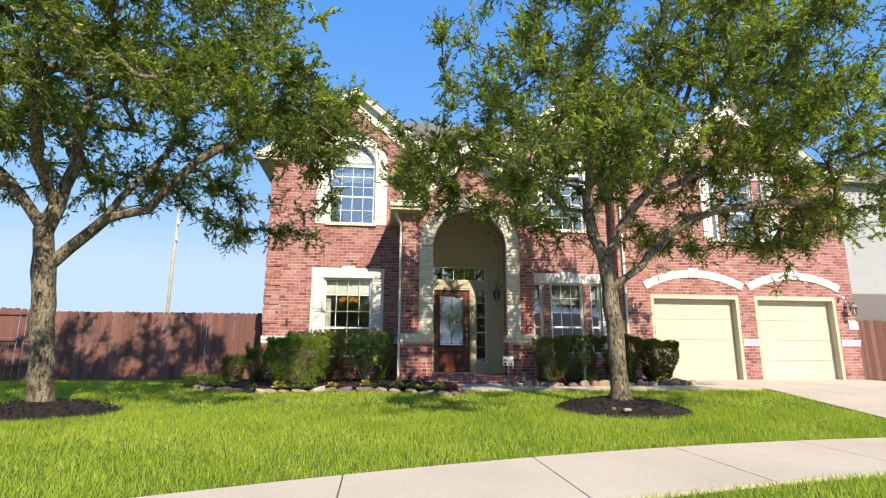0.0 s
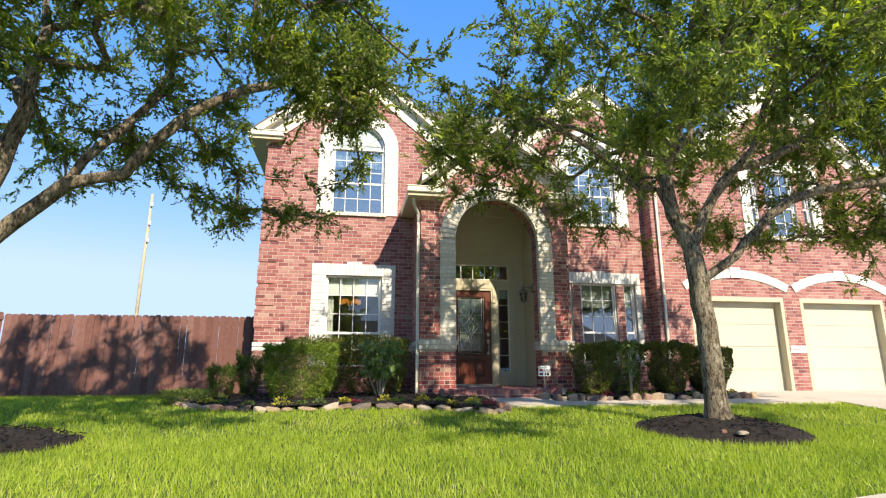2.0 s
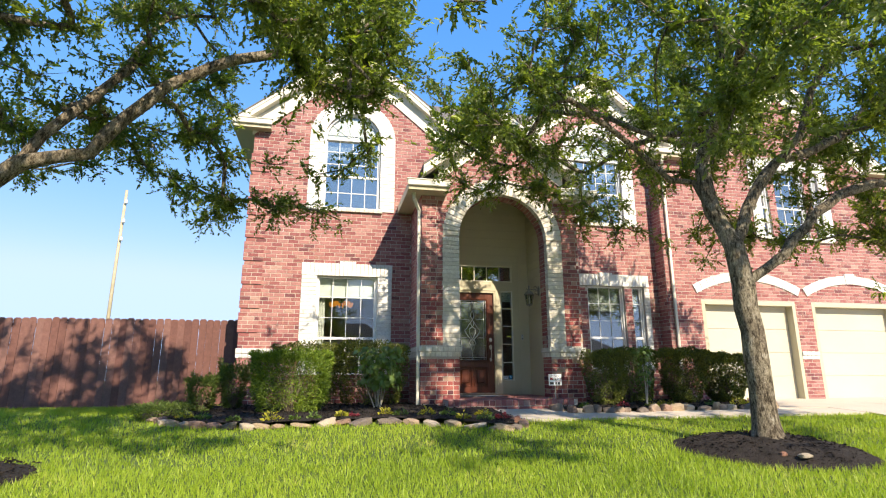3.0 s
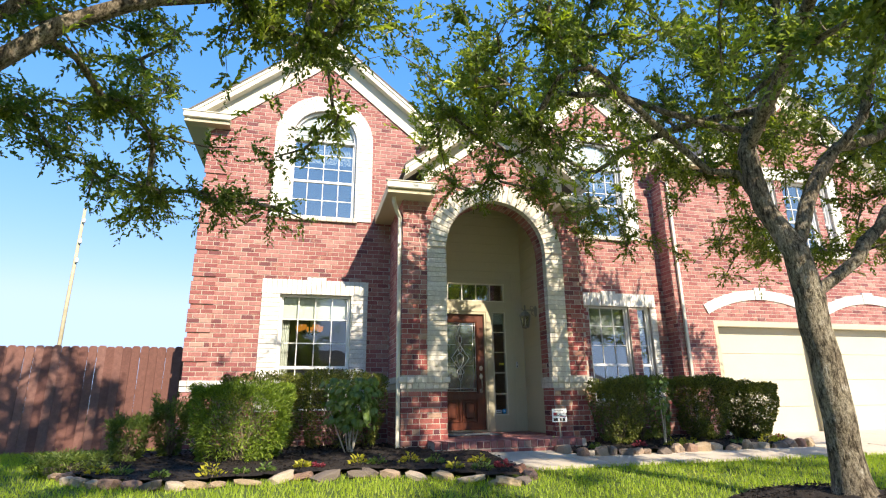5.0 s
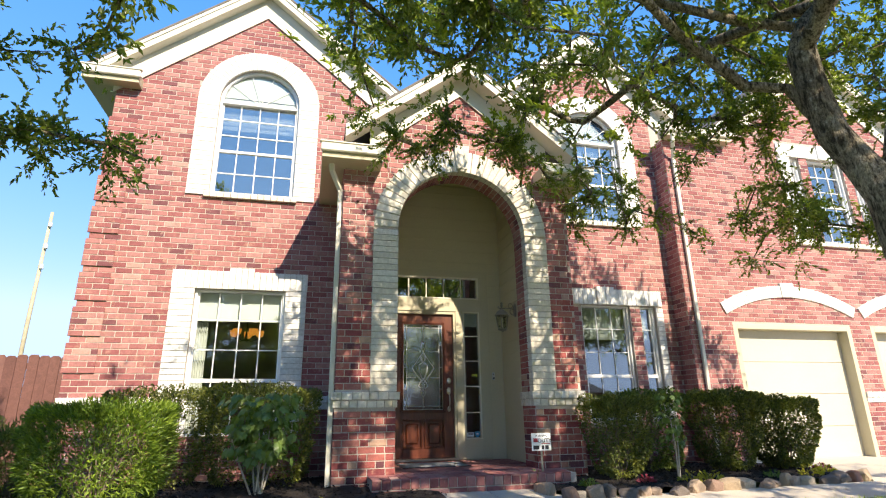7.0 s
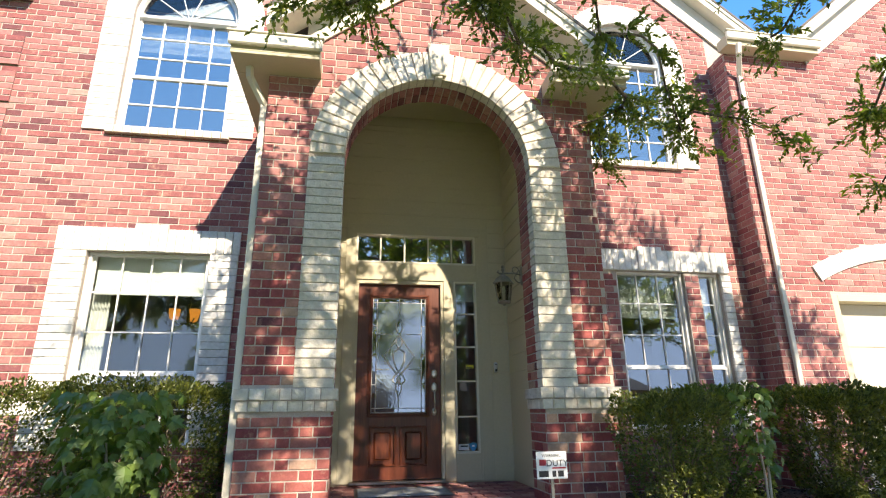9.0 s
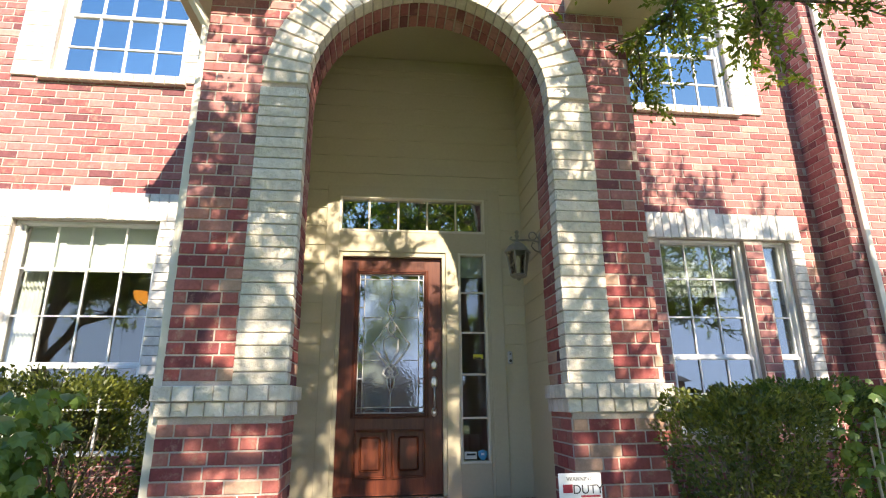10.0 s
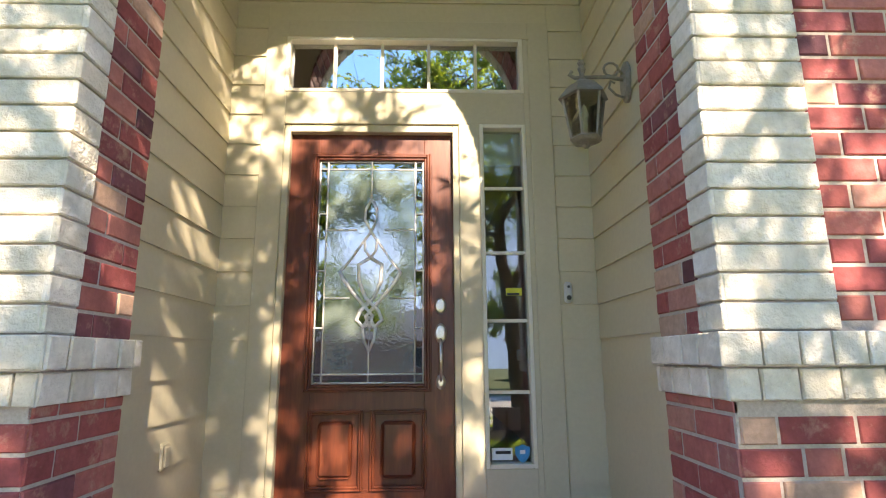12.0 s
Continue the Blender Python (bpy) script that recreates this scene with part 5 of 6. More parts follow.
def crown_targets(seed, n, cx, cy, rx, ry, under, rim, top, thin, extra):
    """Points for the twigs of a spreading crown: hollow underneath, its rim hanging lower than its middle."""
    r = np.random.default_rng(seed)
    out = []
    while len(out) < n:
        a, q = r.uniform(0, 2 * math.pi), math.sqrt(r.random())
        wide = 1 + 0.22 * noise.noise((math.cos(a) * 1.6 + seed, math.sin(a) * 1.6, 0.5))
        x, y = cx + rx * wide * q * math.cos(a), cy + ry * wide * q * math.sin(a)
        low = under + (rim - under) * q * q + 0.45 * noise.noise((x * 0.7, y * 0.7, seed))
        high = low + (top - low) * math.sqrt(max(0.0, 1 - q * q)) + 0.5 * noise.noise((x * 0.6, y * 0.6, seed + 9)) + 0.35
        w = np.array((x, y, low + (high - low) * r.random()))
        if thin(x, y) > r.random():
            continue
        if noise.noise(Vector(w) * 0.75 + Vector((3, 1, 7))) < -0.30 or (q > 0.7 and noise.noise(Vector(w) * 0.9) < -0.2):
            continue
        if y > 12.9 - 0.25 * (w[2] > 4.2):
            continue
        out.append(w)
    for c, s, k in extra:
        out += [np.asarray(c) + r.normal(0, 1, 3) * np.asarray(s) for _ in range(k)]
    return out


lb = (-4.26, 7.7, 0.12)
left_oak = grow_tree("grey-trunked live oak with a spreading dark green crown", [
    (None, [lb, (-4.38, 7.7, 1.2), (-4.49, 7.7, 2.1), (-4.57, 7.7, 2.65), (-4.45, 7.7, 3.0), (-4.3, 7.72, 3.64), (-4.3, 7.8, 4.6), (-4.5, 7.9, 5.6)]),
    ("near", [(-4.49, 7.7, 2.1), (-4.26, 7.75, 2.42), (-3.86, 7.85, 2.90), (-3.34, 7.9, 3.05), (-3.1, 7.95, 3.46), (-2.8, 8.0, 3.85), (-2.2, 8.1, 4.3), (-1.5, 8.2, 4.6)]),
    ("near", [(-3.86, 7.85, 2.90), (-3.78, 7.95, 3.22), (-3.5, 8.1, 3.67), (-3.25, 8.3, 4.2), (-3.2, 8.5, 4.7), (-3.1, 8.9, 5.4)]),
    ("near", [(-4.57, 7.7, 2.65), (-4.85, 7.5, 3.14), (-5.2, 7.4, 3.5), (-5.9, 7.3, 4.1), (-6.6, 7.2, 4.7)]),
    ("near", [(-4.45, 7.7, 3.0), (-4.5, 7.2, 3.5), (-4.2, 6.5, 4.1), (-3.9, 5.9, 4.6)]),
    ("near", [(-4.3, 7.72, 3.64), (-4.9, 8.4, 4.3), (-5.2, 9.2, 4.9)]),
], 0.142, crown_targets(3, 740, -4.5, 7.2, 4.1, 3.6, 3.85, 3.35, 7.2, lambda x, y: 0.5 if x > -2.2 and y > 7.6 else 0.0,
                         [((-2.76, 9.6, 3.2), (0.3, 0.3, 0.15), 9), ((-1.8, 9.75, 3.15), (0.35, 0.2, 0.12), 10), ((-0.6, 8.2, 4.7), (0.35, 0.4, 0.3), 20), ((-0.8, 5.1, 3.6), (0.3, 0.4, 0.2), 12), ((-4.6, 5.4, 4.3), (1.0, 0.8, 0.45), 42)]),
    lambda p: noise.noise(Vector(p) * 0.9) > 0.12, 11, lb)
rb = (3.70, 8.0, 0.25)
right_oak = grow_tree("forked live oak with fresh yellow-green shoots on the lawn", [
    (None, [rb, (3.67, 8.0, 1.24), (3.63, 8.0, 2.06), (3.57, 8.0, 2.49), (3.45, 8.15, 2.98), (3.42, 8.2, 3.61), (3.50, 8.2, 3.85), (3.83, 8.2, 4.17), (4.11, 8.2, 4.66), (4.6, 8.2, 5.34), (4.8, 8.2, 6.0)]),
    ("near", [(3.50, 8.2, 3.85), (3.12, 8.35, 3.97), (2.75, 8.5, 4.15), (2.4, 8.8, 4.5), (1.9, 9.2, 4.7)]),
    ("near", [(3.45, 8.15, 2.98), (3.35, 8.3, 3.40), (3.10, 8.4, 3.45), (2.7, 8.5, 3.9), (2.0, 8.2, 4.1), (1.4, 8.0, 4.3)]),
    ("near", [(3.57, 8.0, 2.49), (3.97, 8.0, 3.22), (4.37, 8.0, 3.67), (4.92, 8.0, 3.84), (5.41, 8.0, 4.08), (5.98, 8.0, 4.65), (6.7, 8.0, 5.1)]),
    ("near", [(4.2, 8.0, 3.5), (4.53, 7.8, 3.92), (4.71, 7.7, 4.5), (4.8, 7.2, 5.2), (4.7, 6.6, 5.6)]),
    ("near", [(3.63, 8.0, 2.06), (4.10, 7.85, 2.4), (4.58, 7.8, 2.92), (4.96, 7.8, 3.17), (5.51, 7.8, 3.36), (6.4, 7.7, 3.5), (7.2, 7.7, 3.5)]),
    ("near", [(3.83, 8.2, 4.17), (3.6, 9.0, 4.4), (3.3, 9.8, 4.5), (3.0, 10.4, 4.3)]),
    ("near", [(3.42, 8.2, 3.61), (3.2, 7.4, 4.1), (2.9, 6.6, 4.5), (2.6, 6.0, 4.7)]),
], 0.126, crown_targets(5, 640, 4.6, 7.5, 4.2, 3.8, 3.8, 3.2, 7.5, lambda x, y: 0.45 if x < 3.9 and y > 8.8 else 0.0,
                         [((7.3, 8.9, 3.05), (0.8, 0.6, 0.2), 26), ((2.6, 10.7, 3.95), (0.5, 0.3, 0.18), 12), ((1.25, 10.8, 4.0), (0.2, 0.2, 0.12), 6), ((4.2, 12.2, 4.1), (0.4, 0.3, 0.2), 12),
                          ((5.9, 10.6, 3.3), (0.4, 0.4, 0.2), 12), ((0.35, 8.2, 4.1), (0.25, 0.4, 0.2), 7), ((0.7, 9.6, 4.7), (0.4, 0.8, 0.4), 16), ((2.0, 9.7, 4.7), (0.7, 0.6, 0.4), 22), ((6.3, 8.2, 3.9), (0.8, 0.7, 0.35), 40), ((8.2, 8.8, 3.6), (0.6, 0.7, 0.4), 22), ((2.6, 9.6, 5.7), (0.5, 0.6, 0.35), 16), ((4.7, 9.6, 5.0), (0.8, 0.7, 0.5), 32), ((2.2, 4.6, 3.05), (0.5, 0.4, 0.15), 14), ((1.5, 5.4, 2.95), (0.3, 0.4, 0.15), 10)]),
    lambda p: noise.noise(Vector(p) * 0.9 + Vector((5, 0, 0))) > -0.12, 12, rb)

# ---- beds ----


def in_poly(x, y, poly):
    ok, j = False, len(poly) - 1
    for i in range(len(poly)):
        (xi, yi), (xj, yj) = poly[i], poly[j]
        if (yi > y) != (yj > y) and x < (xj - xi) * (y - yi) / (yj - yi) + xi:
            ok = not ok
        j = i
    return ok


BED_L = [(-3.55, 13.7), (-3.6, 11.4), (-2.9, 10.6), (-2.2, 10.33), (-1.05, 10.52), (-0.2, 10.62), (0.5, 10.35), (1.05, 9.95), (1.45, 9.78), (1.62, 10.4), (1.62, 11.8), (0.95, 12.3), (0.5, 13.7)]
BED_R = [(2.72, 12.25), (2.72, 11.6), (2.92, 11.24), (4.2, 11.21), (5.6, 11.30), (6.9, 11.36), (6.93, 13.3), (3.2, 13.7)]


def bed_mesh(name, label, poly, rise=0.06):
    xs = [p[0] for p in poly]
    ys = [p[1] for p in poly]
    step = 0.09
    idx, v, f = {}, [], []
    nx, ny = int((max(xs) - min(xs)) / step) + 2, int((max(ys) - min(ys)) / step) + 2
    for j in range(ny):
        for i in range(nx):
            x, y = min(xs) + i * step, min(ys) + j * step
            if in_poly(x, y, poly):
                idx[i, j] = len(v)
                v.append((x, y, ground_z(x, y) + rise + 0.022 * noise.noise((x * 6, y * 6, 1)) + 0.014 * noise.noise((x * 17, y * 17, 4))))
    for (i, j), a in idx.items():
        if (i + 1, j) in idx and (i, j + 1) in idx and (i + 1, j + 1) in idx:
            f.append((a, idx[i + 1, j], idx[i + 1, j + 1], idx[i, j + 1]))
    return tagged(mesh_ob(name, v, f, M_MULCH, smooth=True), label, "flower bed", kind="structure")


bed_mesh("flower_bed", "dark mulch flower bed in front of the window", BED_L)
bed_mesh("flower_bed", "dark mulch flower bed under the clipped hedge", BED_R)


def ring(label, cx, cy, rx, ry):
    v, f = [], []
    rings, sides = 7, 40
    for i in range(rings + 1):
        for k in range(sides):
            a = 2 * math.pi * k / sides
            s = i / rings
            w = 1 + 0.08 * noise.noise((math.cos(a) * 2, math.sin(a) * 2, cx))
            x, y = cx + rx * s * w * math.cos(a), cy + ry * s * w * math.sin(a)
            v.append((x, y, ground_z(x, y) + 0.16 * (1 - s * s) - 0.01 + (0.03 * noise.noise((x * 8, y * 8, 0)) if i else 0)))
    for i in range(rings):
        for k in range(sides):
            a, b = i * sides + k, i * sides + (k + 1) % sides
            f.append((a, b, b + sides, a + sides))
    tagged(mesh_ob("mulch_ring", v, f, M_MULCH, smooth=True), label, "mulch ring", kind="structure")


ring("dark mulch mound round the oak trunk", lb[0], lb[1], 0.95, 0.85)
ring("dark mulch mound round the oak trunk", rb[0], rb[1], 1.05, 0.95)
chips = thing("mulch_chips", "loose dark bark chips on the beds", "mulch", kind="stuff")
cc, cd = [], []
for poly, n in ((BED_L, 3200), (BED_R, 1800)):
    xs, ys = [p[0] for p in poly], [p[1] for p in poly]
    for _ in range(n):
        x, y = rng.uniform(min(xs), max(xs)), rng.uniform(min(ys), max(ys))
        if in_poly(x, y, poly):
            cc.append((x, y, ground_z(x, y) + 0.065 + rng.uniform(0, 0.02)))
for c in (lb, rb):
    for _ in range(900):
        a, s = rng.uniform(0, 6.283), math.sqrt(rng.uniform(0.03, 0.9))
        x, y = c[0] + s * math.cos(a), c[1] + s * 0.9 * math.sin(a)
        cc.append((x, y, ground_z(x, y) + 0.16 * (1 - s * s) + rng.uniform(-0.005, 0.015)))
cd = rng.normal(size=(len(cc), 3)) * np.array((1, 1, 0.25))
tagged(leaves_mesh("chip", cc, cd, 0.045, 0.016, M_MULCH, chips), kind="stuff")


def stone_mesh(seed, flat):
    r = np.random.default_rng(seed)
    bm = bmesh.new()
    bmesh.ops.create_icosphere(bm, subdivisions=2, radius=0.5)
    o = Vector(r.uniform(0, 50, 3))
    for v in bm.verts:
        n = v.co.normalized()
        q = n * (0.5 + 0.20 * noise.noise(n * 1.4 + o) + 0.09 * noise.noise(n * 3.6 + o))
        for ax in (0, 1, 2):
            q[ax] = max(-0.36, min(0.36, q[ax]))
        v.co = Vector((q.x, q.y, q.z * flat))
    me = bpy.data.meshes.new("border_stone")
    bm.to_mesh(me)
    bm.free()
    me.materials.append(M_ROCK)
    return me


STONES = [stone_mesh(k, 0.85) for k in range(7)]


def stone_row(path, size, label, group, tall=1.0):
    k = 0
    for (x0, y0), (x1, y1) in zip(path, path[1:]):
        d = math.hypot(x1 - x0, y1 - y0)
        s = 0.0
        while s < d:
            w = size * rng.uniform(0.6, 1.45)
            t = (s + w / 2) / d
            x, y = x0 + (x1 - x0) * t + rng.uniform(-0.05, 0.05), y0 + (y1 - y0) * t + rng.uniform(-0.07, 0.07)
            ob = new("border_stone", STONES[int(rng.integers(0, 7))])
            h = rng.uniform(0.09, 0.17) * tall
            ob.matrix_world = Matrix.Translation((x, y, ground_z(x, y) + h * 0.22)) @ Matrix.Rotation(math.atan2(y1 - y0, x1 - x0) + rng.uniform(-0.5, 0.5), 4, "Z") @ Matrix.Rotation(rng.uniform(-0.3, 0.3), 4, "X") @ Matrix.Rotation(rng.uniform(-0.25, 0.25), 4, "Y") @ Matrix.Diagonal((w * 1.15, 0.2 * rng.uniform(0.7, 1.2), h * 1.5, 1))
            tagged(ob, label, "stone", group)
            s += w
            k += 1


stone_row([(-3.6, 11.5), (-3.45, 11.15), (-2.9, 10.55), (-2.2, 10.27), (-1.05, 10.46), (-0.2, 10.56), (0.5, 10.28), (1.05, 9.88), (1.5, 9.75)], 0.26, "rough brown field stone edging the mulch bed", "stones edging the window bed", 0.72)
stone_row([(1.56, 9.85), (1.62, 10.5)], 0.26, "rough brown field stone edging the mulch bed", "stones edging the window bed", 0.72)
stone_row([(2.68, 11.72), (2.88, 11.22), (4.2, 11.17), (5.6, 11.27), (7.0, 11.36)], 0.20, "rough field stone edging the hedge bed", "stones edging the hedge bed", 1.25)
for x, y, s in ((3.45, 7.30, 0.16), (3.3, 7.4, 0.09)):
    ob = new("pale_stone", STONES[2])
    ob.matrix_world = Matrix.Translation((x, y, ground_z(x, y) + 0.09)) @ Matrix.Diagonal((s, s * 0.7, 0.07, 1))
    tagged(ob, "pale stone lying on the mulch ring", "stone")

# ---- shrubs ----


def stems(name, base, tips, r0, mat, parent):
    v, f = [], []
    for t in tips:
        b = Vector(base) + Vector((rng.normal(0, 0.03), rng.normal(0, 0.03), 0))
        t = Vector(t)
        m = b.lerp(t, 0.5) + Vector((rng.normal(0, 0.03), rng.normal(0, 0.03), 0.05))
        tv, tf = tube([b, m, t], [r0, r0 * 0.8, r0 * 0.45], 5, False)
        k = len(v)
        v += tv
        f += [tuple(i + k for i in q) for q in tf]
    mesh_ob(name, v, f, mat, parent, normals=False, smooth=True)


M_STEM = rough_mat("shrub_stems", (0.13, 0.10, 0.07), (0.24, 0.19, 0.14), 12, 60, 0.9, 0.4)


def hedge(name, label, x0, x1, y0, y1, z0, z1, mat, leaf, n, group="", taper=0.12, wild=0.06):
    """A clipped shrub: stems below, leaves thick towards its faces."""
    g = ground_z((x0 + x1) / 2, (y0 + y1) / 2) + 0.05
    h = thing(name, label, "shrub", group, at=((x0 + x1) / 2, (y0 + y1) / 2, g))
    cx, cy = (x0 + x1) / 2, (y0 + y1) / 2
    q = rng.uniform(-1, 1, (n, 3))
    face = rng.integers(0, 3, n)
    push = np.abs(rng.normal(0, 0.16, n))
    for ax in range(3):
        m = face == ax
        sgn = np.sign(q[m, ax])
        if ax == 2:
            sgn = np.where(rng.random(m.sum()) < 0.85, 1, -1)
        q[m, ax] = sgn * (1 - push[m])
    # rounded corners
    ex = np.sum(np.abs(q) ** 5, axis=1) ** 0.2
    q = q / np.maximum(ex, 1)[:, None]
    t = 1 - taper * (1 - q[:, 2]) / 2 * 2
    lump = np.array([1 + wild * 2.2 * noise.noise(Vector((a * 2.2 + x0, b * 2.2, c * 2.2))) for a, b, c in q])
    p = np.stack([q[:, 0] * (x1 - x0) / 2 * t * lump, q[:, 1] * (y1 - y0) / 2 * t * lump, z0 + (q[:, 2] + 1) / 2 * (z1 - z0) * (0.5 + 0.5 * lump) - g], 1)
    keep = np.array([noise.noise(Vector(a) * 5 + Vector((x0, 0, 0))) > -0.42 + 1.1 * max(0, 0.32 - b) for a, b in zip(p, (p[:, 2] + g - z0) / (z1 - z0))])
    p = p[keep]
    d = p - np.array((0, 0, (z0 + z1) / 2 - g - 0.3)) + rng.normal(0, 0.35, p.shape)
    tagged(leaves_mesh("foliage", p, d, leaf[0], leaf[1], mat, h), kind="stuff")
    tips = [((rng.uniform(-0.6, 0.6)) * (x1 - x0) / 2, rng.uniform(-0.5, 0.6) * (y1 - y0) / 2, z0 - g + rng.uniform(0.35, 0.75) * (z1 - z0)) for _ in range(18)]
    stems("stem", (0, 0, -0.05), tips, 0.011, M_STEM, h)
    return h


hedge("shrub", "lime-green clipped conifer shrub in the mulch bed", -2.26, -1.02, 11.3, 12.1, 0.47, 1.36, M_HEDGE_LIME, (0.060, 0.012), 17000, taper=0.10, wild=0.11)
hedge("hedge", "loosely clipped small-leaved hedge under the window", -2.1, -0.9, 12.6, 13.35, 0.48, 1.56, M_HEDGE_OLIVE, (0.034, 0.020), 9000, "window hedge", 0.06, 0.10)
hedge("hedge", "loosely clipped small-leaved hedge under the window", -0.92, 0.36, 12.45, 13.3, 0.48, 1.58, M_HEDGE_OLIVE, (0.034, 0.020), 11000, "window hedge", 0.06, 0.10)
hedge("shrub", "clipped yellow-tipped hedge shrub beside the porch", 3.52, 4.34, 11.55, 12.4, 0.50, 1.42, M_HEDGE_OLIVE, (0.036, 0.018), 9500, "hedge row by the garage", 0.26, 0.10)
hedge("shrub", "dark green clipped hedge shrub in the row", 4.25, 5.25, 12.15, 13.0, 0.50, 1.50, M_HEDGE, (0.040, 0.021), 10000, "hedge row by the garage", 0.16, 0.10)
hedge("shrub", "dark green clipped hedge shrub in the row", 5.2, 6.15, 11.7, 12.65, 0.50, 1.48, M_HEDGE_OLIVE, (0.038, 0.021), 13500, "hedge row by the garage", 0.27, 0.10)
hedge("shrub", "clipped rounded hedge shrub at the row's end", 6.12, 7.02, 11.7, 12.6, 0.50, 1.38, M_HEDGE_OLIVE, (0.042, 0.024), 14500, "hedge row by the garage", 0.27, 0.10)
hedge("shrub", "loose feathery green shrub by the fence", -3.25, -2.75, 11.75, 12.25, 0.42, 0.96, M_FERN, (0.065, 0.012), 3800, taper=0.30, wild=0.24)
hedge("shrub", "loose feathery green shrub by the house corner", -2.85, -2.35, 12.1, 12.6, 0.42, 1.14, M_FERN, (0.065, 0.012), 3800, taper=0.32, wild=0.26)
hedge("shrub", "low spreading fern-like plant by the fence", -3.75, -3.1, 11.2, 11.8, 0.36, 0.60, M_FERN, (0.075, 0.010), 2200, taper=0.1, wild=0.24)


def broad_bush(x, y, top, label, n=190, width=0.34, size=0.10, canes=7):
    """A bush of bare pale canes with broad, lobed leaves above."""
    g = ground_z(x, y) + 0.05
    b = thing("bush", label, "bush", at=(x, y, g))
    tips = [(rng.normal(0, width * 0.32), rng.normal(0, width * 0.3), (top - g) * rng.uniform(0.45, 0.8)) for _ in range(canes)]
    stems("cane", (0, 0, -0.04), tips, 0.012, M_CANE, b)
    v, f = [], []
    outline = [(0, 0), (0.28, 0.10), (0.52, 0.34), (0.36, 0.42), (0.40, 0.70), (0.16, 0.70), (0, 1.0), (-0.16, 0.70), (-0.40, 0.70), (-0.36, 0.42), (-0.52, 0.34), (-0.28, 0.10)]
    for k in range(n):
        a = rng.uniform(0, 6.283)
        s = math.sqrt(rng.uniform(0.05, 1))
        hz = rng.uniform(0.36, 1.0)
        c = Vector((math.cos(a) * s * width * (0.75 + 0.4 * hz), math.sin(a) * s * width * 0.9, (top - g) * hz))
        w = size * rng.uniform(0.55, 1.2)
        m = Matrix.Translation(c) @ Euler((rng.normal(-0.95, 0.4), rng.normal(0, 0.35), a - 1.57 + rng.normal(0, 0.5))).to_matrix().to_4x4()
        i = len(v)
        v += [m @ Vector((p * w, q * w, -0.25 * w * abs(p) - 0.18 * w * q * q)) for p, q in outline]
        v.append(m @ Vector((0, 0.45 * w, 0.02 * w)))
        f += [(i + 12, i + j, i + (j + 1) % 12) for j in range(12)]
    tagged(mesh_ob("leaf_mass", v, f, M_BROAD, b, "broad light green lobed leaves", normals=False), kind="stuff")


M_CANE = rough_mat("pale_canes", (0.42, 0.38, 0.30), (0.55, 0.50, 0.42), 12, 60, 0.8, 0.3)
broad_bush(-0.22, 12.05, 1.50, "broad-leaved light green bush with pale canes in the bed", 380, 0.38, 0.115)
broad_bush(4.62, 11.80, 1.52, "slender broad-leaved bush among the hedge shrubs", 90, 0.18, 0.075, 2)


def bedding(x, y, mat, r, n, label, leaf=(0.05, 0.026)):
    """A small bedding plant: a rosette of leaves on the mulch."""
    g = ground_z(x, y) + 0.05
    p = thing("bedding_plant", label, "flower", at=(x, y, g))
    a = rng.uniform(0, 6.283, n)
    s = np.sqrt(rng.uniform(0.02, 1, n)) * r
    z = rng.uniform(0.0, 1.0, n) * r * 1.2 * (1.1 - s / r)
    c = np.stack([np.cos(a) * s, np.sin(a) * s, z], 1)
    d = np.stack([np.cos(a), np.sin(a), rng.uniform(0.3, 1.4, n)], 1)
    tagged(leaves_mesh("leaf_rosette", c, d, leaf[0], leaf[1], mat, p), kind="stuff")
    stems("stem", (0, 0, -0.05), [(0, 0, r * 0.7)], 0.006, M_STEM, p)


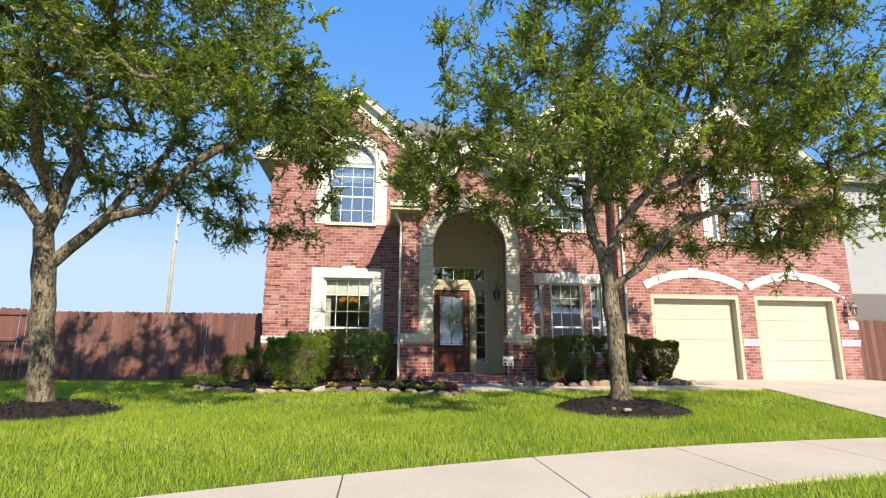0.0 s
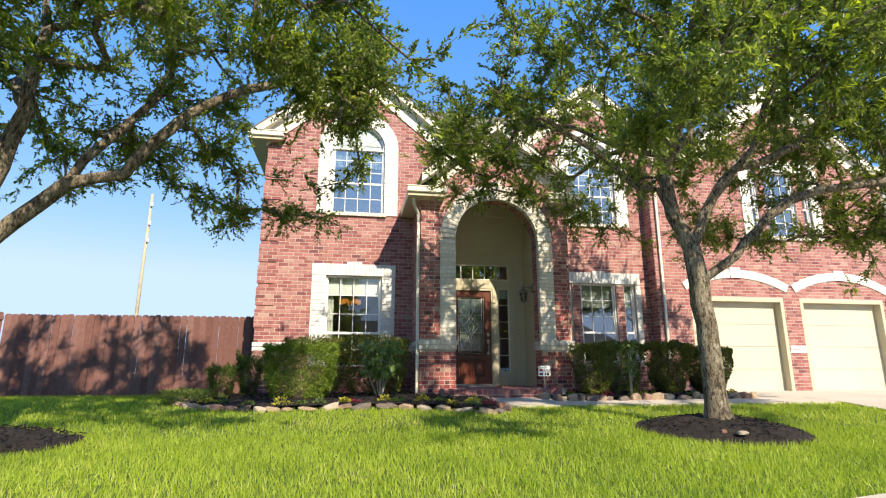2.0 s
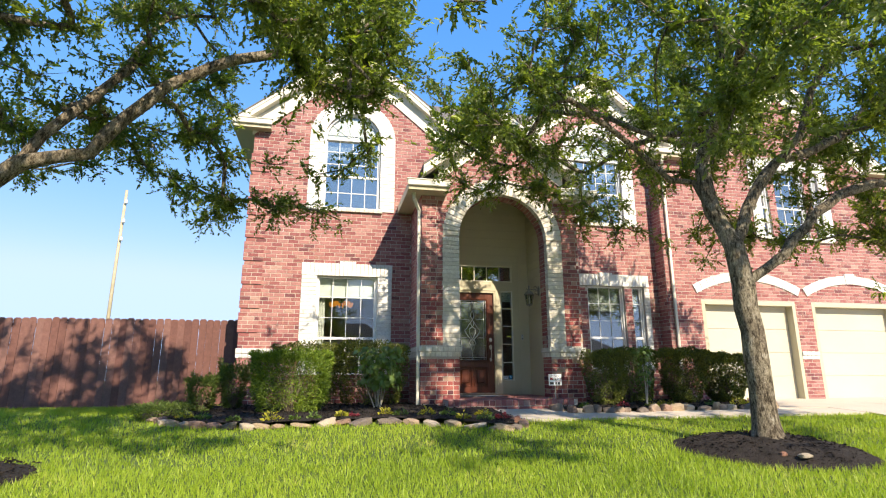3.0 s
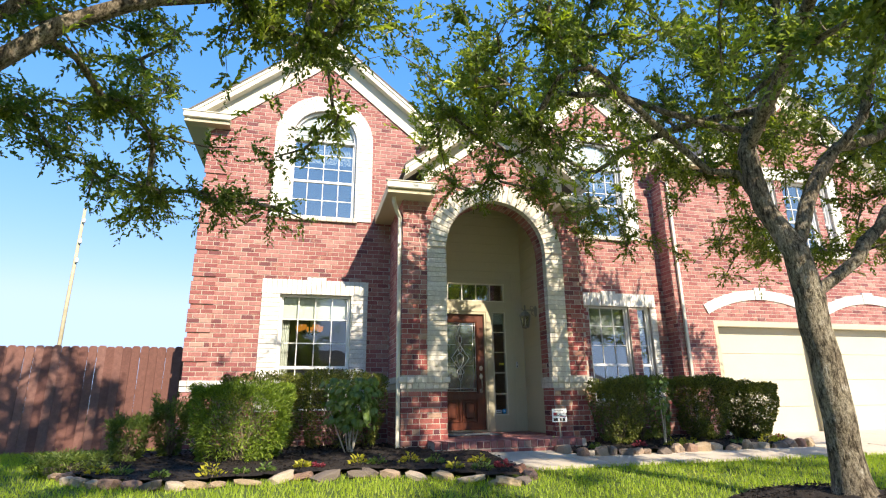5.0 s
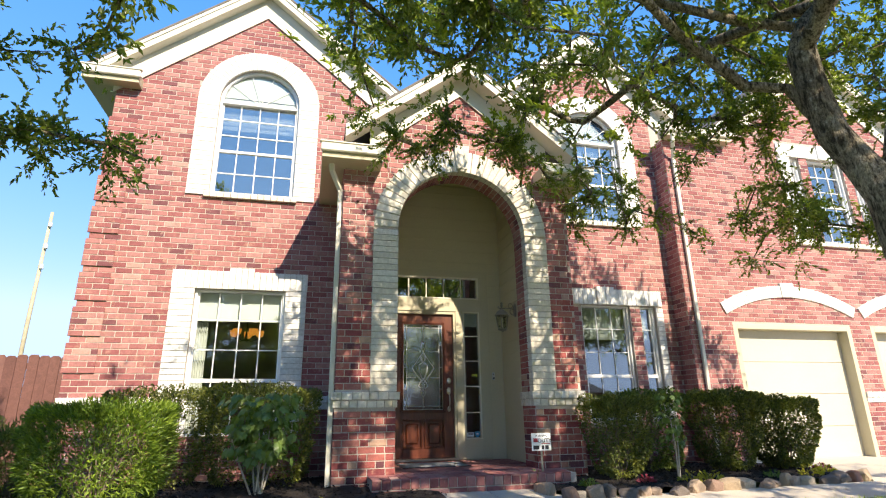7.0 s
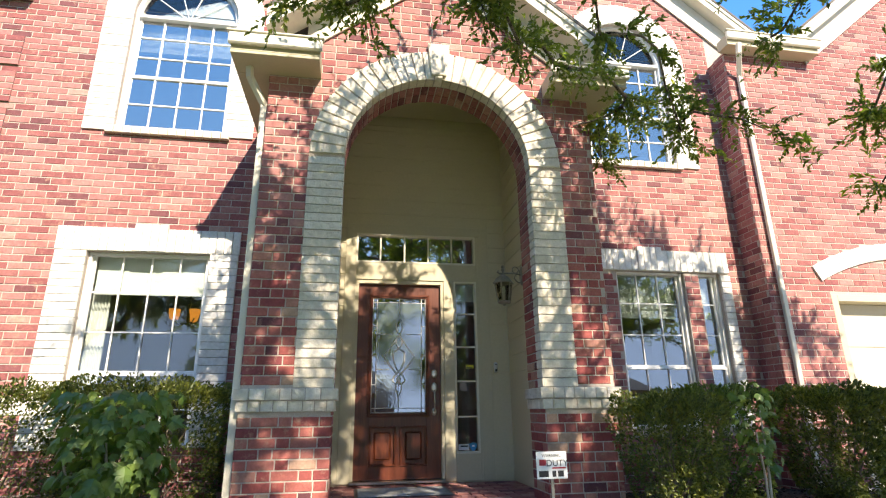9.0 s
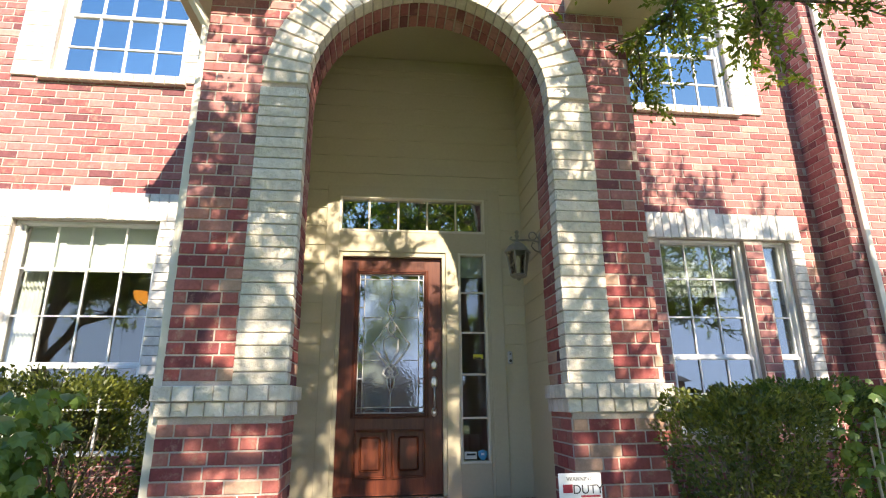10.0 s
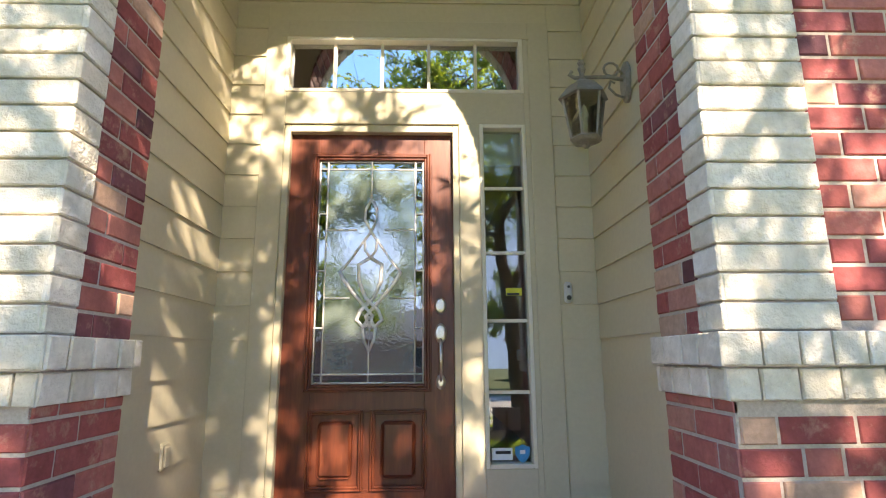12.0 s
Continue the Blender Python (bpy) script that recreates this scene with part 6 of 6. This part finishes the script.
for x, y, m, r, lab in ((-1.80, 10.62, M_YELLOW, 0.13, "bright yellow-green bedding plant on dark mulch"), (-3.0, 11.05, M_YELLOW, 0.10, "yellow-green bedding plant beside the stones"), (-2.75, 10.95, M_BROAD, 0.09, "small green bedding plant beside the stones"),
                        (-1.25, 10.75, M_BROAD, 0.08, "small green bedding plant on mulch"), (-0.85, 10.95, M_YELLOW, 0.08, "yellow bedding plant on mulch"), (-0.68, 10.9, M_RED, 0.06, "magenta bedding flower on mulch"),
                        (-0.20, 11.05, M_YELLOW, 0.10, "yellow-green bedding plant on mulch"), (0.02, 10.98, M_BROAD, 0.09, "green and red bedding plant on mulch"), (0.42, 11.0, M_YELLOW, 0.11, "yellow-green bedding plant on mulch"),
                        (0.72, 10.9, M_BROAD, 0.10, "pale trailing bedding plant on mulch"), (0.85, 10.45, M_YELLOW, 0.09, "yellow-green bedding plant near the walk"), (1.15, 10.35, M_BROAD, 0.11, "green bedding plant near the walk"), (1.42, 10.4, M_RED, 0.09, "magenta bedding flower near the walk"),
                        (1.25, 10.8, M_YELLOW, 0.10, "yellow flowering plant near the walk"), (4.05, 11.62, M_RED, 0.08, "red bedding flower under the hedge"), (4.6, 11.55, M_YELLOW, 0.12, "low lime groundcover under the hedge"), (4.9, 11.6, M_YELLOW, 0.12, "low lime groundcover under the hedge"),
                        (5.75, 11.55, M_BROAD, 0.09, "small green bedding plant under the hedge"), (6.35, 11.58, M_YELLOW, 0.13, "yellow-green bedding plant under the hedge"), (6.75, 11.75, M_YELLOW, 0.10, "yellow-green bedding plant at the bed's end"), (6.85, 11.9, M_RED, 0.09, "red-leaved seedling at the bed's end"),
                        (-2.3, 10.65, M_BROAD, 0.07, "small grey-green bedding plant by the stones"), (-1.5, 10.7, M_BROAD, 0.06, "small grey-green bedding plant by the stones"), (3.3, 11.6, M_BROAD, 0.09, "small green bedding plant by the pier"), (2.92, 12.0, M_BROAD, 0.13, "green plant round the foot of the sign")):
    bedding(x, y, m, r, 70, lab)

# ---- grass ----


def lawn_ok(x, y):
    if y > walk_far(x) + 0.01:
        if y > 10.49 and x > 1.58:
            return False
        if in_poly(x, y, BED_L) or (x > -2.85 and y > 13.5) or y > 14.95:
            return False
        if x > drive_left(y) - 0.02 and x < 13.05:
            return False
        if ((x - lb[0]) / 0.95) ** 2 + ((y - lb[1]) / 0.85) ** 2 < 0.93 or ((x - rb[0]) / 1.05) ** 2 + ((y - rb[1]) / 0.95) ** 2 < 0.93:
            return False
        return True
    return kerb_y(x) + 0.03 < y < walk_far(x) - 1.41 and x < 6.1


def grass(n, xa, xb, ya, yb, height, width):
    x, y = rng.uniform(xa, xb, n), rng.uniform(ya, yb, n)
    ok = np.array([lawn_ok(a, b) for a, b in zip(x, y)])
    x, y = x[ok], y[ok]
    n = len(x)
    z = np.array([ground_z(a, b) for a, b in zip(x, y)]) - 0.012
    patch = np.array([noise.noise((a * 1.3, b * 1.3, 3)) for a, b in zip(x, y)])
    h = height * rng.uniform(0.5, 1.25, n) * (1 + 0.35 * patch)
    a = rng.uniform(0, 6.283, n)
    lean = rng.uniform(0.1, 0.75, n) * h
    b = rng.uniform(0, 6.283, n)
    w = width * rng.uniform(0.6, 1.3, n)
    v = np.stack([np.stack([x - np.cos(a) * w, y - np.sin(a) * w, z], 1), np.stack([x + np.cos(a) * w, y + np.sin(a) * w, z], 1), np.stack([x + np.cos(b) * lean, y + np.sin(b) * lean, z + h], 1)], 1)
    return v.reshape(-1, 3)


gv = np.concatenate([grass(190000, -6.5, 7.5, 2.6, 8.0, 0.060, 0.0042), grass(120000, -8.5, 8.2, 8.0, 15.0, 0.060, 0.0055), grass(14000, -14, -6.5, 3.0, 15.0, 0.06, 0.008), grass(9000, 13.0, 18, 2.5, 14.2, 0.06, 0.008)])
me = bpy.data.meshes.new("grass")
me.vertices.add(len(gv))
me.vertices.foreach_set("co", gv.astype(np.float32).ravel())
nt = len(gv) // 3
me.loops.add(nt * 3)
me.loops.foreach_set("vertex_index", np.arange(nt * 3, dtype=np.int32))
me.polygons.add(nt)
me.polygons.foreach_set("loop_start", np.arange(nt, dtype=np.int32) * 3)
me.update(calc_edges=True)
me.materials.append(M_GRASS)
tagged(new("grass", me), "mown green lawn grass", "grass", kind="stuff")

# ---- things on and round the porch ----


def join(parts):
    v, f = [], []
    for pv, pf in parts:
        k = len(v)
        v += [Vector(p) for p in pv]
        f += [tuple(i + k for i in q) for q in pf]
    return v, f


def hexa(profile, sides=6, turn=0.0):
    v, f = lathe(profile, sides)
    m = Matrix.Rotation(turn, 3, "Z")
    return [m @ Vector(p) for p in v], f


def wall_lantern(m, label, group):
    """Six-sided glass lantern hung from a scrolled arm; origin on the wall, which it leaves along -x."""
    lamp = thing("wall_lantern", label, "wall lamp", group)
    lamp.matrix_world = m
    v, f = join([([(x, y, z) for z, y, x in lathe([(0.055, 0), (0.055, -0.012), (0.04, -0.022)], 14)[0]], lathe([(0.055, 0), (0.055, -0.012), (0.04, -0.022)], 14)[1])])
    v = [(x, y, z * 1.9 + 0.02) for x, y, z in v]
    mesh_ob("back_plate", v, f, M_METAL, lamp)
    arm = join([tube([(-0.01, 0, 0.03), (-0.08, 0, 0.045), (-0.16, 0, 0.045), (-0.25, 0, 0.04), (-0.275, 0, 0.055), (-0.262, 0, 0.072)], [0.009] * 6, 8),
                tube([(-0.02, 0, 0.06)] + [(-0.075 + 0.035 * math.cos(a), 0, 0.085 + 0.035 * math.sin(a)) for a in [i * 0.6 for i in range(11)]], [0.006] * 12, 7),
                tube([(-0.02, 0, -0.06), (-0.06, 0, -0.045), (-0.09, 0, -0.01), (-0.08, 0, 0.025), (-0.06, 0, 0.015)], [0.006] * 5, 7)])
    mesh_ob("arm", *arm, M_METAL, lamp, smooth=True)
    cx = Matrix.Translation((-0.215, 0, 0))
    roof = join([hexa([(0.012, 0.13), (0.02, 0.115), (0.012, 0.10), (0.02, 0.085), (0.012, 0.06), (0.012, 0.04), (0.03, 0.02), (0.07, -0.005), (0.115, -0.06), (0.118, -0.07), (0.108, -0.07)])])
    mesh_ob("roof_cap", [cx @ p for p in roof[0]], roof[1], M_METAL, lamp)
    r0, r1, z0, z1 = 0.098, 0.066, -0.07, -0.27
    for k in range(6):
        a, b = math.radians(60 * k), math.radians(60 * (k + 1))
        p0, p1 = Vector((r0 * math.cos(a), r0 * math.sin(a), z0)), Vector((r1 * math.cos(a), r1 * math.sin(a), z1))
        tv, tf = tube([p0, p1], [0.006, 0.006], 5)
        mesh_ob("cage_bar", [cx @ q for q in tv], tf, M_METAL, lamp)
        q0, q1 = Vector((r0 * math.cos(b), r0 * math.sin(b), z0)), Vector((r1 * math.cos(b), r1 * math.sin(b), z1))
        s = 0.96
        inner = [Vector((p.x * s, p.y * s, p.z)) for p in (p0, q0, q1, p1)]
        n = (inner[1] - inner[0]).cross(inner[3] - inner[0]).normalized() * 0.002
        pv = [cx @ (p + n) for p in inner] + [cx @ (p - n) for p in inner]
        ob = mesh_ob("glass_pane", pv, [(0, 1, 2, 3), (7, 6, 5, 4), (0, 4, 5, 1), (1, 5, 6, 2), (2, 6, 7, 3), (3, 7, 4, 0)], M_LAMP_GLASS, lamp)
        ob.visible_shadow = False
    v, f = join([hexa([(0.072, -0.262), (0.076, -0.27), (0.06, -0.285), (0.02, -0.295), (0.012, -0.31)])])
    mesh_ob("bottom_finial", [cx @ p for p in v], f, M_METAL, lamp)
    v, f = lathe([(0.012, -0.26), (0.013, -0.19), (0.011, -0.18), (0.02, -0.15), (0.012, -0.115), (0.002, -0.095)], 12)
    mesh_ob("bulb", [cx @ Vector(p) for p in v], f, M_BULB, lamp, "unlit frosted bulb", smooth=True)
    return lamp


M_BULB = rough_mat("frosted_bulb", (0.75, 0.73, 0.66), (0.8, 0.78, 0.7), 5, 40, 0.3, 0.0)
entry_lamp = wall_lantern(pose(3.17, 13.14, 2.70), "weathered pewter glass wall lantern beside the front door", "wall lanterns")
copy_thing(entry_lamp, pose(12.80, 13.255, 2.45, 0, 0, 90))

M_PLASTIC = rough_mat("pale_plastic", (0.5, 0.52, 0.54), (0.58, 0.6, 0.62), 8, 60, 0.4, 0.02, grain=0.22)
M_DARKPL = rough_mat("dark_plastic", (0.03, 0.03, 0.035), (0.05, 0.05, 0.055), 8, 60, 0.35, 0.02)
bell = thing("video_doorbell", "slim grey video doorbell on the tan siding", "doorbell", at=(3.0, 13.765, 1.80))
part("housing", box(-0.022, 0.022, -0.022, 0.008, -0.058, 0.058, 0.012), M_PLASTIC, bell)
v, f = lathe([(0.013, 0), (0.013, 0.004), (0.008, 0.006)], 16)
mesh_ob("button", [(a, -0.022 - c, b - 0.03) for a, b, c in v], f, M_DARKPL, bell)
mesh_ob("lens", [(a * 0.6, -0.022 - c, b * 0.6 + 0.03) for a, b, c in v], f, M_DARKPL, bell)
outlet = thing("outlet_cover", "grey weatherproof outlet cover on the siding", "outlet", at=(1.078, 13.34, 1.04))
part("cover_plate", box(-0.004, 0.014, -0.036, 0.036, -0.058, 0.058, 0.006), M_TRIM_TAN, outlet)
part("flap", box(0.014, 0.024, -0.026, 0.026, -0.045, 0.045, 0.006), M_TRIM_TAN, outlet)

# yard sign on a stake
M_SIGN = rough_mat("sign_white", (0.72, 0.74, 0.76), (0.78, 0.8, 0.82), 4, 50, 0.4, 0.0, grain=0.22)
M_INK = rough_mat("sign_black", (0.02, 0.02, 0.025), (0.035, 0.035, 0.04), 4, 50, 0.5, 0.0)
M_SIGN_RED = rough_mat("sign_red", (0.42, 0.03, 0.05), (0.48, 0.04, 0.06), 4, 50, 0.5, 0.0)
sign = thing("yard_sign", "white security warning sign with black and red lettering", "sign", at=(2.92, 11.93, 0.42))
part("sign_plate", box(-0.122, 0.122, -0.004, 0.004, 0.41, 0.605, 0.002), M_SIGN, sign)
part("stake", box(-0.012, 0.012, 0.004, 0.016, -0.1, 0.58, 0.002), M_METAL, sign)


def lettering(text, size, x, y, z, mat, parent, name="lettering"):
    cu = bpy.data.curves.new(name, "FONT")
    cu.body, cu.size, cu.align_x, cu.extrude = text, size, "CENTER", 0.0006
    cu.materials.append(mat)
    ob = new(name, cu)
    me = bpy.data.meshes.new_from_object(ob.evaluated_get(bpy.context.evaluated_depsgraph_get()))
    bpy.data.objects.remove(ob)
    ob = new(name, me)
    ob.parent = parent
    ob.matrix_local = Matrix.Translation((x, y, z)) @ Matrix.Rotation(radians(90), 4, "X")
    return ob


lettering("WARNING", 0.032, 0, -0.0052, 0.565, M_INK, sign)
lettering("DUTY", 0.066, 0.042, -0.0052, 0.50, M_INK, sign)
part("red_block", box(-0.10, -0.045, -0.0052, -0.004, 0.505, 0.548), M_SIGN_RED, sign)
part("red_bar", box(0.0, 0.11, -0.0052, -0.004, 0.482, 0.492), M_SIGN_RED, sign)
for a, b in ((-0.105, -0.03), (0.0, 0.03), (0.045, 0.09)):
    part("dark_bar", box(a, b, -0.0052, -0.004, 0.425, 0.468), M_INK, sign)

# stickers inside the sidelight
M_STICKER_Y = rough_mat("yellow_sticker", (0.62, 0.60, 0.05), (0.66, 0.64, 0.07), 6, 60, 0.5, 0.0)
M_STICKER_B = rough_mat("blue_sticker", (0.03, 0.28, 0.55), (0.04, 0.32, 0.6), 6, 60, 0.5, 0.0)
card = thing("window_card", "small white card behind the sidelight glass", "card", at=(2.62, 13.812, 0.955))
part("card_face", box(-0.055, 0.055, -0.002, 0.0, -0.03, 0.03), M_SIGN, card)
part("text_bar", box(-0.035, 0.045, -0.0035, -0.002, 0.0, 0.016), M_INK, card)
shield = thing("shield_sticker", "blue shield sticker behind the sidelight glass", "sticker", at=(2.728, 13.812, 0.96))
mesh_ob("sticker_face", *slab([[(-0.04, 0.03), (-0.02, 0.033), (0, 0.043), (0.02, 0.033), (0.04, 0.03), (0.038, -0.01), (0.02, -0.038), (0, -0.05), (-0.02, -0.038), (-0.038, -0.01)][::-1]], -0.002, 0.0), M_STICKER_B, shield)
part("emblem", box(-0.014, 0.014, -0.0035, -0.002, -0.005, 0.014), M_SIGN, shield)
tag = thing("yellow_sticker", "yellow sticker with a dark bar behind the sidelight", "sticker", at=(2.71, 13.812, 1.81))
part("sticker_face", box(-0.045, 0.045, -0.002, 0.0, -0.02, 0.022), M_STICKER_Y, tag)
part("dark_bar", box(-0.04, 0.03, -0.0035, -0.002, -0.018, -0.006), M_INK, tag)

# door mat
M_MAT = rough_mat("woven_mat", (0.30, 0.31, 0.33), (0.46, 0.46, 0.46), 18, 90, 0.95, 0.8, 0.006)
mat_ob = thing("door_mat", "grey woven door mat on the brick porch", "door mat", at=(1.9, 13.2, 0.603))
part("mat_body", box(-0.42, 0.42, -0.26, 0.26, 0, 0.014, 0.005), M_MAT, mat_ob)
part("mat_border", box(-0.45, 0.45, -0.29, 0.29, -0.001, 0.008, 0.003), M_DARKPL, mat_ob)

# security camera over the garage
cam_unit = thing("security_camera", "small white security camera on the garage wall", "security camera", at=(12.62, 13.26, 2.70))
v, f = lathe([(0.03, 0), (0.03, 0.01), (0.012, 0.02), (0.012, 0.05)], 12)
mesh_ob("mount", [(a, -c, b) for a, b, c in v], f, M_WHITE, cam_unit)
v, f = lathe([(0.02, 0), (0.034, 0.01), (0.034, 0.10), (0.03, 0.11)], 14)
mesh_ob("camera_body", [(a, -0.04 - c * 0.9, b - 0.03 - c * 0.25) for a, b, c in v], f, M_WHITE, cam_unit, smooth=True)

# ---- inside, seen through the low window ----
M_AMBER, n_, l_, b_ = material("amber_lamp_glass")
b_.inputs["Base Color"].default_value = (0.6, 0.2, 0.04, 1)
b_.inputs["Emission Color"].default_value, b_.inputs["Emission Strength"].default_value = (1.0, 0.36, 0.06, 1), 0.3
chandelier = thing("chandelier", "lit amber glass chandelier in the front room", "chandelier", at=(-0.85, 15.5, 2.62))
mesh_ob("rod", *tube([(0, 0, 0.92), (0, 0, 0.05), (0, 0, -0.12)], [0.01, 0.01, 0.03], 8), M_BLACK, chandelier)
for k in range(5):
    a = k * 1.2566 + 0.3
    c, s = math.cos(a), math.sin(a)
    mesh_ob("arm", *tube([(0, 0, -0.08), (0.1 * c, 0.1 * s, -0.13), (0.22 * c, 0.22 * s, -0.06)], [0.008] * 3, 6), M_BLACK, chandelier)
    v, f = lathe([(0.02, -0.05), (0.055, -0.03), (0.07, 0.02), (0.075, 0.06), (0.07, 0.06)], 12, (0.22 * c, 0.22 * s, 0))
    mesh_ob("shade", v, f, M_AMBER, chandelier, "amber glass shade", smooth=True)
M_CURTAIN = rough_mat("sheer_curtain", (0.66, 0.66, 0.62), (0.74, 0.74, 0.7), 3, 60, 0.9, 0.1)


def curtain(x0, x1, z0, z1, y):
    c = thing("curtain", "white sheer curtain drawn to the window's side", "curtain", at=((x0 + x1) / 2, y, z1))
    v, n = [], 30
    for zz in (0.0, z0 - z1):
        for i in range(n + 1):
            u = i / n
            v.append(((u - 0.5) * (x1 - x0), 0.02 * math.sin(u * 38), zz))
    mesh_ob("cloth", v, [(i, i + 1, i + n + 2, i + n + 1) for i in range(n)], M_CURTAIN, c, smooth=True)
    mesh_ob("curtain_rod", *tube([(-(x1 - x0) / 2 - 0.03, 0, 0.01), ((x1 - x0) / 2 + 0.03, 0, 0.01)], [0.008, 0.008], 8), M_WHITE, c)


curtain(-1.40, -1.20, 1.0, 2.62, 13.92)

# ---- distance ----
M_POLE = rough_mat("weathered_pole", (0.42, 0.36, 0.24), (0.55, 0.48, 0.34), 3, 30, 0.9, 0.3)
pole = thing("utility_pole", "tall pale wooden utility pole with insulators", "utility pole", at=(-13.6, 36.7, 0.25))
mesh_ob("pole_shaft", *tube([(0, 0, 0), (0, 0, 6), (0.06, 0, 11.6)], [0.11, 0.10, 0.08], 10), M_POLE, pole, smooth=True)
for z in (8.4, 9.5, 10.7):
    mesh_ob("insulator", *lathe([(0.03, 0), (0.09, 0.05), (0.09, 0.22), (0.04, 0.30)], 10, (0.15, -0.12, z)), M_PLASTIC, pole)

M_LAPPALE = rough_mat("pale_lap_siding", (0.36, 0.38, 0.39), (0.42, 0.44, 0.45), 1, 30, 0.7, 0.1)


def neighbour(name, label, m, w, d, h, siding, lean_to=False):
    """A plain house of the street: walls, roof, windows and a garage door."""
    hs = thing(name, label, "house")
    hs.matrix_world = m
    part("wall", box(-w / 2, w / 2, 0, d, 0, h), siding, hs)
    v = [(-w / 2 - 0.4, -0.4, h), (w / 2 + 0.4, -0.4, h), (w / 2 + 0.4, d + 0.4, h), (-w / 2 - 0.4, d + 0.4, h), (-w / 2 + 2.5, d / 2, h + 2.7), (w / 2 - 2.5, d / 2, h + 2.7)]
    mesh_ob("roof", v, [(0, 1, 5, 4), (1, 2, 5), (2, 3, 4, 5), (3, 0, 4), (0, 3, 2, 1)], M_SHINGLE, hs)
    for x in (-w * 0.3, w * 0.05):
        win = part("window", box(x - 0.65, x + 0.65, -0.06, 0.02, 0.9, 2.3, 0.01), M_WHITE, hs)
        part("pane", box(x - 0.56, x + 0.56, -0.075, -0.062, 0.98, 2.22), M_DARKPL, win)
    part("garage_door", box(w * 0.2, w * 0.2 + 2.6, -0.05, 0.02, 0, 2.2, 0.01), M_GARAGE, hs)
    if lean_to:
        v = [(-w / 2 - 2.6, -2.5, 2.1), (w / 2, -2.5, 2.1), (w / 2, 0.1, 3.4), (-w / 2 - 2.6, 0.1, 3.4), (-w / 2 - 2.6, -2.5, 1.95), (w / 2, -2.5, 1.95), (w / 2, 0.1, 3.25), (-w / 2 - 2.6, 0.1, 3.25)]
        mesh_ob("lower_roof", v, [(0, 1, 2, 3), (7, 6, 5, 4), (0, 4, 5, 1), (1, 5, 6, 2), (2, 6, 7, 3), (3, 7, 4, 0)], M_SHINGLE, hs)
    return hs


neighbour("house", "pale-sided neighbouring house with a grey shingle roof", pose(22.5, 19.5, 0.3), 11, 9, 8.0, M_LAPPALE, True)
M_BRICK_FAR = rough_mat("far_brick", (0.30, 0.14, 0.11), (0.38, 0.2, 0.16), 2, 30, 0.9, 0.2)
neighbour("house", "single-storey brick house with a dark roof across the street", pose(-3.0, -20.0, -0.1, 0, 0, 180), 15, 9, 2.8, M_BRICK_FAR)
neighbour("house", "single-storey brick house with a dark roof across the street", pose(17.0, -18.0, -0.1, 0, 0, 170), 14, 9, 2.8, M_BRICK_FAR)
for x, y, turn in ((-4.0, -13.0, 40), (8.5, -14.0, 160)):
    copy_thing(left_oak, pose(x, y, -0.3, 0, 0, turn) @ pose(-lb[0], -lb[1], 0))

# ---- single bricks and stones of the porch piers ----
for piece_name, listing, piece_material, owner in LATER:
    single_pieces(piece_name, listing, piece_material, owner)
